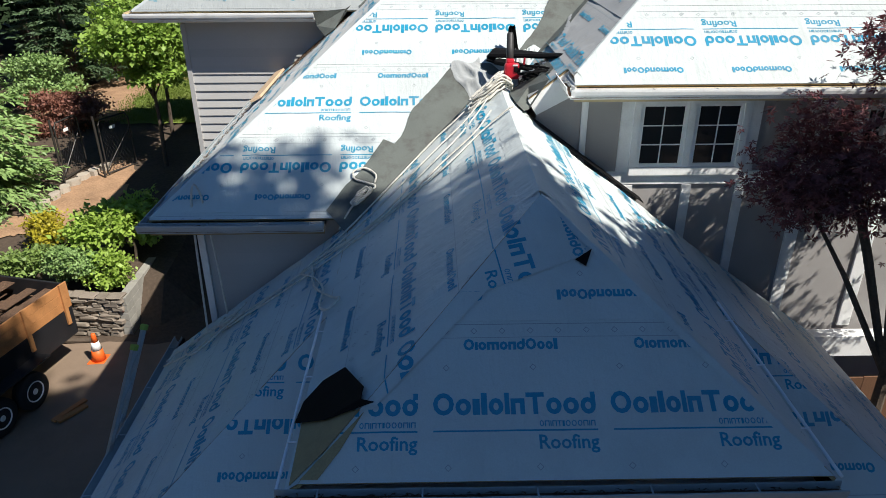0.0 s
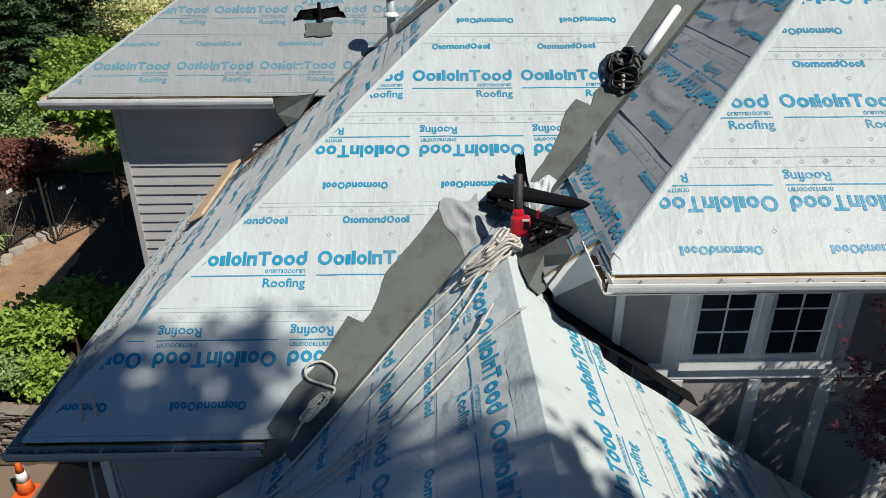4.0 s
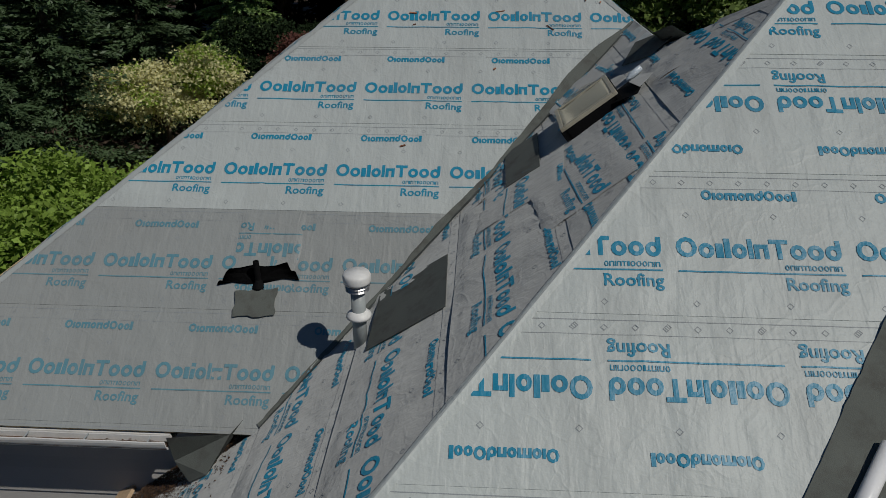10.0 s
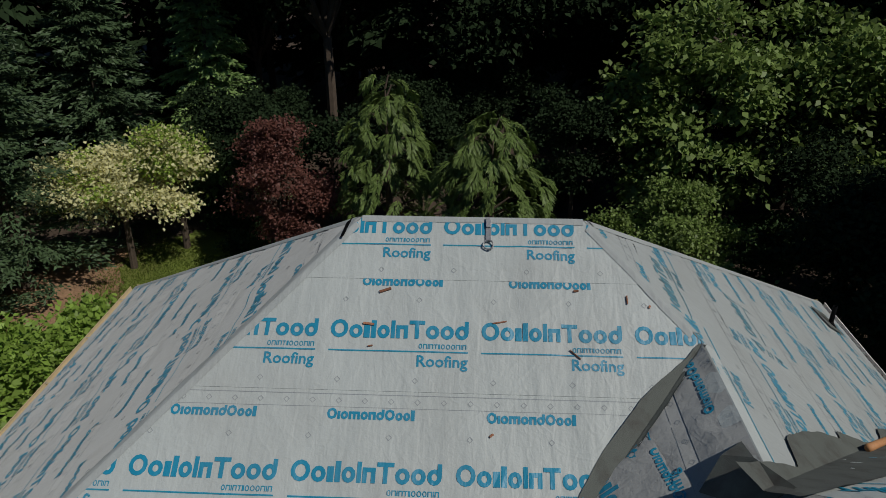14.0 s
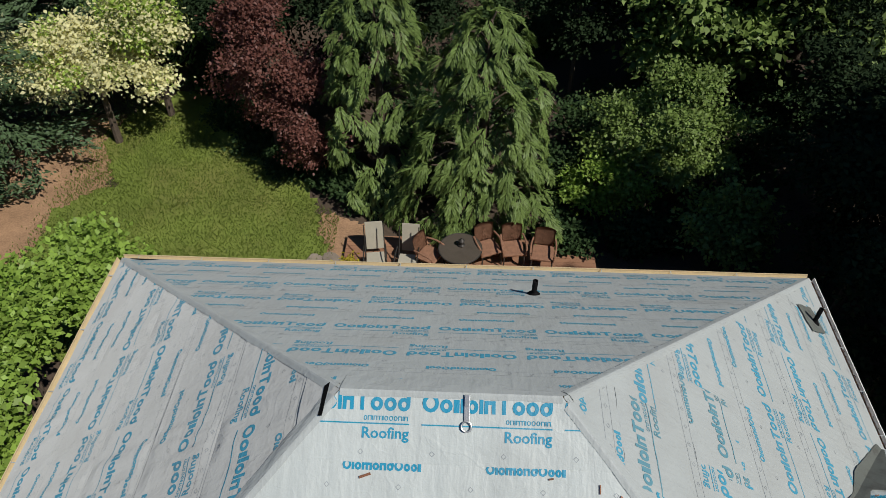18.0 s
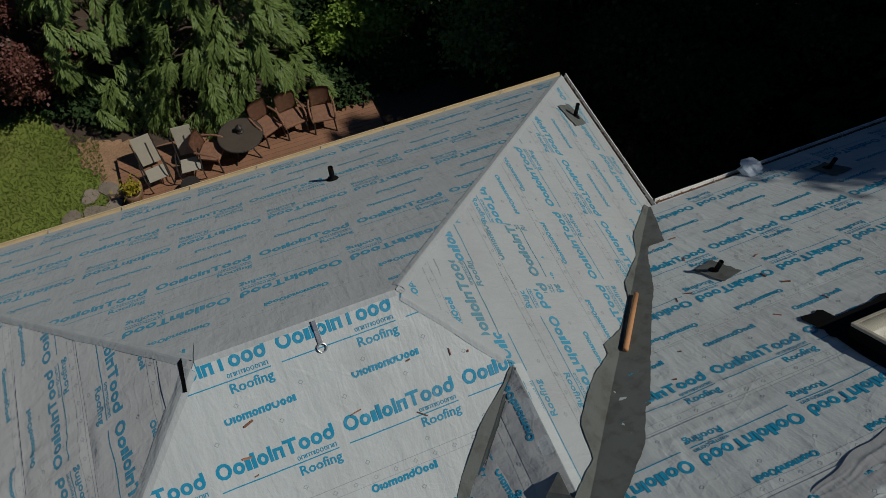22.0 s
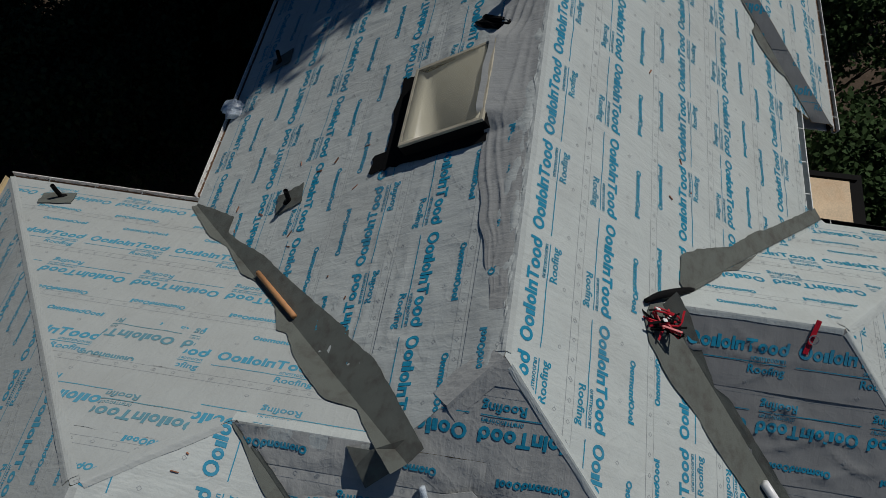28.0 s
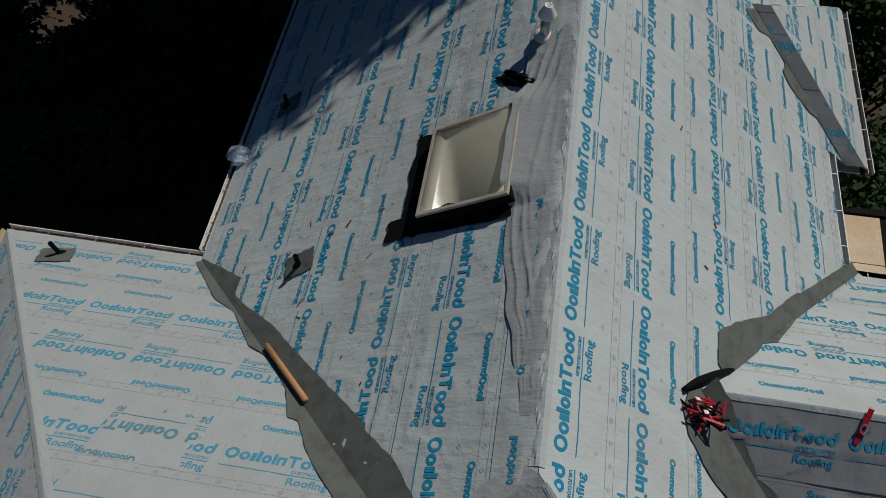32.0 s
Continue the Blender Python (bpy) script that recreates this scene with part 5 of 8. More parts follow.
# ---- roof fittings ----
def skylight(slope, x, y, w, h, rise, depth, dome, label, turn=0.0):
    s = thing("skylight", SL[slope].matrix(x, y, 0.0, turn), label, "skylight", "roof skylights")
    t = 0.045
    for a, b, c, d in ((-w / 2, w / 2, -h / 2, -h / 2 + t), (-w / 2, w / 2, h / 2 - t, h / 2), (-w / 2, -w / 2 + t, -h / 2 + t, h / 2 - t), (w / 2 - t, w / 2, -h / 2 + t, h / 2 - t)):
        part("frame_rail", box(b - a, d - c, 0.05, (a + b) / 2, (c + d) / 2, rise - 0.01, 0.006), M_SKY_FRAME, s, "weathered cream frame")
        part("curb", box(b - a + 0.02, d - c + 0.02, rise - 0.02, (a + b) / 2, (c + d) / 2, (rise - 0.03) / 2, 0.004), M_BLACK, s, "black wrapped curb")
    iw, ih = w / 2 - t, h / 2 - t
    bm = bmesh.new()
    n = 12

    def low(a, b):
        """A shallow pan: one side turned up towards the light, widest at its near end."""
        far, turned = 1 - a, 0.07 + 0.19 * (1 - b)
        d = depth * (1 - 0.8 * b)
        return rise + 0.01 - (d * far / turned if far < turned else d * (1 - (far - turned) / (1 - turned)) ** 1.2)

    grid = [[bm.verts.new((iw * (1 - 2 * i / n), -ih * (2 * j / n - 1), low(j / n, i / n))) for i in range(n + 1)] for j in range(n + 1)]
    for p, q in zip(grid, grid[1:]):
        for i in range(n):
            bm.faces.new((p[i], p[i + 1], q[i + 1], q[i]))
    rim = grid[0] + [r[-1] for r in grid[1:]] + grid[-1][-2::-1] + [r[0] for r in grid[-2:0:-1]]
    top = [bm.verts.new((q.co.x, q.co.y, rise)) for q in rim]
    for i in range(len(rim)):
        k = (i + 1) % len(rim)
        bm.faces.new((rim[i], rim[k], top[k], top[i]))
    bmesh.ops.recalc_face_normals(bm, faces=bm.faces)
    if sum(f.normal.z for f in bm.faces) < 0:
        bmesh.ops.reverse_faces(bm, faces=bm.faces)
    for f in bm.faces:
        f.smooth = abs(f.normal.z) > 0.3
    part("light_well", bm, M_SKY_DOME, s, "cream light well under the glazing")
    bm = bmesh.new()
    grid = [[bm.verts.new(((2 * i / n - 1) * iw, (2 * j / n - 1) * ih, rise + 0.018 + dome * (1 - abs(2 * i / n - 1) ** 2.6) ** 0.8 * (1 - abs(2 * j / n - 1) ** 2.6) ** 0.8)) for i in range(n + 1)] for j in range(n + 1)]
    for p, q in zip(grid, grid[1:]):
        for i in range(n):
            bm.faces.new((p[i], p[i + 1], q[i + 1], q[i]))
    pane = part("dome_pane", bm, M_ACRYLIC, s, "clouded acrylic dome", True)
    pane.visible_shadow = False
    return s


M_ACRYLIC = bpy.data.materials.new("clouded_acrylic")
M_ACRYLIC.use_nodes = True
nodes, links = M_ACRYLIC.node_tree.nodes, M_ACRYLIC.node_tree.links
haze = nodes.new("ShaderNodeBsdfTranslucent")
haze.inputs["Color"].default_value = (0.66, 0.64, 0.53, 1)
clear = nodes.new("ShaderNodeBsdfTransparent")
mix_a, mix_b = nodes.new("ShaderNodeMixShader"), nodes.new("ShaderNodeMixShader")
skin = nodes["Principled BSDF"]
skin.inputs["Base Color"].default_value = (0.6, 0.58, 0.49, 1)
skin.inputs["Roughness"].default_value = 0.22
grime = nodes.new("ShaderNodeTexNoise")
grime.inputs["Scale"].default_value = 7.0
grime.inputs["Detail"].default_value = 6.0
span = nodes.new("ShaderNodeMapRange")
span.inputs["To Min"].default_value, span.inputs["To Max"].default_value = 0.15, 0.6
links.new(grime.outputs["Fac"], span.inputs["Value"])
links.new(span.outputs[0], mix_a.inputs[0])
links.new(haze.outputs[0], mix_a.inputs[1])
links.new(skin.outputs[0], mix_a.inputs[2])
mix_b.inputs[0].default_value = 0.72
links.new(mix_a.outputs[0], mix_b.inputs[1])
links.new(clear.outputs[0], mix_b.inputs[2])
links.new(mix_b.outputs[0], nodes["Material Output"].inputs["Surface"])

skylight("main_west", 1.62, 15.76, 0.68, 0.64, 0.16, 0.12, 0.1, "cream framed square skylight with a bare curb on the shaded slope")
skylight("main_north", 6.75, 16.36, 1.32, 1.26, 0.21, 0.36, 0.12, "large cream framed skylight with black flashing on the rear slope")
patch("skylight_flashing", "main_north", 6.12, 16.62, 1.8, 0.34, 90, M_BLACK, 0.034, "black rubber flashing beside the large skylight", "flashing", 0.04)
patch("skylight_flashing", "main_north", 6.75, 17.08, 1.6, 0.3, 0, M_BLACK, 0.038, "black rubber flashing downslope of the large skylight", "flashing", 0.04)


def flue(slope, x, y, h, s=1.0):
    z = height(PL[slope], x, y)
    f = thing("flue_pipe", pose(x, y, z - 0.02), "white capped metal flue pipe with a storm collar", "vent pipe")
    turned = lambda prof, n=24: lathe([(r * s, q) for r, q in prof], n)
    part("pipe", turned([(0.075, -0.05), (0.075, h - 0.2 * s)]), M_GUTTER_GREY, f, smooth=True)
    part("storm_collar", turned([(0.078, h * 0.42), (0.135, h * 0.42 + 0.005), (0.13, h * 0.42 + 0.03), (0.08, h * 0.42 + 0.07)]), M_WHITE, f, smooth=True)
    part("louvre_band", turned([(0.09, h - 0.2 * s), (0.125, h - 0.19 * s), (0.1, h - 0.16 * s), (0.13, h - 0.15 * s), (0.1, h - 0.12 * s), (0.13, h - 0.11 * s)]), M_METAL, f)
    part("cap", turned([(0.14, h - 0.11 * s), (0.145, h - 0.09 * s), (0.145, h - 0.03 * s), (0.13, h), (0.0001, h + 0.012)], 28), M_WHITE, f, "white painted cap", True)
    return f


flue("main_west", -0.57, 14.05, 0.78, 0.86)


def vent(slope, x, y, h=0.3, r=0.035):
    v = thing("vent_pipe", pose(x, y, height(PL[slope], x, y) - 0.01), "short black plumbing vent pipe through the roof", "vent pipe", "plumbing vents")
    part("pipe", lathe([(r, -0.05), (r, h), (r * 0.8, h), (r * 0.8, h - 0.03)], 14), M_BLACK, v, smooth=False)
    part("boot", lathe([(r * 2.6, 0.0), (r * 2.2, 0.02), (r * 1.2, 0.07), (r * 1.05, 0.09)], 16), M_BLACK, v, smooth=True)
    return v


vent("north_block_south", -1.75, 14.88, 0.3, 0.03)
vent("north_block_north", 1.57, 22.33, 0.32, 0.04)
vent("north_block_east", 6.12, 22.70, 0.36, 0.035)
patch("membrane_patch", "north_block_east", 6.05, 22.72, 0.5, 0.46, 20, label="dark membrane patch round a vent near the eave")
vent("main_north", 5.93, 18.62, 0.3, 0.035)
patch("membrane_patch", "main_north", 5.96, 18.6, 0.36, 0.5, 12, label="grey membrane patch round a vent on the rear slope")
vent("main_north", 9.35, 19.9, 0.3, 0.035)
patch("membrane_patch", "main_north", 9.35, 19.85, 0.36, 0.5, 8, label="grey membrane patch in the shade of the eave")
def small_flue(slope, x, y):
    f = thing("flue_pipe", pose(x, y, height(PL[slope], x, y) - 0.02), "grey metal flue with a white conical cap and collar", "vent pipe")
    part("pipe", lathe([(0.062, -0.08), (0.062, 0.42)], 22), M_METAL, f, smooth=True)
    part("base_collar", lathe([(0.13, 0.06), (0.135, 0.085), (0.075, 0.11), (0.064, 0.13)], 24), M_WHITE, f, "white base collar", True)
    part("cap", lathe([(0.07, 0.39), (0.112, 0.4), (0.112, 0.42), (0.055, 0.53), (0.052, 0.56), (0.043, 0.56), (0.04, 0.5)], 26), M_WHITE, f, "white conical cap", True)


small_flue("main_north", 8.58, 15.79)


def draped_sheet():
    """The sheet pulled up over the skylight's upper rail and left slack along the ridge, with folds drawn from its corners."""
    sl = SL["main_north"]
    nx, ny = 170, 36
    drawn = ((6.12, 0.9, 4.2, 0.62, 0.035), (6.15, 0.72, 4.4, 0.3, 0.028), (6.3, 0.6, 5.2, 0.36, 0.012), (6.3, 0.5, 7.7, 0.3, 0.035), (6.5, 0.24, 8.0, 0.14, 0.022),
             (7.3, 0.85, 8.6, 0.5, 0.06), (7.35, 0.68, 8.75, 0.2, 0.05), (7.4, 0.45, 8.3, 0.1, 0.04), (7.42, 0.95, 8.2, 0.85, 0.05))
    verts = []
    for j in range(ny + 1):
        b = j / ny
        for i in range(nx + 1):
            x = 3.7 + 5.2 * i / nx
            y = 15.42 + b * (0.5 * min(1.0, 0.3 + (x - 3.7) / 2.6) + 0.05 * noise.noise(Vector((x * 2.4, 0, 2))))
            edge = min(1.0, max(0.0, (x - 6.05) / 0.2)) * min(1.0, max(0.0, (8.75 - x) / 0.5))
            up = 0.225 * max(0.0, (b - 0.1) / 0.88) ** 1.4 * edge
            if x > 7.45:
                up *= max(0.1, 1 - (x - 7.45) / 0.4)
            ends = min(1.0, (x - 3.7) / 0.6, (8.9 - x) / 0.3)
            slack = ends * min(1.0, b / 0.12) * min(1.0, (1 - b) / 0.12 if edge < 0.5 else 1.0)
            for xa, ba, xb, bb, h in drawn:
                s = (x - xa) / (xb - xa)
                if -0.08 < s < 1.0:
                    line = ba + (bb - ba) * s + 0.02 * noise.noise(Vector((x * 2.2, xa, bb * 9)))
                    fade = min(1.0, (s + 0.08) / 0.2, (1.0 - s) / 0.35)
                    up += slack * 0.5 * h * fade * max(0.0, 1 - abs(b - line) / (0.06 + 0.07 * max(0.0, s))) ** 1.5
            g = 1 - abs(noise.noise(Vector((x * 1.3 - b, b * 3.6 + x * 0.9, 9.0)))) * 3.0
            up += slack * 0.007 * max(0.0, g) ** 1.5
            verts.append(sl.at(*sl.uv(x, y), 0.02 + 0.008 * min(1.0, b * 5) * ends + up))
    k = nx + 1
    faces = [(j * k + i + 1, j * k + i, (j + 1) * k + i, (j + 1) * k + i + 1) for j in range(ny) for i in range(nx)]
    # the darker sheet colour stands for folds turned from the sun
    ob = mesh_ob("draped_sheet", verts, faces, M_SHEET_D)
    ob.data.polygons.foreach_set("use_smooth", [True] * len(faces))
    tagged(ob, "slack grey sheet draped over the skylight's upper rail", "underlayment")


draped_sheet()


def crumple(slope, x, y, w, h, high, material, label, seed, turn=0.0):
    """A loose bunch of sheet, folded on itself."""
    n = 22
    bm = bmesh.new()
    rows = []
    for j in range(n + 1):
        row = []
        for i in range(n + 1):
            a, c = i / n - 0.5, j / n - 0.5
            ridge = 1 - abs(noise.noise(Vector((a * 5 + seed, c * 2.2, seed)))) * 2.4
            swirl = noise.noise(Vector((a * 2 + 7, c * 2, seed)))
            fade = max(0.0, 1 - (a * a + c * c) * 3.6)
            row.append(bm.verts.new((w * a * (1 + 0.5 * swirl), h * c * (1 + 0.4 * noise.noise(Vector((a * 2, c * 2 + 5, seed)))), 0.012 + high * fade * max(0.0, ridge))))
        rows.append(row)
    for p, q in zip(rows, rows[1:]):
        for i in range(n):
            bm.faces.new((p[i], p[i + 1], q[i + 1], q[i]))
    ob = part("crumpled_sheet", bm, material, smooth=True)
    ob.matrix_world = SL[slope].matrix(x, y, 0.015, turn)
    return tagged(ob, label, "underlayment")


# black strip laid where the flue's shadow and a gap fall
crumple("main_north", 7.95, 15.98, 0.2, 0.75, 0.06, M_BLACK, "twisted black strip along the flue's shadow", 5, -35)



def flap(slope, x, y, outline, material, label, turn=0.0, lift=0.10, category="membrane flap", off=0.02):
    """A loose sheet, curled up towards its far end."""
    bm = bmesh.new()
    n = 10
    rows = []
    for i in range(n + 1):
        t = i / n
        x0 = outline[0][0] + (outline[1][0] - outline[0][0]) * t
        y0 = outline[0][1] + (outline[1][1] - outline[0][1]) * t
        w = outline[2] + (outline[3] - outline[2]) * t
        rows.append([bm.verts.new((x0 + w * (k / 5 - 0.5) * 2 * 0.5, y0 + 0.02 * math.sin(k * 2 + i), lift * t * t + 0.012 * math.sin(i * 1.3 + k * 1.7) + 0.014)) for k in range(6)])
    for a, b in zip(rows, rows[1:]):
        for k in range(5):
            bm.faces.new((a[k], a[k + 1], b[k + 1], b[k]))
    bmesh.ops.solidify(bm, geom=bm.faces[:], thickness=0.006)
    ob = part("membrane_flap", bm, material, smooth=True)
    ob.matrix_world = SL[slope].matrix(x, y, off, turn)
    return tagged(ob, label, category)


flap("north_block_south", -1.75, 14.92, ((0, -0.02), (0, 0.14), 0.86, 0.6), M_BLACK, "black rubber flap curled round a vent", 6, 0.06)
roll = part("membrane_roll", tube(smooth_run([SL["main_south"].at(*SL["main_south"].uv(x, y), o) for x, y, o in ((4.55, 13.88, 0.05), (4.7, 13.72, 0.07), (4.9, 13.44, 0.075), (5.06, 13.2, 0.06))], 4), [0.03, 0.032, 0.036, 0.04, 0.044, 0.046, 0.047, 0.048, 0.047, 0.044, 0.04, 0.035, 0.025], 12), M_BLACK, smooth=True)
tagged(roll, "black membrane end rolled back at the valley head", "roll")
cut_piece("membrane_flap", "main_south", [(4.62, 13.78), (4.98, 13.3), (4.6, 13.26), (4.3, 13.6), (4.42, 13.84)], M_MEMBRANE, "bare grey membrane between the two valleys", "roof membrane", 0.022, 0.004)
flap("main_south", 1.0, 10.1, ((0, 0), (0, 0.3), 0.14, 0.1), M_BLACK, "black membrane end standing up by the tools", 15, 0.3)


def ridge_anchor(x, y):
    a = thing("roof_anchor", SL["north_block_south"].matrix(x, y, 0.02), "steel roof anchor with a ring, screwed at the ridge", "roof anchor")
    part("strap", box(0.05, 0.22, 0.006, 0, 0.0, 0.004, 0.002), M_METAL, a)
    part("folded_strap", box(0.045, 0.1, 0.006, 0, 0.08, 0.016, 0.002, pose(0, 0, 0, 3, 0, 0)), M_METAL, a)
    ringpts = [(0.045 * math.cos(t), -0.15 + 0.045 * math.sin(t), 0.02) for t in np.linspace(0, 2 * math.pi, 17)]
    part("ring", tube(ringpts, 0.008, 6), M_METAL, a)


ridge_anchor(0.6, 18.72)


def plank(slope, a, b, width, thick, label, material=M_PLANK):
    """A board propped on its lower edge, so that it lies flatter than the slope."""
    sl = SL[slope]
    pa, pb = sl.at(*sl.uv(*a), 0.06 + thick / 2), sl.at(*sl.uv(*b), 0.06 + thick / 2)
    d = (pb - pa)
    x = d.normalized()
    up = (sl.n * 0.8 + Vector((0.05, -0.12, 0.25))).normalized()
    y = up.cross(x).normalized()
    m = Matrix((x, y, x.cross(y))).transposed().to_4x4()
    m.translation = (pa + pb) / 2
    ob = part("wood_plank", box(d.length, width, thick, bevel=0.004), material)
    ob.matrix_world = m
    return tagged(ob, label, "plank")


plank("main_west", (-3.1, 11.8), (-3.12, 14.35), 0.2, 0.045, "bare pine plank lying along the roof edge")


def roof_litter(slope, x0, x1, y0, y1, n, label, seed):
    """Loose brown needles and grit, thickest towards the middle of the strip."""
    rng = random.Random(seed)
    sl = SL[slope]
    verts, faces = [], []
    for _ in range(n):
        x = x0 + (x1 - x0) * (rng.random() + rng.random()) / 2
        y = y0 + (y1 - y0) * rng.random() ** 0.7
        u, v = sl.uv(x, y)
        t, l = rng.uniform(0, 6.28), rng.uniform(0.006, 0.03)
        du, dv = math.cos(t) * l, math.sin(t) * l
        k = len(verts)
        verts += [sl.at(u - du, v - dv, 0.03), sl.at(u + dv * 0.3, v - du * 0.3, 0.034), sl.at(u + du, v + dv, 0.032), sl.at(u - dv * 0.3, v + du * 0.3, 0.036)]
        faces.append((k, k + 1, k + 2, k + 3))
    ob = mesh_ob("roof_litter", verts, faces, M_DEBRIS)
    return tagged(ob, label, "litter", kind="stuff")


roof_litter("main_west", -3.5, -1.9, 12.6, 14.0, 2600, "brown fallen needles strewn on the roof", 3)
roof_litter("main_west", -3.6, -3.2, 8.6, 13.0, 700, "brown fallen needles along the west eave", 4)



def pipe_on(name, p0, p1, r, material, label, category, hollow=True):
    p0, p1 = Vector(p0), Vector(p1)
    bm = tube([p0, p0.lerp(p1, 0.5), p1], r, 16)
    ob = part(name, bm, material, smooth=True)
    return tagged(ob, label, category)


def on(slope, x, y, off):
    sl = SL[slope]
    return sl.at(*sl.uv(x, y), off)


M_TUBE_DARK = mat("dark_plastic", (0.05, 0.048, 0.046), 0.5, var=0.2, scale=6, fine=40, bump=0.1)
M_COPPER = mat("orange_cardboard", (0.55, 0.27, 0.12), 0.7, var=0.15, scale=6, fine=60, bump=0.1)
pipe_on("cardboard_tube", on("main_north", 4.76, 18.70, 0.06), on("main_north", 3.98, 17.88, 0.06), 0.036, M_COPPER, "orange cardboard core tube lying in the valley", "tube")
pipe_on("white_tube", on("main_south", 3.06, 12.20, 0.07), on("main_south", 2.54, 11.60, 0.07), 0.054, M_TUBE, "white plastic tube lying in the valley", "tube")


# ---- ropes and tools ----
def rope(points, r=0.014, label="cream braided rope lying down the roof", name="rope", material=None):
    ob = part(name, tube(smooth_run(points, 6), r, 6), material or M_ROPE, smooth=True)
    return tagged(ob, label, "rope", "safety ropes")


def over(x, y, off=0.03):
    z = height(PL["porch_west"], x, y) if x < 0.7 else height(PL["porch_east"], x, y)
    if y > 8.05:
        z = max(z, height(PL["main_south"], x, y))
    return Vector((x, y, z + (off + 0.028) * 1.25))


ROPES = (
    ((0.4, 9.06), (0.1, 8.95), (-0.17, 8.83), (-0.67, 8.34), (-1.13, 7.89), (-1.43, 7.68), (-1.83, 7.45), (-2.33, 7.38), (-2.69, 7.37), (-2.9, 7.48), (-3.2, 7.4), (-3.7, 7.6)),
    ((0.5, 8.75), (0.36, 8.58), (0.15, 8.3), (-0.06, 8.07), (-0.41, 7.78), (-0.76, 7.49), (-1.13, 7.39), (-1.71, 7.42), (-2.2, 7.44), (-2.86, 7.52)),
    ((0.5, 8.2), (0.3, 7.95), (-0.06, 7.77), (-0.4, 7.53), (-0.79, 7.37), (-1.05, 7.39), (-1.5, 7.5)),
    ((0.74, 7.95), (0.63, 7.92), (0.34, 7.84), (-0.01, 7.56), (-0.4, 7.4), (-0.83, 7.27), (-1.34, 7.24), (-1.77, 7.25), (-2.22, 7.3), (-2.6, 7.4)),
    ((0.45, 8.9), (0.2, 8.62), (-0.12, 8.42), (-0.5, 8.1), (-0.85, 7.8), (-1.2, 7.6), (-1.6, 7.5)),
)
for k, run in enumerate(ROPES):
    rope([over(x, y, 0.012 + 0.05 * math.exp(-i) + (0.012 if k % 2 and 2 < i < 5 else 0.0)) for i, (x, y) in enumerate(run)], 0.0115)
rope([over(x, y, 0.03) for x, y in ((-0.93, 8.4), (-0.92, 8.5), (-1.06, 8.58), (-1.2, 8.54), (-1.18, 8.45), (-1.02, 8.4), (-0.92, 8.36), (-1.02, 8.26), (-1.2, 8.12), (-1.36, 7.95))], 0.013, "cream rope loop on the valley membrane")
rope([over(-1.62, 7.4), over(-1.55, 6.95), over(-1.46, 6.62), over(-1.2, 6.1), over(-1.12, 5.98), over(-1.22, 5.9), over(-1.34, 6.1), over(-1.36, 6.5), over(-1.55, 7.0), over(-1.75, 7.35)], 0.013, "cream rope bight hanging down the slope")
KNOT = [(-2.93, 7.62), (-3.09, 7.73), (-3.2, 8.0), (-3.2, 8.2), (-3.08, 8.24), (-2.92, 8.03), (-2.87, 7.73), (-2.94, 7.6)]
rope([over(x, y, 0.03) for x, y in KNOT], 0.015, "cream rope loop lying near the low eave")
BIGHT = [(-2.54, 7.68), (-2.75, 7.5), (-2.94, 7.55), (-3.19, 7.61), (-3.34, 7.58), (-3.29, 7.38), (-3.13, 7.2), (-2.95, 7.22), (-2.74, 7.35), (-2.5, 7.4)]
rope([over(x, y, 0.045) for x, y in BIGHT], 0.015, "cream rope bight knotted near the low eave")
rope([over(x, y, 0.03) for x, y in ((-3.19, 7.6), (-3.43, 7.63), (-3.55, 7.7), (-3.66, 7.62))], 0.015, "cream rope tail reaching the low eave")


def coil(cx, cy, cz, radius, turns, label, r=0.014, seed=4, lie=None, long=1.0):
    """Loops of rope heaped on the roof; lie: the direction in plan in which the loops are drawn out."""
    g = random.Random(seed)
    pts = []
    ex = Vector(lie).normalized() if lie else Vector((1, 0))
    ey = Vector((-ex.y, ex.x))
    for i in range(turns * 9):
        t = i / 9 * 2 * math.pi
        k = i // 9
        rr = radius * (0.55 + 0.5 * math.sin(k * 1.7 + seed) ** 2) * g.uniform(0.9, 1.1)
        q = Vector((cx, cy)) + ex * (rr * math.cos(t) * long + radius * 0.4 * math.sin(k * 2.1)) + ey * (rr * math.sin(t) * 0.5 + radius * 0.25 * math.cos(k * 1.3))
        p = over(q.x, q.y, 0.02 + 0.016 * (k % 8) + g.uniform(0, 0.016))
        pts.append(p)
    return rope(pts, r, label, "rope_coil")


coil(0.56, 9.03, -1.98, 0.2, 15, "heaped cream rope knotted at the porch ridge", 0.0135, 4, (1, 0.25), 1.25)
coil(0.6, 9.08, -1.9, 0.15, 9, "upper loops of the cream rope heap", 0.0135, 7, (0.6, 1), 1.2)
coil(-1.1, 8.2, 0.0, 0.085, 5, "cream rope twisted into a knot on the valley", 0.011, 9, (0.75, 0.6), 1.7)
coil(-2.72, 7.45, -4.52, 0.10, 4, "small knot of cream rope on the low slope", 0.013, 12)


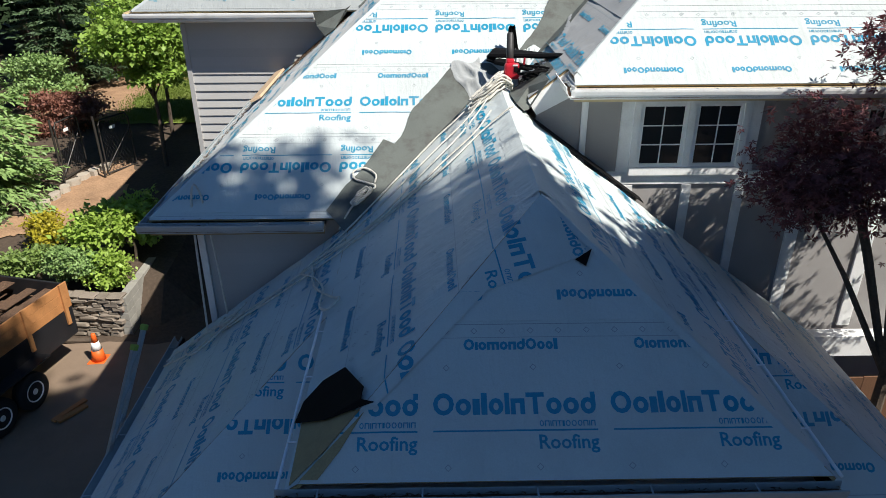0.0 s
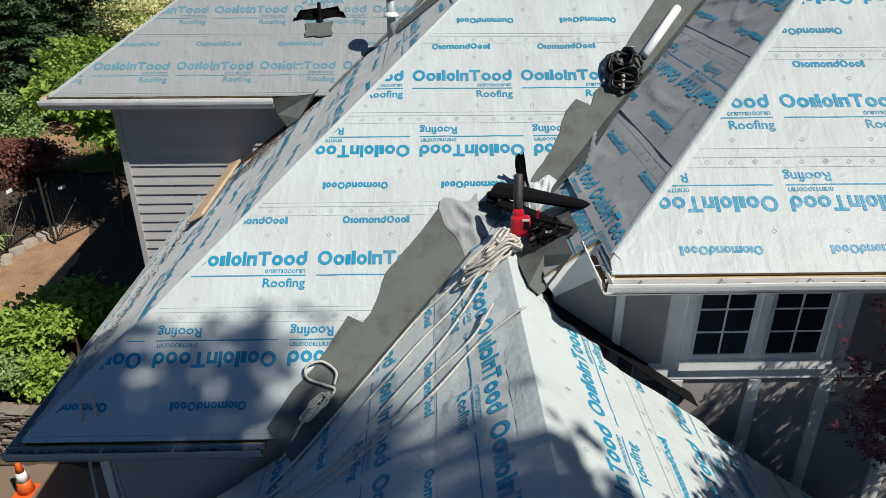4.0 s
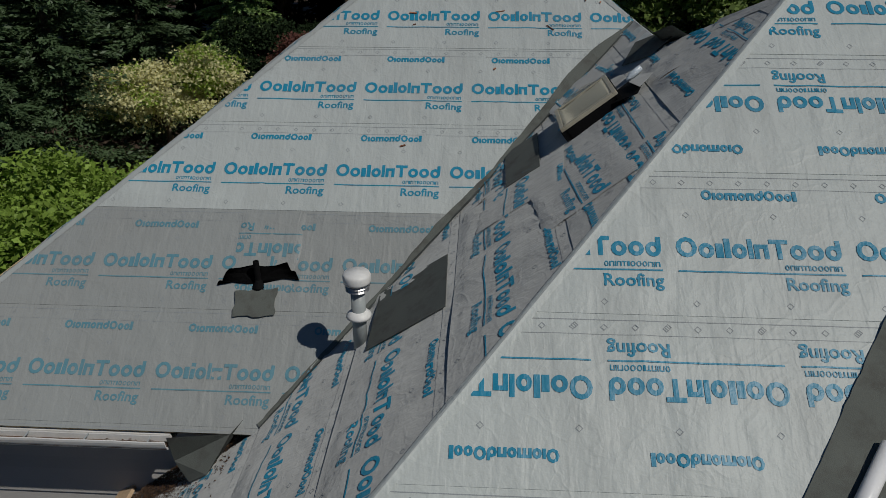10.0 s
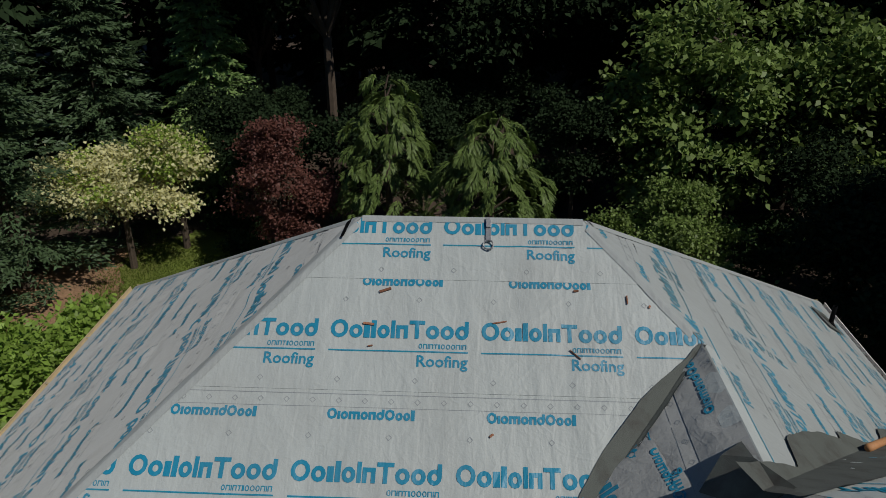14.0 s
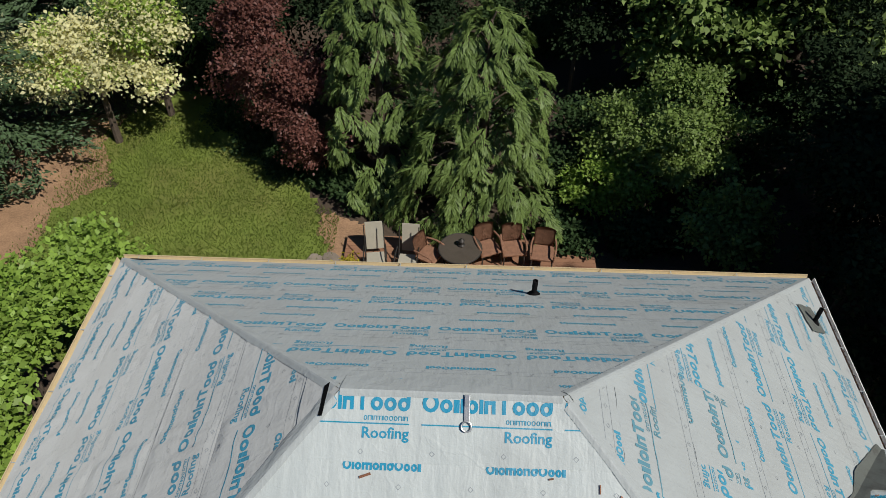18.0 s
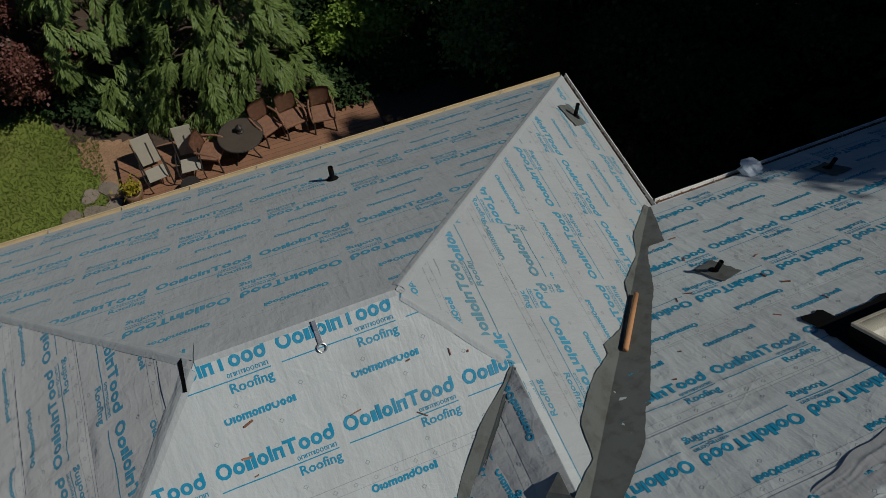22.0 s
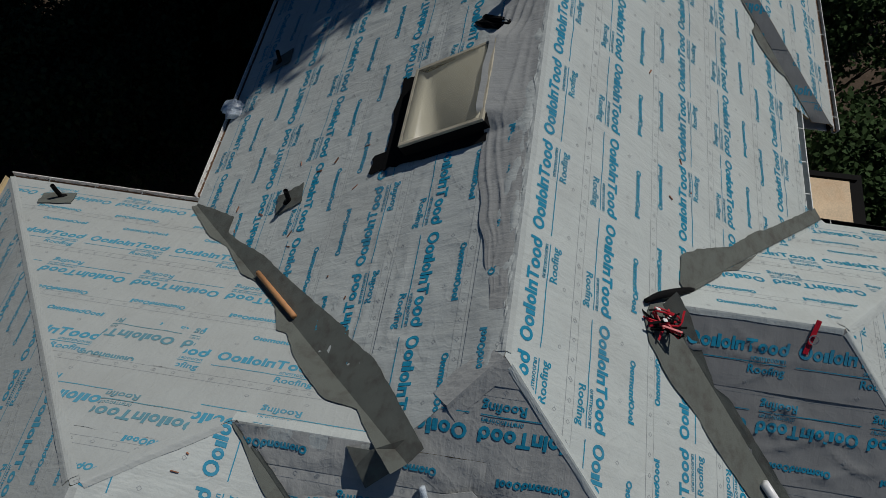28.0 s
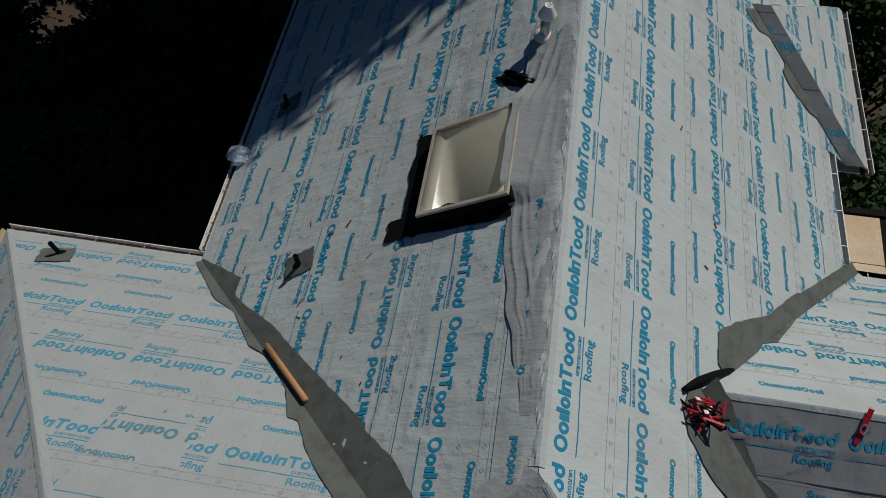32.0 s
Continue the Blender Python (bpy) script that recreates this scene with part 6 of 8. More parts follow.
def tool_pile():
    base = Vector((0.86, 9.3, -1.98))
    t = thing("leaf_blower", Matrix.Translation(base), "red leaf blower with a dark tube lying in the tool pile", "leaf blower")
    part("blower_tube", tube([(-0.03, 0.06, 0.2), (-0.025, 0.14, 0.36), (-0.02, 0.22, 0.52), (-0.02, 0.23, 0.54)], [0.05, 0.046, 0.043, 0.036], 16), M_TUBE_DARK, t, "dark grey tube", True)
    part("body", merge(box(0.19, 0.12, 0.2, -0.01, -0.02, 0.1, 0.03), box(0.11, 0.1, 0.12, -0.03, 0.03, 0.19, 0.03)), M_RED, t, "red plastic housing")
    part("grip_slot", box(0.05, 0.02, 0.07, 0.04, -0.082, 0.13, 0.008), M_BLACK, t)
    part("label_plate", box(0.07, 0.006, 0.02, 0.03, -0.084, 0.185, 0.002), M_WHITE, t)
    part("handle", box(0.025, 0.03, 0.1, 0.13, 0.0, 0.24, 0.01, pose(0, 0, 0, 10, 4, 0)), M_RED, t)
    part("trigger", box(0.02, 0.03, 0.06, 0.09, -0.06, 0.12, 0.006), M_BLACK, t)
    part("nose", box(0.05, 0.05, 0.09, -0.02, -0.02, 0.04, 0.01), M_METAL, t)
    r = thing("membrane_roll", Matrix.Identity(4), "roll of black membrane lying across the porch ridge", "roll")
    a, c = Vector((0.62, 10.0, -1.80)), Vector((1.62, 9.32, -1.70))
    def slab(p, q, width, thick, twist):
        """A roll pressed flat, with a soft bend and blunt folded edges."""
        d = (q - p).normalized()
        s = d.cross(Vector((0, 0, 1))).normalized()
        u = s.cross(d)
        bm = bmesh.new()
        rings = []
        for i in range(13):
            f = i / 12
            c0 = p.lerp(q, f) + Vector((0, 0, 0.012 * math.sin(f * 5) - 0.02 * math.sin(math.pi * f)))
            tw = twist * (f - 0.5)
            e, g2 = s * math.cos(tw) + u * math.sin(tw), u * math.cos(tw) - s * math.sin(tw)
            w2 = width / 2 * (1 + 0.07 * math.sin(f * 9))
            rings.append([bm.verts.new(c0 + e * (w2 * a1) + g2 * (thick * b1)) for a1, b1 in ((-1, 0), (-0.86, 0.45), (-0.1, 0.62), (0.84, 0.4), (1, 0), (0.85, -0.4), (-0.85, -0.4))])
        for r0, r1 in zip(rings, rings[1:]):
            for k in range(7):
                bm.faces.new((r0[k], r0[(k + 1) % 7], r1[(k + 1) % 7], r1[k]))
        bm.faces.new(rings[0][::-1])
        bm.faces.new(rings[-1])
        return bm

    part("folded_roll", slab(a + Vector((0.03, -0.02, 0.02)), c + Vector((0.02, 0, 0.01)), 0.24, 0.07, 0.5), M_BLACK, r)
    part("inner_roll", slab(a + Vector((0.08, -0.2, -0.06)), c + Vector((-0.25, -0.16, -0.16)), 0.15, 0.06, 0.3), M_BLACK, r)
    part("core", tube([c + Vector((-0.26, -0.155, -0.16)), c + Vector((-0.215, -0.185, -0.165))], 0.032, 12), M_WHITE, r, "pale cardboard core")
    part("hanging_end", slab(a + Vector((0.02, -0.02, 0.0)), a + Vector((0.0, -0.16, -0.06)), 0.13, 0.03, 0.6), M_BLACK, r)
    h = thing("harness", Matrix.Translation((1.15, 9.15, -2.0)), "tangle of black harness webbing and buckles", "harness")
    g = random.Random(8)
    for i in range(9):
        pts = [Vector((g.uniform(-0.25, 0.25), g.uniform(-0.2, 0.2), g.uniform(0.03, 0.22))) for _ in range(5)]
        part("strap", tube(smooth_run(pts, 4), 0.016, 5), M_BLACK, h)
    for i in range(4):
        part("buckle", box(0.05, 0.035, 0.012, g.uniform(-0.2, 0.2), g.uniform(-0.2, 0.1), g.uniform(0.15, 0.24), 0.004, pose(0, 0, 0, g.uniform(-40, 40), g.uniform(-40, 40), 0)), M_METAL, h)


tool_pile()
crumple("main_south", 0.42, 9.78, 0.45, 0.7, 0.09, M_SHEET_D, "loose grey sheet rumpled beside the tool pile", 21, 25)
crumple("main_south", 1.16, 10.05, 0.3, 0.5, 0.10, M_SHEET, "torn white sheet end standing behind the black roll", 23, -8)
crumple("main_south", 0.98, 10.1, 0.12, 0.5, 0.08, M_METAL, "silvery backing strip curled beside the black roll", 25, 6)


def gear_bag(x, y, slope="main_south"):
    g = thing("tool_belt", SL[slope].matrix(x, y, 0.02, 20), "black leather tool belt with open pouches", "tool belt")
    for i, (px, py, s, tip) in enumerate(((-0.1, -0.12, 1.05, 22), (0.09, 0.12, 0.85, -16), (-0.16, 0.06, 0.7, 30))):
        b = lathe([(0.1 * s, 0.0), (0.15 * s, 0.03), (0.16 * s, 0.1), (0.15 * s, 0.17 * s), (0.14 * s, 0.175 * s), (0.13 * s, 0.06), (0.02, 0.035)], 20)
        for v in b.verts:
            q = 0.3 * noise.noise(v.co * 9 + Vector((i * 5, 0, 0)))
            v.co = Vector((v.co.x * (1.05 + q), v.co.y * (0.8 + q), v.co.z * (1 + q)))
        bmesh.ops.transform(b, matrix=pose(px, py, 0, tip, -12, i * 40), verts=b.verts)
        part("pouch", b, M_LEATHER, g, smooth=True)
    for r, z, k in ((0.24, 0.05, 0), (0.2, 0.09, 1), (0.16, 0.16, 2)):
        pts = [(r * math.cos(t) * (1 + 0.2 * math.sin(2 * t + k)) - 0.02, 1.2 * r * math.sin(t), z + 0.03 * math.sin(3 * t + k)) for t in np.linspace(0.4 * k, 5.4 + 0.3 * k, 18)]
        part("belt_strap", tube(pts, 0.02 if k < 2 else 0.012, 6), M_LEATHER, g, smooth=True)
    part("buckle", tube([(0.18 + 0.035 * math.cos(t), 0.18 + 0.035 * math.sin(t), 0.15) for t in np.linspace(0, 2 * math.pi, 13)], 0.006, 5), M_METAL, g)
    part("hammer_handle", tube([(-0.2, -0.3, 0.05), (-0.14, -0.2, 0.1), (-0.1, -0.1, 0.14)], 0.022, 8), M_SKY_FRAME, g, "pale wooden hammer handle", True)


M_LEATHER = mat("black_leather", (0.012, 0.011, 0.011), 0.45, var=0.4, scale=12, fine=70, bump=0.5, spec=0.5)
gear_bag(2.28, 11.42)


def cable_bunch():
    g = random.Random(31)
    c = thing("red_cable", Matrix.Translation((4.36, 13.70, 0.82)) @ Matrix.Scale(1.05, 4), "tangle of red and black cable at the valley head", "cable")
    for i in range(7):
        pts = [Vector((g.uniform(-0.16, 0.16), g.uniform(-0.30, 0.22), g.uniform(0.0, 0.12))) for _ in range(6)]
        part("loop", tube(smooth_run(pts, 5), 0.012, 5), M_RED if i % 2 else M_BLACK, c)
    for i in range(9):
        part("webbing", box(0.026, g.uniform(0.14, 0.28), 0.01, 0, 0, 0, 0.004, pose(g.uniform(-0.12, 0.12), g.uniform(-0.22, 0.16), g.uniform(0.06, 0.2), g.uniform(-60, 60), g.uniform(-40, 40), g.uniform(0, 180))), M_RED if i % 2 else M_BLACK, c)
    for i in range(3):
        part("tag", box(0.04, 0.06, 0.008, 0, 0, 0, 0.002, pose(g.uniform(-0.1, 0.1), g.uniform(-0.15, 0.1), g.uniform(0.14, 0.22), 30, g.uniform(-30, 30), 20)), M_WHITE, c, "small white tag")
    s = thing("red_strap", SL["wing_west"].matrix(4.62, 11.88, 0.02, 0), "red anchor strap with a steel ring over the wing's ridge", "strap")
    part("web", box(0.06, 0.42, 0.008, 0, -0.08, 0.01, 0.003, pose(0, 0, 0, 0, 0, -12)), M_RED, s)
    part("ring", tube([(0.05 * math.cos(t), -0.1 + 0.05 * math.sin(t), 0.03) for t in np.linspace(0, 2 * math.pi, 15)], 0.008, 6), M_METAL, s)


cable_bunch()
M_FOIL = mat("plastic_bag", (0.6, 0.68, 0.75), 0.2, var=0.2, scale=10, fine=50, bump=0.8, spec=0.7)


def bag():
    bm = bmesh.new()
    bmesh.ops.create_icosphere(bm, subdivisions=3, radius=0.2)
    for v in bm.verts:
        v.co *= 1 + 0.35 * noise.noise(v.co * 9) + 0.15 * noise.noise(v.co * 25)
        v.co.z *= 0.6
    ob = part("plastic_bag", bm, M_FOIL)
    ob.matrix_world = Matrix.Translation((8.5, 20.6, -1.5))
    tagged(ob, "crumpled clear plastic bag on the eave", "bag")
    bm = lathe([(0.03, 0), (0.035, 0.02), (0.035, 0.13), (0.014, 0.17), (0.014, 0.19)], 12)
    bt = part("water_bottle", bm, M_FOIL, smooth=True)
    bt.matrix_world = SL["main_west"].matrix(2.12, 15.98, 0.05) @ pose(0, 0, 0, 90, 0, 20)
    tagged(bt, "clear plastic water bottle lying beside the skylight", "bottle")


bag()


# scraps of bark, wood and shingle left on the sheets
def scraps():
    g = random.Random(77)
    spots = [("north_block_south", -0.6, 2.0, 15.8, 18.4, 16), ("main_north", 3.6, 6.9, 17.2, 19.6, 20), ("main_south", 4.5, 9.0, 11, 14.5, 6), ("main_west", -3.3, -1.7, 13.2, 14.0, 0)]
    holder = thing("scraps", Matrix.Identity(4), "bits of bark and split shingle scattered on the sheets", "debris", kind="stuff")
    bms = []
    for slope, x0, x1, y0, y1, n in spots:
        for i in range(n):
            m = SL[slope].matrix(g.uniform(x0, x1), g.uniform(y0, y1), 0.02, g.uniform(0, 360))
            bms.append(box(g.uniform(0.02, 0.12), g.uniform(0.008, 0.022), 0.01, bevel=0.0, m=m))
    part("scrap", merge(*bms), mat("split_shingle", (0.27, 0.12, 0.07), 0.9, var=0.5, scale=8, fine=90, bump=0.4, per_island=0.5), holder)
    verts, faces = [], []
    sl = SL["main_west"]
    for i in range(2600):
        t = abs(g.gauss(0, 0.45))
        x, y = -3.25 + g.uniform(0, 1.55), 14.03 - min(t, 1.4) * g.uniform(0.3, 1)
        u, v = sl.uv(x, y)
        a, l = g.uniform(0, 6.28), g.uniform(0.008, 0.03)
        n = len(verts)
        verts += [sl.at(u, v, 0.017), sl.at(u + l * math.cos(a), v + l * math.sin(a), 0.03), sl.at(u + l * math.cos(a + 1), v + l * math.sin(a + 1), 0.018)]
        faces.append((n, n + 1, n + 2))
    ob = mesh_ob("needle_litter", verts, faces, M_DEBRIS)
    tagged(ob, "brown needles washed against the wall", "debris", kind="stuff")


scraps()

# ---- ground ----
def ground_height(x, y):
    back = min(1.0, max(0.0, (y - 15.0) / 9.0))
    z = -9.0 + 1.75 * back
    if x < -6.4 and y > 14.55:
        z = max(z, -8.1 + 0.85 * back)
    r = math.hypot(x, y - 14)
    return z + 0.05 * noise.noise(Vector((x, y, 0)) * 0.5) + max(0, (r - 60)) * 0.02


def axis(lo, hi, step, far):
    a = list(np.arange(lo, hi + 1e-6, step))
    d, out, o2 = step, [], []
    x = hi
    while x < far:
        d *= 1.6
        x += d
        out.append(x)
    x, d = lo, step
    while x > -far:
        d *= 1.6
        x -= d
        o2.append(x)
    return o2[::-1] + a + out


gx, gy = axis(-30, 30, 0.75, 900), axis(-14, 56, 0.75, 900)
gv = [(x, y, ground_height(x, y)) for y in gy for x in gx]
gf = [(j * len(gx) + i, j * len(gx) + i + 1, (j + 1) * len(gx) + i + 1, (j + 1) * len(gx) + i) for j in range(len(gy) - 1) for i in range(len(gx) - 1)]
ground = mesh_ob("ground", gv, gf, M_SOIL)
tagged(ground, "dark brown forest soil with needle litter", "ground", kind="structure")


def ground_patch(name, outline, material, lift, label, kind="structure", step=0.16):
    """A patch of another ground cover that follows the soil."""
    x0, x1 = min(p[0] for p in outline), max(p[0] for p in outline)
    y0, y1 = min(p[1] for p in outline), max(p[1] for p in outline)

    def inside(x, y):
        c = False
        for (ax, ay), (bx, by) in zip(outline, outline[1:] + outline[:1]):
            if (ay > y) != (by > y) and x < (bx - ax) * (y - ay) / (by - ay) + ax:
                c = not c
        return c

    verts, faces, ids = [], [], {}
    for i in range(int((x1 - x0) / step) + 1):
        for j in range(int((y1 - y0) / step) + 1):
            x, y = x0 + i * step, y0 + j * step
            if inside(x + step / 2, y + step / 2):
                f = []
                for a, b in ((0, 0), (1, 0), (1, 1), (0, 1)):
                    key = (i + a, j + b)
                    if key not in ids:
                        px, py = x0 + key[0] * step, y0 + key[1] * step
                        px += 0.3 * noise.noise(Vector((px * 0.7, py * 0.7, 3))) + 0.16 * noise.noise(Vector((px * 3, py * 3, 3)))
                        py += 0.3 * noise.noise(Vector((px * 0.7, py * 0.7, 7))) + 0.16 * noise.noise(Vector((px * 3, py * 3, 7)))
                        ids[key] = len(verts)
                        verts.append((px, py, ground_height(px, py) + lift))
                    f.append(ids[key])
                faces.append(f)
    ob = mesh_ob(name, verts, faces, material)
    return tagged(ob, label, name.split("_")[0], kind=kind)


M_LAWN = mat("lawn", (0.15, 0.195, 0.034), 0.9, var=0.35, scale=0.9, fine=30, bump=0.6, dirt=(0.2, 0.14, 0.06), dirt_scale=0.22, dirt_amount=0.6)
M_MULCH = mat("mulch", (0.33, 0.2, 0.115), 0.95, var=0.35, scale=2, fine=18, bump=0.9)
ground_patch("driveway", [(-13, 2), (-3.5, 2), (-3.5, 13.9), (-13, 13.9)], M_CONCRETE, 0.03, "dusty brown driveway beside the house")
ground_patch("mulch_bed", [(-16, 26), (-10.5, 26), (-11, 32), (-12, 36.5), (-15, 36)], M_MULCH, 0.03, "dry reddish bark mulch along the lawn")
ground_patch("mulch_bed", [(-4.6, 29.0), (-2.3, 29.0), (-2.5, 30.8), (-3.9, 31.6)], M_MULCH, 0.04, "bare brown soil between lawn and deck")
ground_patch("lawn", [(-11.6, 25.5), (-3.6, 25.5), (-3.4, 29.4), (-4.0, 31.2), (-4.8, 33.2), (-7.4, 35.4), (-9.4, 38.2), (-10.6, 38.2), (-12.5, 35.6), (-11.9, 34), (-10.9, 32.5), (-12.5, 31.3), (-12.2, 28.5)], M_LAWN, 0.06, "mown green lawn with dry patches")
ground_patch("path", [(-12.4, 17.0), (-9.6, 17.6), (-9.3, 19.4), (-9.7, 21.8), (-10.5, 22.2), (-11.3, 19.4)], M_MULCH, 0.04, "pale dusty garden path")


# ---- a lower roof east of the wing, stripped to its sheathing ----
def low_roof():
    z = -4.5
    t = thing("low_roof", Matrix.Identity(4), "low roof stripped to bare plywood with black edging", "roof", kind="structure")
    m = pose(9.9, 9.3, z, -6, 3, -4)
    for i, (cx, cy, w, h) in enumerate(((-0.75, 0.55, 1.46, 1.0), (-0.75, -0.48, 1.46, 1.0), (0.6, 0.55, 1.2, 1.0), (0.6, -0.48, 1.2, 1.0))):
        ob = part("plywood_sheet", box(w, h, 0.02, cx, cy, 0.012 + 0.002 * (i % 2), 0.003), M_PLY, t)
        ob.matrix_world = m
    ob = part("black_edging", merge(box(2.9, 0.12, 0.05, -0.1, 1.14, 0.03, 0.005), box(0.12, 2.3, 0.05, 1.3, 0.02, 0.03, 0.005)), M_BLACK, t)
    ob.matrix_world = m
    ob = part("frame", box(3.1, 2.5, 0.16, -0.1, 0, -0.09, 0.01), M_BLACK, t)
    ob.matrix_world = m
    part("post", box(0.2, 0.2, 4.4, 10.9, 8.7, -6.85, 0.01), M_BARK, t)
    part("post", box(0.2, 0.2, 4.4, 9.0, 8.7, -6.85, 0.01), M_BARK, t)
    ob = part("torn_membrane", box(0.5, 0.3, 0.03, 0.9, 0.5, 0.05, 0.01, pose(0, 0, 0, 0, 0, 30)), M_BLACK, t, "torn black membrane scrap")
    ob.matrix_world = m


M_PLY = mat("plywood", (0.74, 0.58, 0.4), 0.75, var=0.2, scale=3, fine=30, bump=0.2, per_object=0.08, dirt=(0.4, 0.22, 0.1), dirt_scale=1.5, dirt_amount=0.5)
low_roof()


# ---- leaves ----
def leaf_mat(name, color, var=0.45, rough=0.5, through=0.3):
    m = bpy.data.materials.new(name)
    m.use_nodes = True
    nt = m.node_tree
    bs = nt.nodes["Principled BSDF"]
    bs.inputs["Roughness"].default_value = rough
    bs.inputs["Specular IOR Level"].default_value = 0.35 if rough < 0.7 else 0.08
    g = nt.nodes.new("ShaderNodeNewGeometry")
    n = nt.nodes.new("ShaderNodeTexNoise")
    n.inputs["Scale"].default_value = 0.9
    nt.links.new(g.outputs["Position"], n.inputs["Vector"])
    add = nt.nodes.new("ShaderNodeMath")
    nt.links.new(g.outputs["Random Per Island"], add.inputs[0])
    nt.links.new(n.outputs["Fac"], add.inputs[1])
    r = nt.nodes.new("ShaderNodeMapRange")
    r.inputs["From Max"].default_value = 2.0
    r.inputs["To Min"].default_value, r.inputs["To Max"].default_value = 1 - var, 1 + var
    nt.links.new(add.outputs[0], r.inputs["Value"])
    sc = nt.nodes.new("ShaderNodeVectorMath")
    sc.operation = "SCALE"
    sc.inputs[0].default_value = color
    nt.links.new(r.outputs[0], sc.inputs["Scale"])
    nt.links.new(sc.outputs[0], bs.inputs["Base Color"])
    tr = nt.nodes.new("ShaderNodeBsdfTranslucent")
    nt.links.new(sc.outputs[0], tr.inputs["Color"])
    mx = nt.nodes.new("ShaderNodeMixShader")
    mx.inputs[0].default_value = through
    nt.links.new(bs.outputs[0], mx.inputs[1])
    nt.links.new(tr.outputs[0], mx.inputs[2])
    nt.links.new(mx.outputs[0], nt.nodes["Material Output"].inputs["Surface"])
    return m


L_GREEN = leaf_mat("leaf_green", (0.2, 0.285, 0.075), var=0.6)
L_BRIGHT = leaf_mat("leaf_bright", (0.32, 0.45, 0.08))
L_VINE = leaf_mat("vine_maple_green", (0.25, 0.375, 0.065), var=0.6)
# the wood's deep shade is put into this near-black green
L_DARK = leaf_mat("leaf_wood_shade", (0.024, 0.042, 0.018), rough=0.8, through=0.12)
L_CONIFER = leaf_mat("needle_green", (0.082, 0.132, 0.06), through=0.1)
# leaf green darkened by the shade these plants stand in
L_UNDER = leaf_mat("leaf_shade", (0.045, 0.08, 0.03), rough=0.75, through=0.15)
L_CYPRESS = leaf_mat("cypress_green", (0.165, 0.24, 0.065), through=0.2)
L_PURPLE = leaf_mat("leaf_purple", (0.185, 0.078, 0.06))
L_RED = leaf_mat("leaf_maroon", (0.16, 0.055, 0.06), var=0.6)
L_CREAM = leaf_mat("leaf_cream", (0.74, 0.71, 0.38), var=0.35)
L_RUST = leaf_mat("leaf_rust", (0.26, 0.115, 0.08), var=0.4)
L_YELLOW = leaf_mat("leaf_yellow", (0.42, 0.36, 0.03))
L_JUNIPER = leaf_mat("juniper_green", (0.24, 0.36, 0.12), through=0.15)


def quads(centres, tips, widths, normals, name, material, parent=None):
    """One mesh of leaf blades: from centre to tip, a rhomb with a slight fold."""
    c, t = np.asarray(centres), np.asarray(tips)
    d = t - c
    s = np.cross(d, normals)
    s /= np.linalg.norm(s, axis=1, keepdims=True) + 1e-9
    nn = np.cross(s, d)
    nn /= np.linalg.norm(nn, axis=1, keepdims=True) + 1e-9
    w = np.asarray(widths)[:, None]
    v = np.stack([c, c + d * 0.45 + s * w + nn * w * 0.35, t, c + d * 0.45 - s * w + nn * w * 0.35], 1).reshape(-1, 3)
    k = len(c)
    me = bpy.data.meshes.new(name)
    me.vertices.add(4 * k)
    me.vertices.foreach_set("co", v.astype(np.float32).ravel())
    me.loops.add(4 * k)
    me.loops.foreach_set("vertex_index", np.arange(4 * k, dtype=np.int32))
    me.polygons.add(k)
    me.polygons.foreach_set("loop_start", np.arange(0, 4 * k, 4, dtype=np.int32))
    me.update(calc_edges=True)
    me.materials.append(material)
    ob = new(name, me)
    ob.parent = parent
    return ob


def unit(a):
    return a / (np.linalg.norm(a, axis=1, keepdims=True) + 1e-9)


def crown_points(rs, radii, clumps, per, spread, hollow=0.55, lobes=9):
    """Leaf places in clumps: over a few uneven lobes, or all through the crown when it is not hollow."""
    radii = np.asarray(radii)
    d = unit(rs.normal(size=(clumps, 3)))
    if hollow < 0.2:
        cc = d * (hollow + (1 - hollow) * rs.random(clumps) ** 0.6)[:, None] * radii
    else:
        ld = unit(rs.normal(size=(lobes, 3)) + np.array([0, 0, 0.1]))
        few = (9 / lobes) ** 0.5
        centre = ld * rs.uniform(0.42, 0.78 + 0.15 * (1 - few), (lobes, 1)) * radii
        size = rs.uniform(0.26, 0.46, (lobes, 1)) * few * radii * np.array([1.1, 1.1, 0.75])
        pick = rs.randint(0, lobes, clumps)
        d = unit(d + np.array([0, 0, 0.25]))
        cc = centre[pick] + d * size[pick] * rs.uniform(0.55, 1.08, (clumps, 1))
        d = unit(cc / radii + d)
    pts = np.repeat(cc, per, 0) + rs.normal(size=(clumps * per, 3)) * spread * np.array([1, 1, 0.38])
    return cc, pts, np.repeat(d, per, 0)


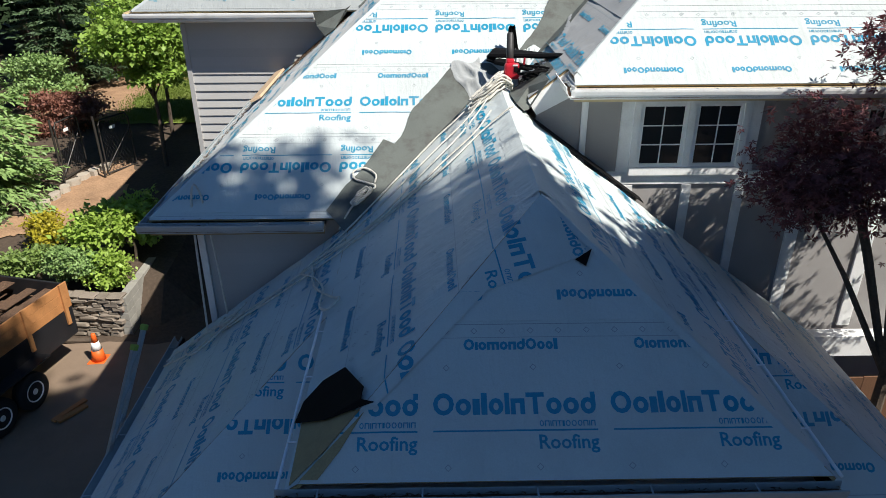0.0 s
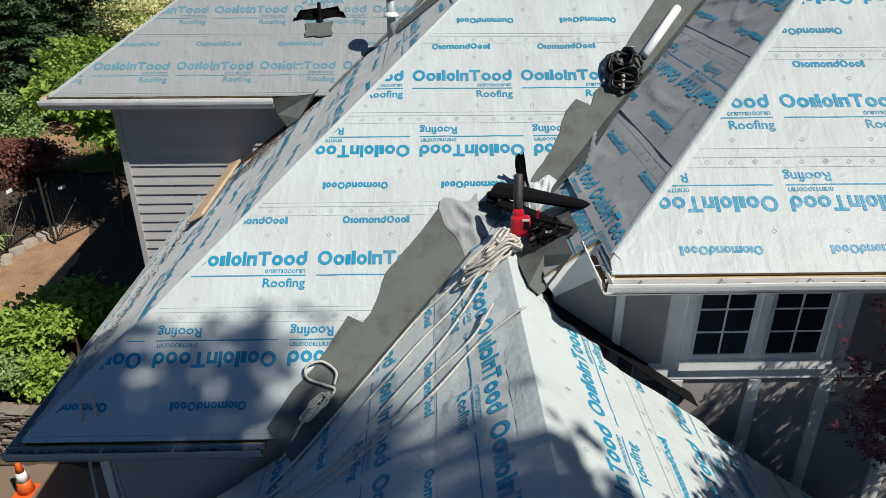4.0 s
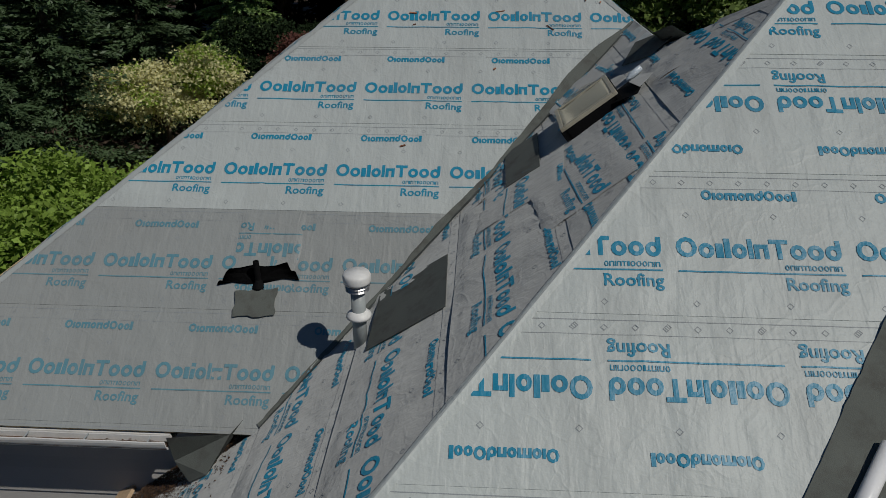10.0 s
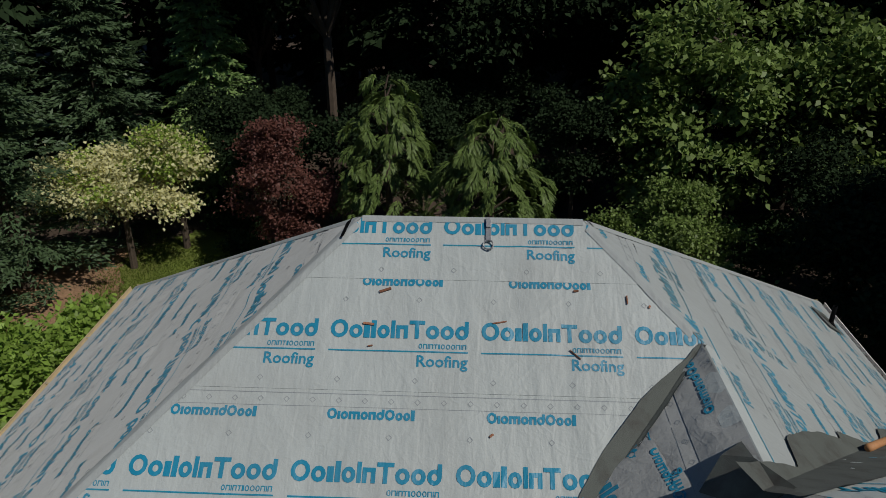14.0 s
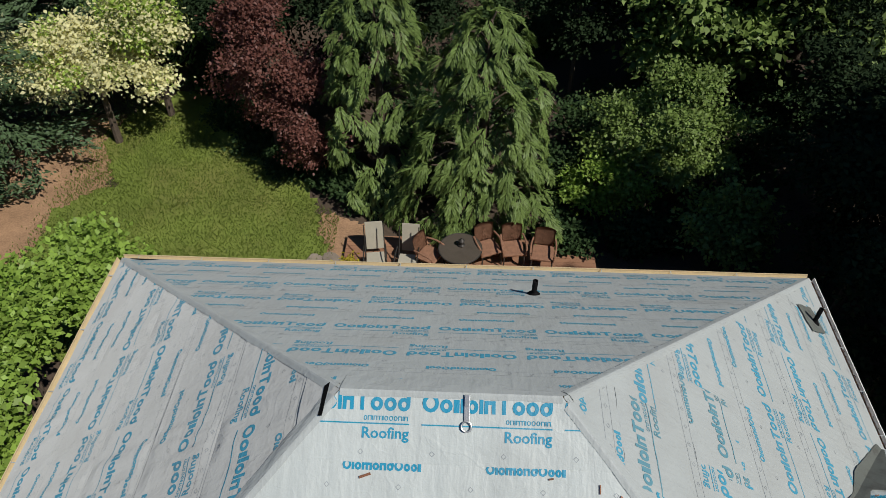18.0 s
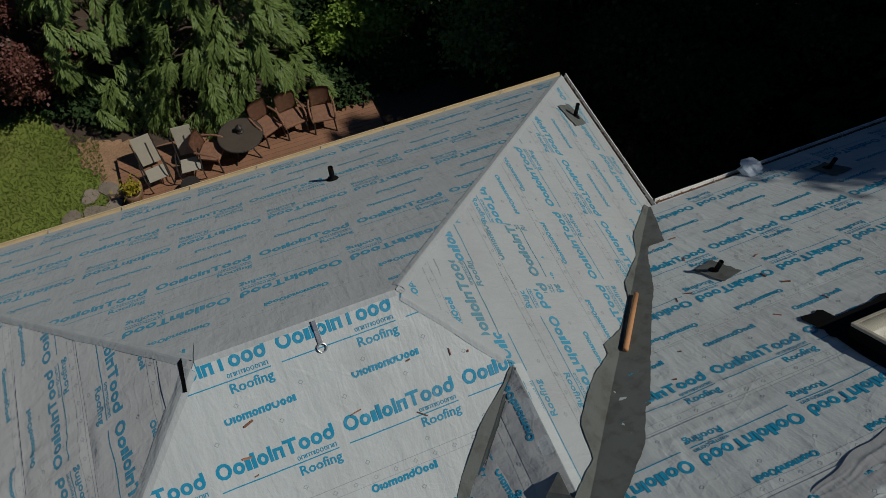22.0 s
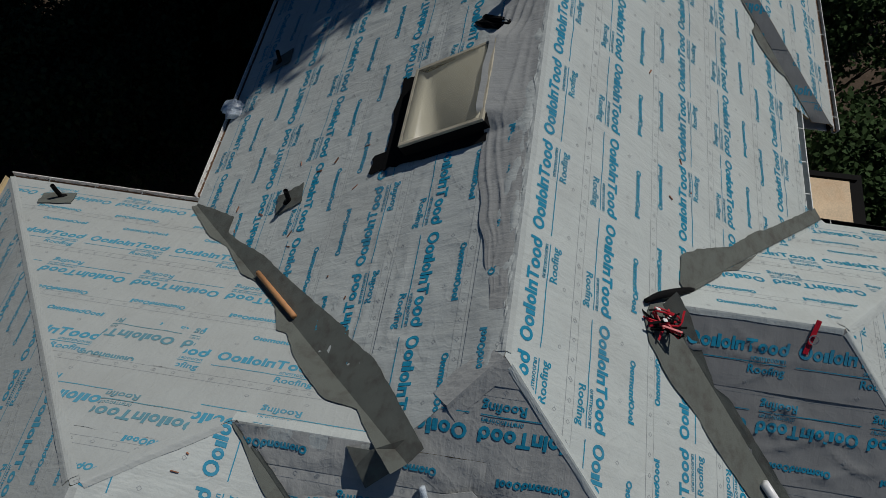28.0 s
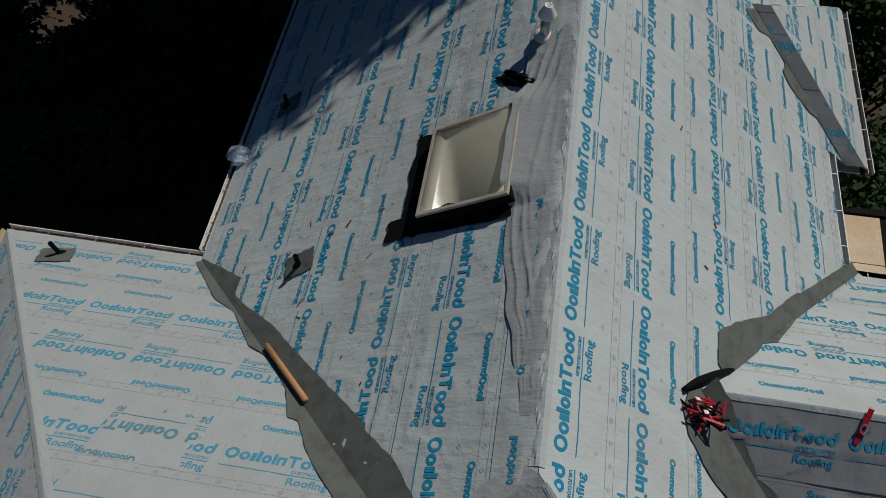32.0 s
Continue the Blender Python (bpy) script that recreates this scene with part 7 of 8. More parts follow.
def broadleaf(name, x, y, z0, height_, radii, leaf, clumps, per, material, label, seed, spread=0.35, hollow=0.5, category="tree", accent=None, trunk_r=0.14, droop=0.25, up=0.9, lobes=9, star=False):
    rs = np.random.RandomState(seed)
    t = thing(name, pose(x, y, z0), label, category)
    cz = height_ - radii[2]
    cc, pts, out = crown_points(rs, radii, clumps, per, spread, hollow, lobes)
    pts[:, 2] += cz
    pts[:, 2] = np.maximum(pts[:, 2], 0.08)
    d = unit(out * 0.6 + rs.normal(size=pts.shape) * 0.7 + np.array([0, 0, -droop]))
    size = leaf * (0.6 + 0.8 * rs.random(len(pts)))
    n = unit(np.array([0, 0, up]) + rs.normal(size=pts.shape) * 0.55 + out * 0.3)
    if accent is not None:
        pick = np.repeat(rs.random(clumps) < accent[1], per)
        quads(pts[pick], pts[pick] + d[pick] * size[pick, None], size[pick] * 0.36, n[pick], "blossom_leaves", accent[0], t)
        pts, d, size, n = pts[~pick], d[~pick], size[~pick], n[~pick]
    if star:
        # five-fingered leaves
        d = unit(d - n * (d * n).sum(1, keepdims=True))
        side = np.cross(n, d)
        fan = [(math.radians(a), f) for a, f in ((0, 1.0), (52, 0.85), (-52, 0.85), (105, 0.55), (-105, 0.55))]
        tips = np.concatenate([pts + (d * math.cos(a) + side * math.sin(a)) * (size * f)[:, None] for a, f in fan])
        quads(np.tile(pts, (5, 1)), tips, np.tile(size * 0.13, 5), np.tile(n, (5, 1)), "crown", material, t)
    else:
        quads(pts, pts + d * size[:, None], size * 0.36, n, "crown", material, t)
    if trunk_r:
        limbs = [tube([(0, 0, -0.15), (0.05, 0.03, cz * 0.45), (0, 0.06, max(0.3, cz * 0.95))], [trunk_r, trunk_r * 0.8, trunk_r * 0.5], 8)]
        for k in range(7):
            c = cc[k * max(1, clumps // 8)] * 0.85 + np.array([0, 0, cz])
            a = Vector((0, 0.03, max(0.15, cz * 0.6)))
            m = a.lerp(Vector(c), 0.5) + Vector((0, 0, 0.08))
            limbs.append(tube([a, m, Vector(c)], [trunk_r * 0.45, trunk_r * 0.3, trunk_r * 0.12], 6))
        part("trunk", merge(*limbs), M_BARK, t)
    return t


def conifer(name, x, y, z0, h, r, material, label, seed, tiers=26, arms=11, sprays=34, spray=0.3, droop=0.45, weep=0.6, bare=0.06, taper=0.75, frond=1, slim=0.24):
    rs = np.random.RandomState(seed)
    t = thing(name, pose(x, y, z0), label, "tree")
    base, direction = [], []
    for i in range(tiers):
        f = bare + (1 - bare) * i / tiers
        L0 = r * (1 - f) ** taper + 0.12
        for k in range(arms):
            a = rs.uniform(0, 2 * math.pi)
            L = L0 * rs.uniform(0.6, 1.12)
            s = rs.random(sprays) ** (0.65 if frond == 1 else 0.45)
            px, py = math.cos(a), math.sin(a)
            zz = f * h + rs.uniform(-0.5, 0.5) * h / tiers + 0.22 * L * s - droop * L * s ** 2
            side = rs.normal(size=sprays) * (0.13 if frond == 1 else 0.1) * (0.4 + L * 0.35)
            base.append(np.stack([px * L * s - py * side, py * L * s + px * side, zz], 1))
            direction.append(np.stack([px + rs.normal(size=sprays) * 0.5, py + rs.normal(size=sprays) * 0.5, -weep + rs.normal(size=sprays) * 0.25], 1))
    b, d = np.concatenate(base), unit(np.concatenate(direction))
    if frond > 1:
        # each spray is a hanging frond of small scale-leaved twigs
        reach = 0.42 * (0.6 + 0.8 * rs.random((len(b), 1, 1)))
        f = np.linspace(0, 1, frond)[None, :, None]
        line = b[:, None, :] + d[:, None, :] * reach * f + np.array([0, 0, -1.0]) * reach * 0.55 * f ** 2
        twig = d[:, None, :] * 0.7 + np.array([0, 0, -0.5]) + rs.normal(size=line.shape) * 0.7
        b, d = line.reshape(-1, 3), unit(twig.reshape(-1, 3))
    b[:, 2] = np.maximum(b[:, 2], 0.05)
    size = spray * (0.55 + 0.9 * rs.random(len(b)))
    n = unit(np.array([0, 0, 0.6]) + b * np.array([0.25, 0.25, 0]) + rs.normal(size=b.shape) * 0.4)
    quads(b, b + d * size[:, None], size * slim, n, "crown", material, t)
    part("trunk", tube([(0, 0, -0.2), (0, 0, h * 0.5), (0, 0, h * 0.97)], [0.05 + h * 0.018, h * 0.011, 0.02], 8), M_BARK, t)
    return t


# trees behind the house
def cypress(x, y, z0, h, r, label, seed, boughs=90):
    """Boughs that end in three or four feathered fans, arching out and then hanging, with dark gaps between."""
    rs = np.random.RandomState(seed)
    t = thing("cypress_tree", pose(x, y, z0), label, "tree")
    b, tip, w, nor = [], [], [], []
    limbs = []
    down = np.array([0, 0, -1.0])
    for k in range(boughs):
        f = (k + rs.random()) / boughs
        f = f ** 1.15 * 0.97
        a = k * 2.399 + rs.normal() * 0.25
        reach = (r * (1 - f ** 1.7) ** 0.75 * (0.85 + 0.22 * math.sin(3 * a + seed) * (1 - f)) + 0.1) * rs.uniform(0.62, 1.08)
        base = np.array([math.cos(a) * reach * 0.75, math.sin(a) * reach * 0.75, 0.45 + f * h])
        if k % 3 == 0:
            limbs.append(tube([(0, 0, 0.1 + f * h), tuple(base * np.array([0.6, 0.6, 1.0]) + np.array([0, 0, 0.05])), tuple(base)], [0.035, 0.025, 0.012], 5))
        for q in range(rs.randint(3, 6)):
            c = a + rs.normal() * 0.5
            out = np.array([math.cos(c), math.sin(c), 0.0])
            side = np.array([-math.sin(c), math.cos(c), 0.0])
            p0 = base + side * rs.normal() * 0.3 + out * rs.uniform(-0.25, 0.2) + down * rs.uniform(-0.2, 0.45)
            size = rs.uniform(0.6, 1.0) * (1.0 - 0.35 * f)
            lean = rs.uniform(-0.4, 0.4)
            for m in range(24):
                s = m / 23
                # the rib arches out, then hangs
                p = p0 + out * size * (0.9 * s - 0.25 * s * s) + side * lean * size * s * s + down * size * (0.05 * s + 0.55 * s * s)
                run = out * (0.9 - 0.5 * s) + side * lean * 2 * s + down * (0.05 + 1.1 * s)
                run = run / np.linalg.norm(run)
                face = np.cross(side, run)
                face = face if face[2] > 0 else -face
                wide = size * (0.3 * (1 - s) ** 0.7 * min(1.0, s * 5) + 0.05)
                for sgn in (-1, 1):
                    for e in range(3):
                        g = (e + rs.random()) / 3
                        root = p + side * sgn * wide * g * 0.8 + run * wide * g * 0.7 + down * wide * g * 0.3
                        d = side * sgn * 0.55 + run * 0.85 + down * 0.2 + rs.normal(size=3) * 0.16
                        d /= np.linalg.norm(d)
                        ln = rs.uniform(0.09, 0.2)
                        b.append(root)
                        tip.append(root + d * ln)
                        w.append(ln * 0.11)
                        nor.append(face + rs.normal(size=3) * 0.25)
    b = np.array(b)
    keep = b[:, 2] > 0.05
    quads(b[keep], np.array(tip)[keep], np.array(w)[keep], unit(np.array(nor)[keep]), "crown", L_CYPRESS, t)
    part("trunk", merge(tube([(0, 0, -0.2), (0, 0, h * 0.5), (0, 0, h * 0.97)], [0.2, 0.11, 0.02], 8), *limbs), M_BARK, t)
    return t


cypress(-2.2, 33.4, -7.3, 7.2, 2.3, "tall drooping green cypress beyond the rear deck", 1, 85)
cypress(0.95, 31.9, -7.3, 6.4, 3.0, "broad drooping green cypress spreading over the rear deck", 16, 125)
broadleaf("plum_tree", -5.9, 34.3, -7.3, 6.2, (1.6, 1.5, 2.6), 0.1, 190, 90, L_PURPLE, "purple-leaved plum tree beside the lawn", 2, 0.2)
broadleaf("plum_tree", -4.5, 33.1, -7.3, 4.7, (1.25, 1.2, 2.1), 0.1, 140, 90, L_PURPLE, "smaller purple-leaved tree beside the cypress", 3, 0.2)
broadleaf("dogwood_tree", -11.7, 34.9, -7.3, 5.0, (3.1, 2.2, 1.6), 0.13, 200, 75, L_BRIGHT, "variegated dogwood with cream flower bracts", 4, 0.3, accent=(L_CREAM, 0.84))
broadleaf("dogwood_tree", -10.4, 36.6, -7.3, 5.5, (1.5, 1.4, 1.7), 0.13, 110, 70, L_BRIGHT, "light green dogwood behind the larger one", 5, 0.3, accent=(L_CREAM, 0.35))
conifer("spruce_tree", -14.8, 33.5, -7.3, 12.5, 3.4, L_CONIFER, "blue-green spruce at the lawn's edge", 6, 32, 12, 100, 0.2, 0.2, 0.15, slim=0.17)
conifer("spruce_tree", -15.4, 30.6, -7.3, 9.5, 2.5, L_CONIFER, "slim blue-green spruce beside the lawn", 7, 28, 11, 90, 0.19, 0.2, 0.15, slim=0.17)
broadleaf("maple_tree", 6.4, 33.0, -7.3, 4.8, (2.6, 2.1, 2.4), 0.115, 330, 60, L_GREEN, "broad green tree behind the deck's end", 8, 0.24, hollow=0.3, lobes=30)
broadleaf("shrub", 4.6, 31.6, -7.3, 2.4, (1.2, 0.9, 1.1), 0.11, 130, 55, L_VINE, "light green shrub behind the deck chairs", 9, 0.22, lobes=24, category="shrub", trunk_r=0.05)
broadleaf("shrub", 7.4, 29.6, -7.3, 3.0, (1.3, 1.2, 1.4), 0.14, 90, 50, L_GREEN, "green shrub in the shade by the deck", 10, 0.24, category="shrub", trunk_r=0.05)
broadleaf("maple_tree", 13.2, 37.6, -7.3, 9.6, (4.2, 3.4, 4.7), 0.24, 330, 45, L_GREEN, "tall bigleaf maple at the wood's edge", 11, 0.42, hollow=0.62, lobes=24)
broadleaf("maple_tree", 8.6, 38.2, -7.3, 9.8, (3.4, 3.0, 4.9), 0.24, 330, 45, L_GREEN, "tall bigleaf maple in the wood", 12, 0.42, hollow=0.62, lobes=24)
# vine maples along the west side, their crowns held clear of the ground
for i, (x, y, h, rx, ry, rz) in enumerate(((-8.7, 21.6, 5.0, 1.5, 1.7, 1.3), (-9.3, 24.2, 4.7, 1.8, 1.9, 1.3), (-8.2, 26.2, 3.6, 1.3, 1.4, 1.1))):
    broadleaf("vine_maple", x, y, ground_height(x, y) - 0.05, h, (rx, ry, rz), 0.15, 170, 70, L_VINE, "bright green vine maple beside the house", 20 + i, 0.24, hollow=0.35, trunk_r=0.07, up=1.6)
# garden in front, beyond the driveway
broadleaf("laurel_shrub", -7.7, 16.0, -8.1, 1.9, (1.2, 0.9, 0.9), 0.13, 150, 50, L_BRIGHT, "glossy green laurel above the stone wall", 40, 0.18, category="shrub", trunk_r=0.05, up=1.2)
broadleaf("yellow_shrub", -9.9, 16.7, -8.1, 1.3, (0.6, 0.55, 0.6), 0.08, 90, 45, L_YELLOW, "bright yellow shrub in the garden bed", 41, 0.12, category="shrub", trunk_r=0.04)
broadleaf("juniper_shrub", -8.6, 15.2, -8.1, 1.05, (0.78, 0.62, 0.55), 0.07, 170, 60, L_JUNIPER, "clipped round green shrub", 42, 0.1, category="shrub", trunk_r=0.04)
broadleaf("juniper_shrub", -7.9, 14.95, -8.1, 0.8, (0.6, 0.4, 0.4), 0.1, 60, 40, L_BRIGHT, "low green plant hanging over the wall", 43, 0.12, category="shrub", trunk_r=0.03)
broadleaf("juniper_shrub", -10.4, 15.6, -8.1, 0.7, (0.8, 0.5, 0.35), 0.1, 60, 40, L_GREEN, "low leafy plants on the garden bed", 44, 0.14, category="shrub", trunk_r=0.03)
conifer("spruce_tree", -13.3, 19.4, -8.1, 6.2, 2.5, L_JUNIPER, "feathery green conifer beside the path", 45, 24, 14, 90, 0.2, 0.35, 0.4, slim=0.17)
conifer("spruce_tree", -14.2, 16.2, -8.1, 4.8, 2.2, L_JUNIPER, "feathery green conifer over the garden bed", 46, 20, 13, 90, 0.2, 0.35, 0.4, slim=0.17)
broadleaf("maple_shrub", -13.6, 25.4, -7.9, 2.3, (1.7, 1.4, 1.2), 0.1, 210, 65, L_RUST, "mounded reddish-brown laceleaf maple", 47, 0.22, category="shrub", trunk_r=0.07, droop=0.9)
broadleaf("garden_shrub", -15.4, 28.0, -7.6, 2.4, (1.7, 1.4, 1.2), 0.12, 170, 55, L_JUNIPER, "rounded light green shrub", 48, 0.22, category="shrub", trunk_r=0.08)
broadleaf("garden_shrub", -17.6, 24.0, -8.0, 2.2, (1.7, 1.4, 1.1), 0.16, 110, 50, L_GREEN, "low green shrub near the gate", 49, 0.26, category="shrub", trunk_r=0.05)
conifer("fir_tree", -14.6, 40.2, -7.3, 11.5, 3.3, L_CONIFER, "dark green fir beyond the lawn", 50, 30, 12, 90, 0.22, 0.25, 0.2, slim=0.17)
conifer("fir_tree", -10.6, 42.0, -7.3, 10.5, 3.0, L_JUNIPER, "feathery green fir at the wood's edge", 52, 28, 12, 80, 0.22, 0.3, 0.3, slim=0.17)
# the red maple in front of the window wall
broadleaf("red_maple_tree", 5.4, 7.1, -9.0, 8.35, (2.0, 1.2, 2.0), 0.085, 215, 50, L_RED, "dark red Japanese maple in front of the windows", 51, 0.2, hollow=0.3, lobes=20, trunk_r=0.1, star=True)
# a second crown, out of view, added for the shade on the porch
broadleaf("red_maple_tree", 5.55, 4.05, -9.0, 10.3, (2.0, 1.9, 1.1), 0.12, 330, 80, L_RED, "unseen red maple crown added to shade the porch's east side", 53, 0.17, hollow=0.15, trunk_r=0.08)
# tall trees behind the camera whose shade falls on the porch roof
broadleaf("shade_tree", 8.45, -1.1, -9.0, 18.8, (2.3, 1.15, 1.5), 0.26, 250, 48, L_GREEN, "tall leafy tree that shades the front of the house", 60, 0.34, hollow=0.1, trunk_r=0.26)
broadleaf("shade_tree", 5.55, -0.7, -9.0, 18.8, (2.4, 2.9, 1.5), 0.26, 560, 48, L_GREEN, "tall leafy tree close to the front porch", 64, 0.34, hollow=0.1, trunk_r=0.26)
broadleaf("shade_tree", 5.6, -0.5, -9.0, 24.0, (1.8, 2.0, 1.6), 0.26, 170, 46, L_GREEN, "very tall leafy tree beside the drive", 63, 0.36, hollow=0.1, trunk_r=0.28)
broadleaf("shade_tree", 7.9, -0.05, -9.0, 24.0, (2.2, 1.1, 1.2), 0.22, 38, 36, L_GREEN, "slim leafy tree beyond the porch", 61, 0.22, hollow=0.1, trunk_r=0.2)
broadleaf("shade_tree", 11.4, -0.3, -9.0, 18.6, (2.0, 2.3, 1.5), 0.24, 270, 46, L_GREEN, "leafy tree beside the drive", 62, 0.34, hollow=0.1, trunk_r=0.2)

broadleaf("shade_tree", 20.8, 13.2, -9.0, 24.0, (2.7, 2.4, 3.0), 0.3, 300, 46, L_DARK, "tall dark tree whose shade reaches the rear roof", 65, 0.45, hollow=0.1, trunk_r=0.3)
# low dark shrubs standing in for shade: lawn's far edge, behind the deck
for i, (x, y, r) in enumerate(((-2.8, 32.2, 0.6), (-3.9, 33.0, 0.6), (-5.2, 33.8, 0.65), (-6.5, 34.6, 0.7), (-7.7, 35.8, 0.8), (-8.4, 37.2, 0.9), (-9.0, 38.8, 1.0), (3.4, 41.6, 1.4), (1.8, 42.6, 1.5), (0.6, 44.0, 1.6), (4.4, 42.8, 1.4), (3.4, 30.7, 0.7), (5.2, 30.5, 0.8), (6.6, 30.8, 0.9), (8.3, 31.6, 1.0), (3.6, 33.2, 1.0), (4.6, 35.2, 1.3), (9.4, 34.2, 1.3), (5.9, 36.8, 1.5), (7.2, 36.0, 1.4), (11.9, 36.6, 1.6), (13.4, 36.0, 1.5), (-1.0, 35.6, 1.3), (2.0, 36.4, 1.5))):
    broadleaf("shade_shrub", x, y, ground_height(x, y) - 0.05, 1.4 * r, (1.2 * r, 1.1 * r, 0.75 * r), 0.13, 60, 45, L_UNDER, "dark green shrub added in place of tree shade", 200 + i, 0.2, category="shrub", trunk_r=0.03)

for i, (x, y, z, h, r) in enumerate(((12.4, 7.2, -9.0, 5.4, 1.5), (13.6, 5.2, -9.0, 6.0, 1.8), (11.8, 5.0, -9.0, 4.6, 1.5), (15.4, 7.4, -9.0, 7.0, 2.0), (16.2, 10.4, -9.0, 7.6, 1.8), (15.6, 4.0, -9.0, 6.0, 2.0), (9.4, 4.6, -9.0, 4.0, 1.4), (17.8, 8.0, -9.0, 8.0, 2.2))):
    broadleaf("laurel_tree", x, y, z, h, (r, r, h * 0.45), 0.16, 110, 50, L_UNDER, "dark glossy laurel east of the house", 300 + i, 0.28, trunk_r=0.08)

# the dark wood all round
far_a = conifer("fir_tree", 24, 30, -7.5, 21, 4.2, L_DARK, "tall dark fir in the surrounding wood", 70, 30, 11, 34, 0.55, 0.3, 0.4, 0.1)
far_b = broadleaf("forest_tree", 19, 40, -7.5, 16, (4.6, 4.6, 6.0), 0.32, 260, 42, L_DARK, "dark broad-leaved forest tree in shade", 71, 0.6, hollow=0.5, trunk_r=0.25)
tagged(far_a, group="wood round the house")
tagged(far_b, group="wood round the house")
g = random.Random(99)
spots = []
for i in range(400):
    a, d = g.uniform(0, 2 * math.pi), g.uniform(22, 62)
    x, y = 2 + d * math.cos(a), 20 + d * math.sin(a) * 0.95
    if y < 12 and -26 < x < 20 and (x < 6 or y > -6):
        continue
    if -17 < x < 8 and y < 40:
        continue
    if x < -8 and y < 46 and x > -24 and y > 10:
        continue
    if x > 8 and y < 12 and y > -8:
        continue
    if 14 < x < 34 and 22 < y < 37:
        continue
    if any((x - p) ** 2 + (y - q) ** 2 < 15 for p, q in spots):
        continue
    spots.append((x, y))
    s = g.uniform(0.75, 1.25)
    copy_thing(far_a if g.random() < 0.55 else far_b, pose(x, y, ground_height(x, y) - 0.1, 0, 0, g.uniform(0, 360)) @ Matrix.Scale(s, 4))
# firs added to shade the north-east; the first two close the skyline
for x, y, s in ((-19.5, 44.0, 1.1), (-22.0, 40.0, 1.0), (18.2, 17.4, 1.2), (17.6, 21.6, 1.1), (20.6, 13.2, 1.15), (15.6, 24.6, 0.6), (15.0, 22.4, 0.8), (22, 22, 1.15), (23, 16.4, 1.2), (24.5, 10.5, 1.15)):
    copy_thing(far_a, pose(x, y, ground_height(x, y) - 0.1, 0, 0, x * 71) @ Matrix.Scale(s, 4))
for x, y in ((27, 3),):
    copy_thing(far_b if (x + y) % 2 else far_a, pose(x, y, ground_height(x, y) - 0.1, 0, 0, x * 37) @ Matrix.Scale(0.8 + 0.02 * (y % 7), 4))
# small dark copies stand in for the shade over bare ground
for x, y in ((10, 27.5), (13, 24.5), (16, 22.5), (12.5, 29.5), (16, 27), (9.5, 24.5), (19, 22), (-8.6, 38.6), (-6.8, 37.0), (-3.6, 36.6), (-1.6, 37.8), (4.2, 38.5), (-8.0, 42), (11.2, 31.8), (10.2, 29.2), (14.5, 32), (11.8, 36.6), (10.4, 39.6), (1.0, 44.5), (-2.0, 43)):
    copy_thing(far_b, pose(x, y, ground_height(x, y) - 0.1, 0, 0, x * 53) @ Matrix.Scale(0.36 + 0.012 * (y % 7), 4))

# ---- rear deck and its furniture ----
DECK_Z = -7.0
deck = thing("deck", Matrix.Identity(4), "reddish-brown timber deck behind the house", "deck", kind="structure")
me_board = None
for i in range(47):
    y = 23.45 + i * 0.148
    if me_board is None:
        b = part("deck_board", box(7.2, 0.138, 0.03, 0.6, 0, 0, 0.004), M_DECK, deck)
        me_board = b.data
        b.location = (0, y, DECK_Z - 0.015)
    else:
        b = new("deck_board", me_board)
        b.parent = deck
        b.location = (0, y, DECK_Z - 0.015)
part("joists", merge(*[box(0.05, 6.9, 0.22, x, 26.85, DECK_Z - 0.14) for x in (-2.9, -1.5, 0, 1.5, 3.0, 4.15)]), M_DECK, deck)

M_SLING = mat("sling_fabric", (0.42, 0.39, 0.31), 0.8, var=0.1, scale=5, fine=120, bump=0.3)
M_WICKER = mat("wicker_brown", (0.27, 0.14, 0.085), 0.7, var=0.3, scale=10, fine=90, bump=0.9)
M_IRON = mat("dark_iron", (0.05, 0.045, 0.04), 0.5, metal=0.3, var=0.2, bump=0.1)
M_TABLE = mat("bronze_glass", (0.09, 0.075, 0.06), 0.25, var=0.15, scale=4, bump=0.05)
M_TERRA = mat("glazed_pot", (0.2, 0.12, 0.07), 0.5, var=0.2, scale=6, bump=0.2)


def lounge_chair(x, y, turn):
    c = thing("lounge_chair", pose(x, y, DECK_Z, 0, 0, turn), "high-backed sling chair with pale fabric on the deck", "chair", "sling chairs")
    part("seat", box(0.5, 0.5, 0.03, 0, 0.02, 0.4, 0.01, pose(0, 0, 0, -6, 0, 0)), M_SLING, c)
    part("backrest", box(0.5, 0.03, 0.85, 0, 0.42, 0.78, 0.01, pose(0, 0.12, 0, -18, 0, 0)), M_SLING, c)
    for s in (-1, 1):
        part("arm", tube(smooth_run([(s * 0.3, 0.32, 0.66), (s * 0.31, 0.0, 0.68), (s * 0.31, -0.26, 0.62), (s * 0.3, -0.3, 0.3), (s * 0.29, -0.2, 0.02)], 4), 0.017, 7), M_IRON, c)
        part("leg", tube([(s * 0.28, 0.3, 0.45), (s * 0.29, 0.4, 0.0)], 0.017, 7), M_IRON, c)
        part("side_rail", tube(smooth_run([(s * 0.27, -0.24, 0.42), (s * 0.27, 0.25, 0.38), (s * 0.27, 0.62, 1.15)], 4), 0.016, 7), M_IRON, c)
    return c


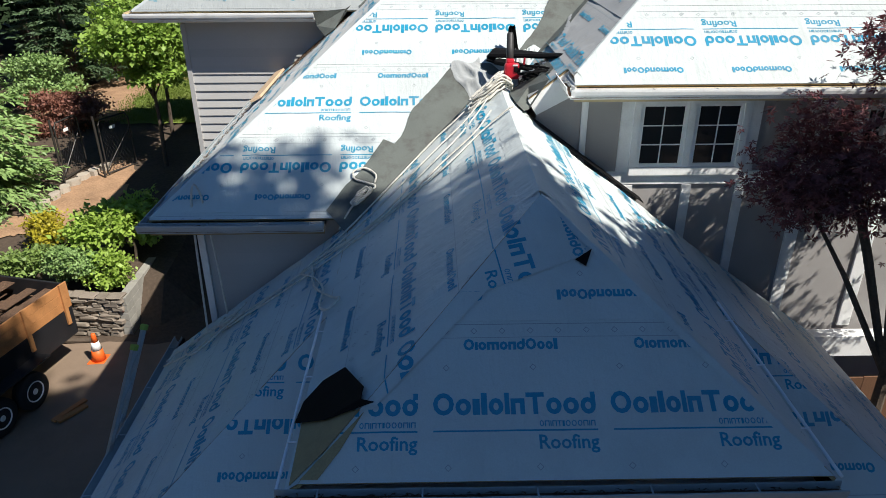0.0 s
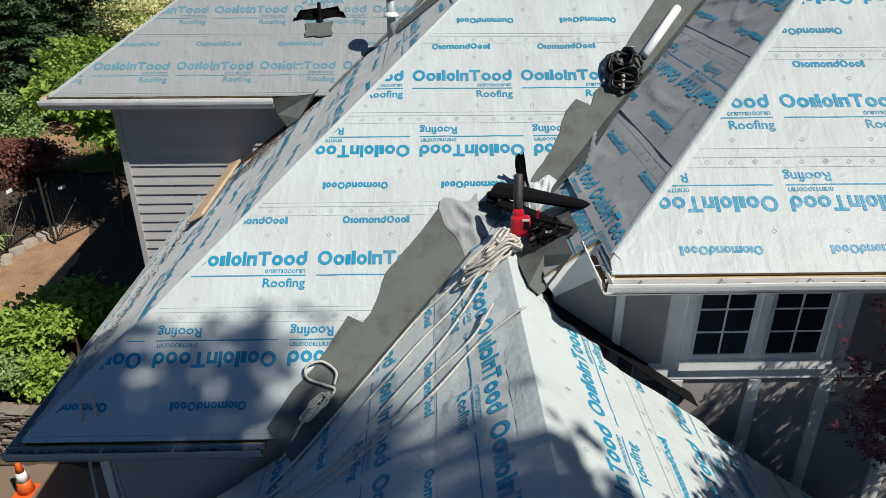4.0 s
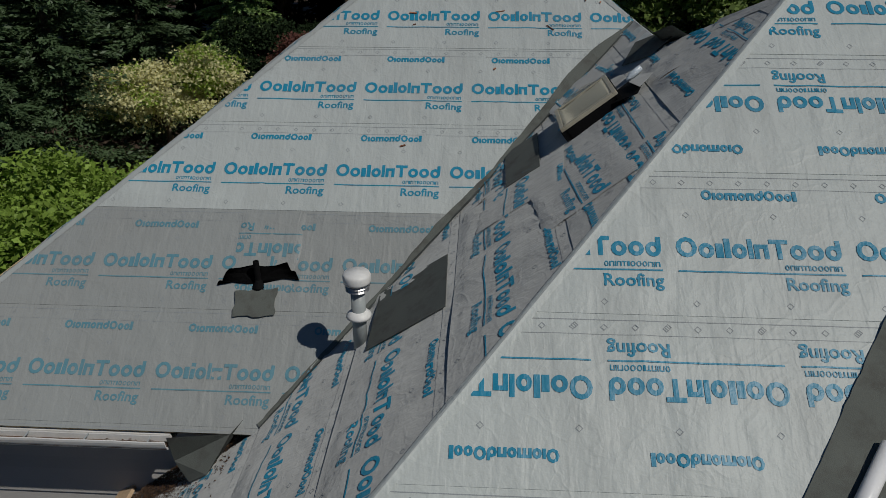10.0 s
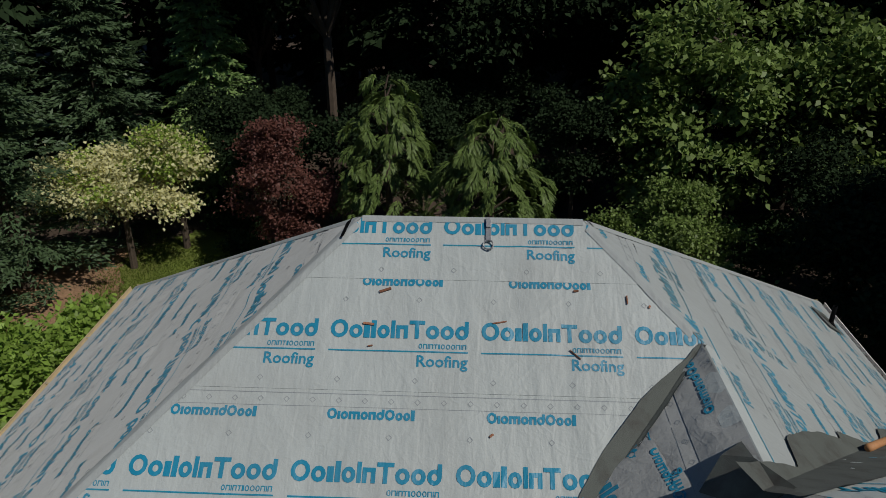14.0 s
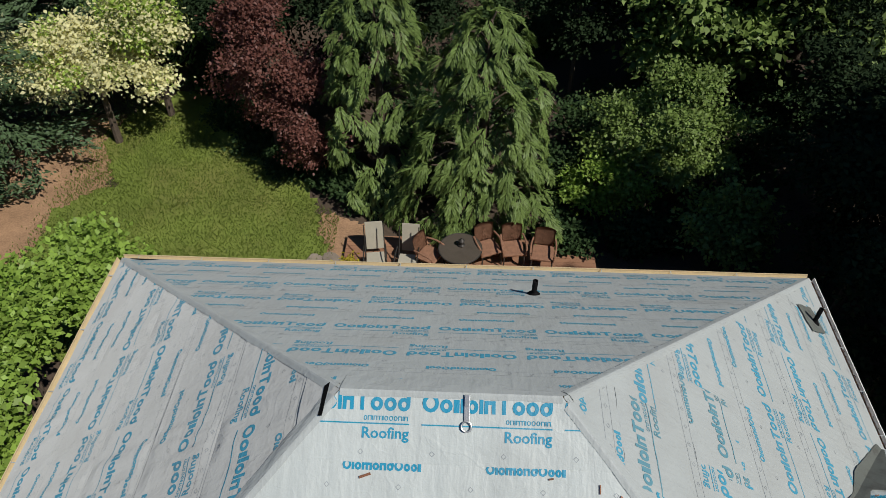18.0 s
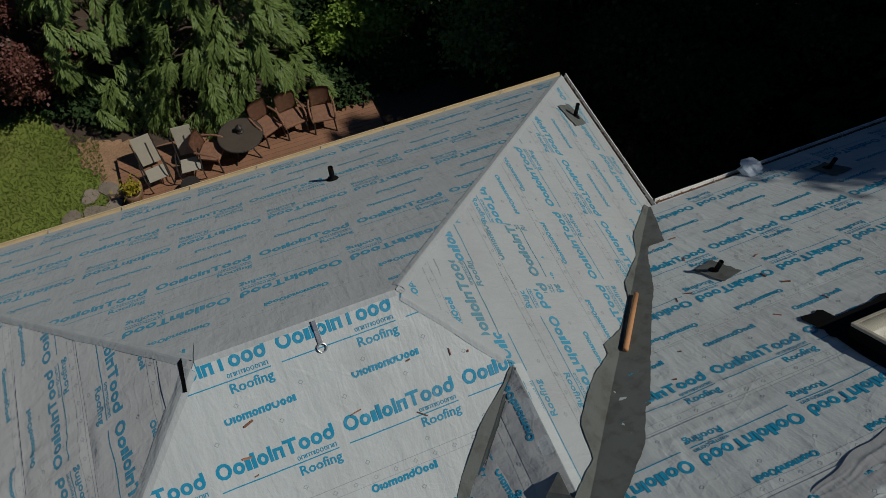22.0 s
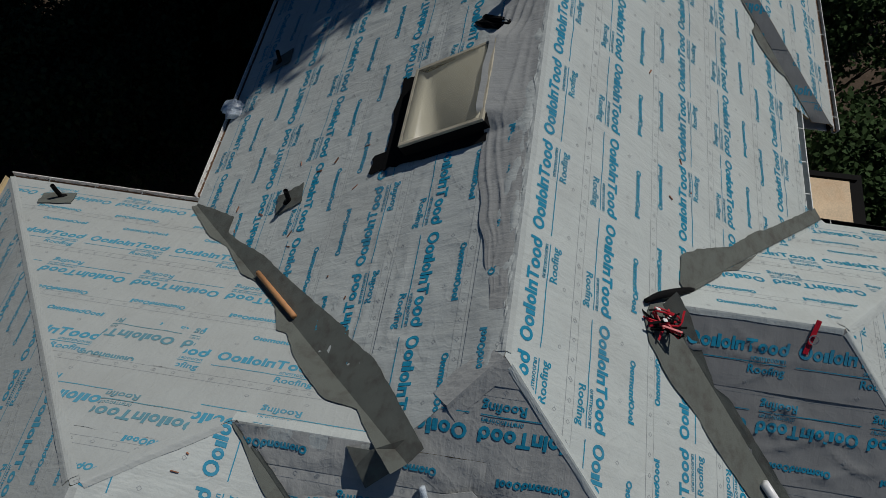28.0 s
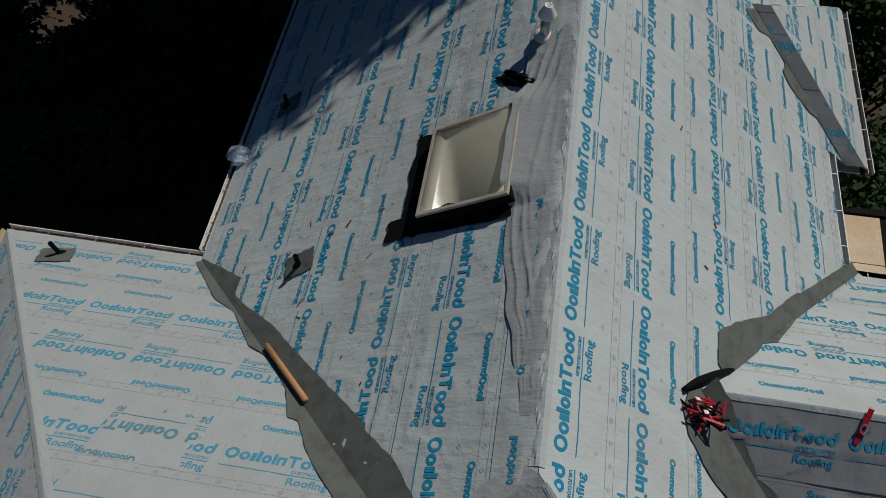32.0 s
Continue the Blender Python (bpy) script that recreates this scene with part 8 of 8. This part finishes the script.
def wicker_chair(x, y, turn):
    c = thing("wicker_chair", pose(x, y, DECK_Z, 0, 0, turn) @ Matrix.Scale(1.15, 4), "brown woven wicker armchair on the deck", "chair", "wicker chairs")
    part("seat", box(0.52, 0.52, 0.06, 0, 0, 0.42, 0.02), M_WICKER, c)
    back = bmesh.new()
    n = 9
    rows = []
    for j in range(7):
        rows.append([back.verts.new((0.28 * math.sin((i / (n - 1) - 0.5) * 2.2), 0.26 - 0.08 * (1 - math.cos((i / (n - 1) - 0.5) * 2.2)) + 0.10 * j / 6, 0.42 + 0.5 * j / 6 + (0.04 * math.cos((i / (n - 1) - 0.5) * 3) if j == 6 else 0))) for i in range(n)])
    for a, b in zip(rows, rows[1:]):
        for i in range(n - 1):
            back.faces.new((a[i], a[i + 1], b[i + 1], b[i]))
    bmesh.ops.solidify(back, geom=back.faces[:], thickness=0.03)
    part("backrest", back, M_WICKER, c, smooth=True)
    for s in (-1, 1):
        part("arm", tube(smooth_run([(s * 0.27, 0.26, 0.66), (s * 0.3, 0.0, 0.67), (s * 0.29, -0.24, 0.62), (s * 0.27, -0.26, 0.42)], 4), 0.025, 7), M_WICKER, c)
        for yy in (-0.23, 0.24):
            part("leg", tube([(s * 0.24, yy, 0.42), (s * 0.26, yy * 1.15, 0.0)], 0.02, 7), M_IRON, c)
    return c


lounge_chair(-2.0, 28.95, 8)
lounge_chair(-1.12, 28.9, -4)
wicker_chair(-0.5, 29.1, 60)
wicker_chair(1.12, 29.45, 24)
wicker_chair(1.82, 29.45, 8)
wicker_chair(2.65, 29.3, -8)
tb = thing("patio_table", pose(0.35, 29.15, DECK_Z), "round bronze patio table with iron legs", "table")
part("tabletop", lathe([(0.58, 0.70), (0.6, 0.71), (0.6, 0.73), (0.58, 0.74), (0.0001, 0.74)], 36), M_TABLE, tb, smooth=False)
part("rim", tube([(0.6 * math.cos(t), 0.6 * math.sin(t), 0.725) for t in np.linspace(0, 2 * math.pi, 37)], 0.016, 6), M_IRON, tb)
for k in range(4):
    a = math.pi / 4 + k * math.pi / 2
    part("leg", tube(smooth_run([(0.45 * math.cos(a), 0.45 * math.sin(a), 0.7), (0.3 * math.cos(a), 0.3 * math.sin(a), 0.35), (0.5 * math.cos(a), 0.5 * math.sin(a), 0.0)], 4), 0.02, 7), M_IRON, tb)
lan = part("table_lantern", lathe([(0.09, 0), (0.1, 0.03), (0.07, 0.06), (0.07, 0.16), (0.09, 0.18), (0.02, 0.25), (0.01, 0.28)], 14), M_IRON)
lan.matrix_world = pose(0.38, 29.25, DECK_Z + 0.752)
tagged(lan, "small dark lantern standing on the patio table", "lantern")
st = thing("side_table", pose(-1.25, 28.3, DECK_Z), "small round dark metal side table", "table")
part("tabletop", lathe([(0.24, 0.42), (0.25, 0.43), (0.25, 0.445), (0.0001, 0.445)], 24), M_IRON, st)
for k in range(3):
    a = k * 2.1
    part("leg", tube([(0.2 * math.cos(a), 0.2 * math.sin(a), 0.42), (0.24 * math.cos(a), 0.24 * math.sin(a), 0)], 0.012, 6), M_IRON, st)
pot = thing("planter", pose(-2.72, 28.7, DECK_Z), "round glazed pot with a straggly dry plant", "planter")
part("pot", lathe([(0.15, 0), (0.22, 0.12), (0.24, 0.26), (0.22, 0.33), (0.2, 0.33), (0.19, 0.28), (0.0001, 0.27)], 20), M_TERRA, pot, smooth=True)
rs = np.random.RandomState(5)
pp = rs.normal(size=(160, 3)) * 0.12 + np.array([0, 0, 0.5])
quads(pp, pp + unit(rs.normal(size=(160, 3))) * 0.12, np.full(160, 0.03), unit(rs.normal(size=(160, 3))), "plant", L_YELLOW, pot)


# flat stones
def stone_mesh(seed, w, d, h, flat=True):
    g = random.Random(seed)
    bm = bmesh.new()
    n = 8
    top, low = [], []
    for i in range(n):
        a = 2 * math.pi * i / n + g.uniform(-0.2, 0.2)
        r = g.uniform(0.8, 1.1)
        x, y = w / 2 * r * math.cos(a), d / 2 * r * math.sin(a)
        top.append(bm.verts.new((x * 0.94, y * 0.94, h + g.uniform(-0.01, 0.012))))
        low.append(bm.verts.new((x, y, -0.05)))
    bm.faces.new(top)
    for i in range(n):
        bm.faces.new((low[i], low[(i + 1) % n], top[(i + 1) % n], top[i]))
    me = bpy.data.meshes.new("stone")
    bm.to_mesh(me)
    bm.free()
    me.materials.append(M_STONE)
    return me


flag = thing("flagstones", Matrix.Identity(4), "irregular flat stepping stones beside the deck", "paving", kind="structure")
fm = [stone_mesh(s, 0.62, 0.5, 0.05) for s in range(4)]
g = random.Random(6)
for i in range(14):
    x, y = -3.35 - (i % 3) * 0.55 + g.uniform(-0.1, 0.1), 27.4 + (i // 3) * 0.5 + g.uniform(-0.1, 0.1)
    ob = new("stone", fm[i % 4])
    ob.parent = flag
    ob.matrix_world = pose(x, y, ground_height(x, y) + 0.05, 0, 0, g.uniform(0, 360))


# dry-laid stone wall at the drive's end
def stone_wall(a, b, h, label, seed=1):
    w = thing("stone_wall", Matrix.Identity(4), label, "wall", kind="structure")
    a, b = Vector(a), Vector(b)
    d = b - a
    ang = math.degrees(math.atan2(d.y, d.x))
    L = d.length
    core = part("core", box(L, 0.3, h - 0.06, L / 2, 0.12, (h - 0.06) / 2), M_SOIL, w, "dark packed joints")
    core.matrix_world = pose(a.x, a.y, -9.0, 0, 0, ang)
    g = random.Random(seed)
    meshes = []
    for k in range(8):
        bm = bmesh.new()
        bmesh.ops.create_cube(bm, size=1)
        bmesh.ops.bevel(bm, geom=bm.edges[:], offset=0.12, segments=1, affect="EDGES")
        for v in bm.verts:
            v.co += Vector((g.uniform(-0.07, 0.07), g.uniform(-0.07, 0.07), g.uniform(-0.07, 0.07)))
        me = bpy.data.meshes.new("stone")
        bm.to_mesh(me)
        bm.free()
        me.materials.append(M_STONE)
        meshes.append(me)
    z = 0.0
    while z < h:
        hh = g.uniform(0.05, 0.12)
        x = g.uniform(-0.2, 0)
        while x < L:
            ww = g.uniform(0.18, 0.5)
            ob = new("stone", g.choice(meshes))
            ob.parent = w
            ob.matrix_world = pose(a.x, a.y, -9.0, 0, 0, ang) @ pose(x + ww / 2, -0.03 + g.uniform(-0.03, 0.03), z + hh / 2, 0, g.uniform(-3, 3), 0) @ Matrix.Diagonal((ww * 0.97, 0.3, hh * 0.95, 1))
            x += ww
        z += hh
    return w


stone_wall((-12.6, 14.75), (-7.5, 14.2), 1.0, "rough dry-laid stone retaining wall at the end of the drive", 2)
M_BLOCK = mat("grey_block", (0.3, 0.285, 0.25), 0.9, var=0.15, scale=5, fine=40, bump=0.4, per_object=0.1)
bw = thing("block_wall", Matrix.Identity(4), "low grey concrete block cheek wall", "wall", kind="structure")
for i in range(5):
    for j in range(7):
        part("block", box(0.2, 0.392, 0.192, -7.35, 14.3 + j * 0.4, -8.9 + i * 0.2, 0.006), M_BLOCK, bw)


M_FENCE = mat("brown_fence", (0.13, 0.065, 0.035), 0.75, var=0.2, scale=3, fine=50, bump=0.25, per_object=0.15)
fence = thing("fence", Matrix.Identity(4), "brown stained board fence in the shade of the red maple", "fence")
for i in range(11):
    part("fence_board", box(0.27, 0.03, 2.9, 5.0 + i * 0.275, 8.2, -7.5 + 0.01 * (i % 3), 0.005), M_FENCE, fence)
part("fence_rail", box(3.1, 0.06, 0.09, 6.4, 8.25, -6.3, 0.006), M_FENCE, fence)

# ---- the drive: cone, trailer, ladder ----
M_ORANGE = mat("cone_orange", (0.75, 0.13, 0.02), 0.5, var=0.1, bump=0.05)
cone = thing("traffic_cone", pose(-7.6, 13.06, -8.97), "orange traffic cone with a white band on the drive", "traffic cone")
part("base", box(0.38, 0.38, 0.035, 0, 0, 0.0175, 0.012), M_ORANGE, cone)
part("body", lathe([(0.15, 0.035), (0.112, 0.3)], 24), M_ORANGE, cone, smooth=True)
part("band", lathe([(0.113, 0.3), (0.076, 0.5)], 24), M_WHITE, cone, "white reflective band", True)
part("tip", lathe([(0.075, 0.5), (0.045, 0.68), (0.03, 0.7), (0.0001, 0.7)], 24), M_ORANGE, cone, smooth=True)

M_TYRE = mat("tyre", (0.02, 0.02, 0.02), 0.85, var=0.2, fine=80, bump=0.4)
M_TRUCK = mat("black_steel", (0.018, 0.018, 0.02), 0.4, var=0.2, bump=0.1)
M_BOARD = mat("stained_board", (0.42, 0.19, 0.07), 0.6, var=0.2, scale=4, fine=40, bump=0.2, per_object=0.1)


def trailer():
    t = thing("dump_trailer", pose(-9.42, 11.15, -8.97, 0, 0, 76), "black dump trailer with orange-stained timber sides", "trailer")
    part("bed", box(4.6, 1.9, 0.12, 0, 0, 0.75, 0.02), M_TRUCK, t)
    for s in (-1, 1):
        part("side_panel", box(4.6, 0.06, 0.55, 0, s * 0.93, 1.08, 0.01), M_TRUCK, t, "black steel side")
        for k in range(3):
            part("side_board", box(4.6, 0.04, 0.19, 0, s * 0.95, 1.46 + k * 0.195, 0.006), M_BOARD, t, "orange-stained plank")
        for k in range(5):
            part("stake", box(0.09, 0.05, 0.95, -2.1 + k * 1.05, s * 0.99, 1.5, 0.006), M_BOARD, t, "timber stake")
    part("tailgate", box(0.06, 1.86, 1.1, 2.28, 0, 1.35, 0.01), M_TRUCK, t)
    part("tail_lamp", box(0.03, 0.16, 0.08, 2.32, 0.7, 0.72, 0.006), M_RED, t, "red tail lamp")
    part("chassis", merge(box(5.2, 0.1, 0.16, -0.3, 0.5, 0.6), box(5.2, 0.1, 0.16, -0.3, -0.5, 0.6)), M_TRUCK, t)
    part("mudguard", box(1.9, 0.3, 0.04, 0.2, -1.1, 0.9, 0.01), M_TRUCK, t)
    for k in (-0.22, 0.62):
        for s in (-1, 1):
            w = lathe([(0.2, -0.11), (0.33, -0.12), (0.38, -0.09), (0.385, 0.0), (0.38, 0.09), (0.33, 0.12), (0.2, 0.11)], 28)
            bmesh.ops.transform(w, matrix=pose(k, s * 1.08, 0.385, 90, 0, 0), verts=w.verts)
            wh = part("wheel", w, M_TYRE, t, smooth=True)
            r = lathe([(0.0001, -0.12), (0.06, -0.12), (0.07, -0.07), (0.17, -0.05), (0.19, -0.115), (0.215, -0.122), (0.215, 0.122), (0.19, 0.115), (0.17, 0.05), (0.07, 0.07), (0.06, 0.12), (0.0001, 0.12)], 24)
            bmesh.ops.transform(r, matrix=pose(k, s * 1.08, 0.385, 90, 0, 0), verts=r.verts)
            part("rim", r, M_WHITE, wh, "white steel rim")
    load = bmesh.new()
    g = random.Random(4)
    bms = [box(g.uniform(0.3, 0.9), g.uniform(0.15, 0.3), 0.02, g.uniform(-2, 2), g.uniform(-0.75, 0.75), 1.5 + g.uniform(0, 0.35), 0, pose(0, 0, 0, 0, 0, 0)) for _ in range(70)]
    load.free()
    part("shingle_load", merge(*bms), M_DEBRIS, t, "heap of torn-off old shingles")


trailer()


def ladder():
    a, b = Vector((-4.85, 4.5, -9.0)), Vector((-3.6, 6.9, -4.4))
    l = thing("ladder", Matrix.Identity(4), "aluminium extension ladder leaning at the low eave", "ladder")
    d = (b - a)
    side = Vector((-0.02, 0.21, 0.0))
    for s in (-1, 1):
        part("rail", tube([a + side * s, b + side * s], 0.035, 6), M_METAL, l)
        part("rail_cap", tube([b + side * s, b + side * s + d.normalized() * 0.06], 0.045, 8), L_BRIGHT, l, "green plastic cap")
    for i in range(14):
        p = a.lerp(b, (i + 0.6) / 14.3)
        part("rung", tube([p - side, p + side], 0.018, 6), M_METAL, l)


ladder()


M_EDGE = mat("edging_stone", (0.42, 0.36, 0.29), 0.9, var=0.2, scale=4, fine=40, bump=0.5, per_object=0.15)


# chain fence gate by the path
def mesh_gate(x, y, turn):
    gt = thing("garden_gate", pose(x, y, ground_height(x, y), 0, 0, turn), "dark wire mesh garden gate standing open", "gate")
    part("gate_frame", tube([(-0.55, 0, 0.08), (-0.55, 0, 1.6), (-0.45, 0, 1.75), (0.45, 0, 1.75), (0.55, 0, 1.6), (0.55, 0, 0.08), (-0.55, 0, 0.08)], 0.025, 8), M_IRON, gt)
    part("gate_post", tube([(-0.68, 0, 0), (-0.68, 0, 1.9)], 0.035, 8), M_IRON, gt)
    part("brace", tube([(-0.55, 0, 0.2), (0.55, 0, 1.3)], 0.018, 6), M_IRON, gt)
    wires = []
    for k in range(-14, 15):
        for s in (-1, 1):
            p, q = [], None
            a0 = max(-0.55, k * 0.12 - 0.8) if s > 0 else None
            pts = [(k * 0.12 + s * (z - 0.9) * 0.6, 0, z) for z in np.linspace(0.1, 1.7, 9)]
            pts = [p for p in pts if abs(p[0]) < 0.55]
            if len(pts) > 1:
                wires.append(tube([pts[0], pts[-1]], 0.004, 4))
    part("wire_mesh", merge(*wires), M_IRON, gt)
    part("sign", box(0.22, 0.01, 0.1, -0.1, -0.03, 1.45, 0.003), M_WHITE, gt, "small white plate")
    return gt


mesh_gate(-11.3, 21.1, 80)
mesh_gate(-9.95, 21.3, 62)
for i, (x, y) in enumerate(((-11.35, 18.9), (-11.2, 19.35), (-11.1, 19.8), (-11.02, 20.25), (-10.9, 20.65), (-10.72, 21.0), (-10.5, 21.35))):
    es = new("edging_stone", stone_mesh(60 + i, 0.5, 0.36, 0.16))
    es.data.materials[0] = M_EDGE
    es.matrix_world = pose(x, y, ground_height(x, y) + 0.02, 0, 0, 60 + 25 * (i % 3))
    tagged(es, "flat pale stone edging the garden path", "stone", "path edging stones")
sg = thing("garden_sign", pose(-9.25, 15.05, -8.1), "small blue plate on a stake in the garden bed", "sign")
part("stake", box(0.03, 0.03, 0.42, 0, 0, 0.2, 0.004), M_WHITE, sg)
part("plate", box(0.2, 0.02, 0.2, 0, 0, 0.45, 0.01), mat("blue_plate", (0.02, 0.1, 0.5), 0.4, var=0.1, bump=0.05), sg)
for x, y, turn, ln in ((-7.45, 11.3, 62, 0.75), (-7.35, 11.2, 55, 0.6), (-8.4, 13.8, 0, 0.7)):
    wd = part("timber_offcut", box(ln, 0.11, 0.05, bevel=0.005), M_BOARD if y < 13 else M_BARK)
    wd.matrix_world = pose(x, y, -8.93, 0, 0, turn)
    tagged(wd, "weathered timber offcut lying on the drive", "timber", "timber offcuts")

# grass blades on the lawn
rs = np.random.RandomState(12)
n = 64000
gxv, gyv = rs.uniform(-13.4, -3.4, n), rs.uniform(25.6, 38.2, n)
keep = (gyv < 35 - (gxv + 8) * 0.8) & (gxv > -12.4 + rs.normal(size=n) * 0.35)
gxv, gyv = gxv[keep], gyv[keep]
gzv = np.array([ground_height(a, b) for a, b in zip(gxv, gyv)]) + 0.05
base = np.stack([gxv, gyv, gzv], 1)
tip = base + np.stack([rs.normal(size=len(gxv)) * 0.03, rs.normal(size=len(gxv)) * 0.03, 0.05 + 0.05 * rs.random(len(gxv))], 1)
grass = quads(base, tip, np.full(len(gxv), 0.012), unit(rs.normal(size=base.shape) + np.array([0, 0, 0.1])), "lawn_grass", leaf_mat("grass_blade", (0.145, 0.195, 0.034)))
tagged(grass, "short green and dry grass blades", "grass", kind="stuff")
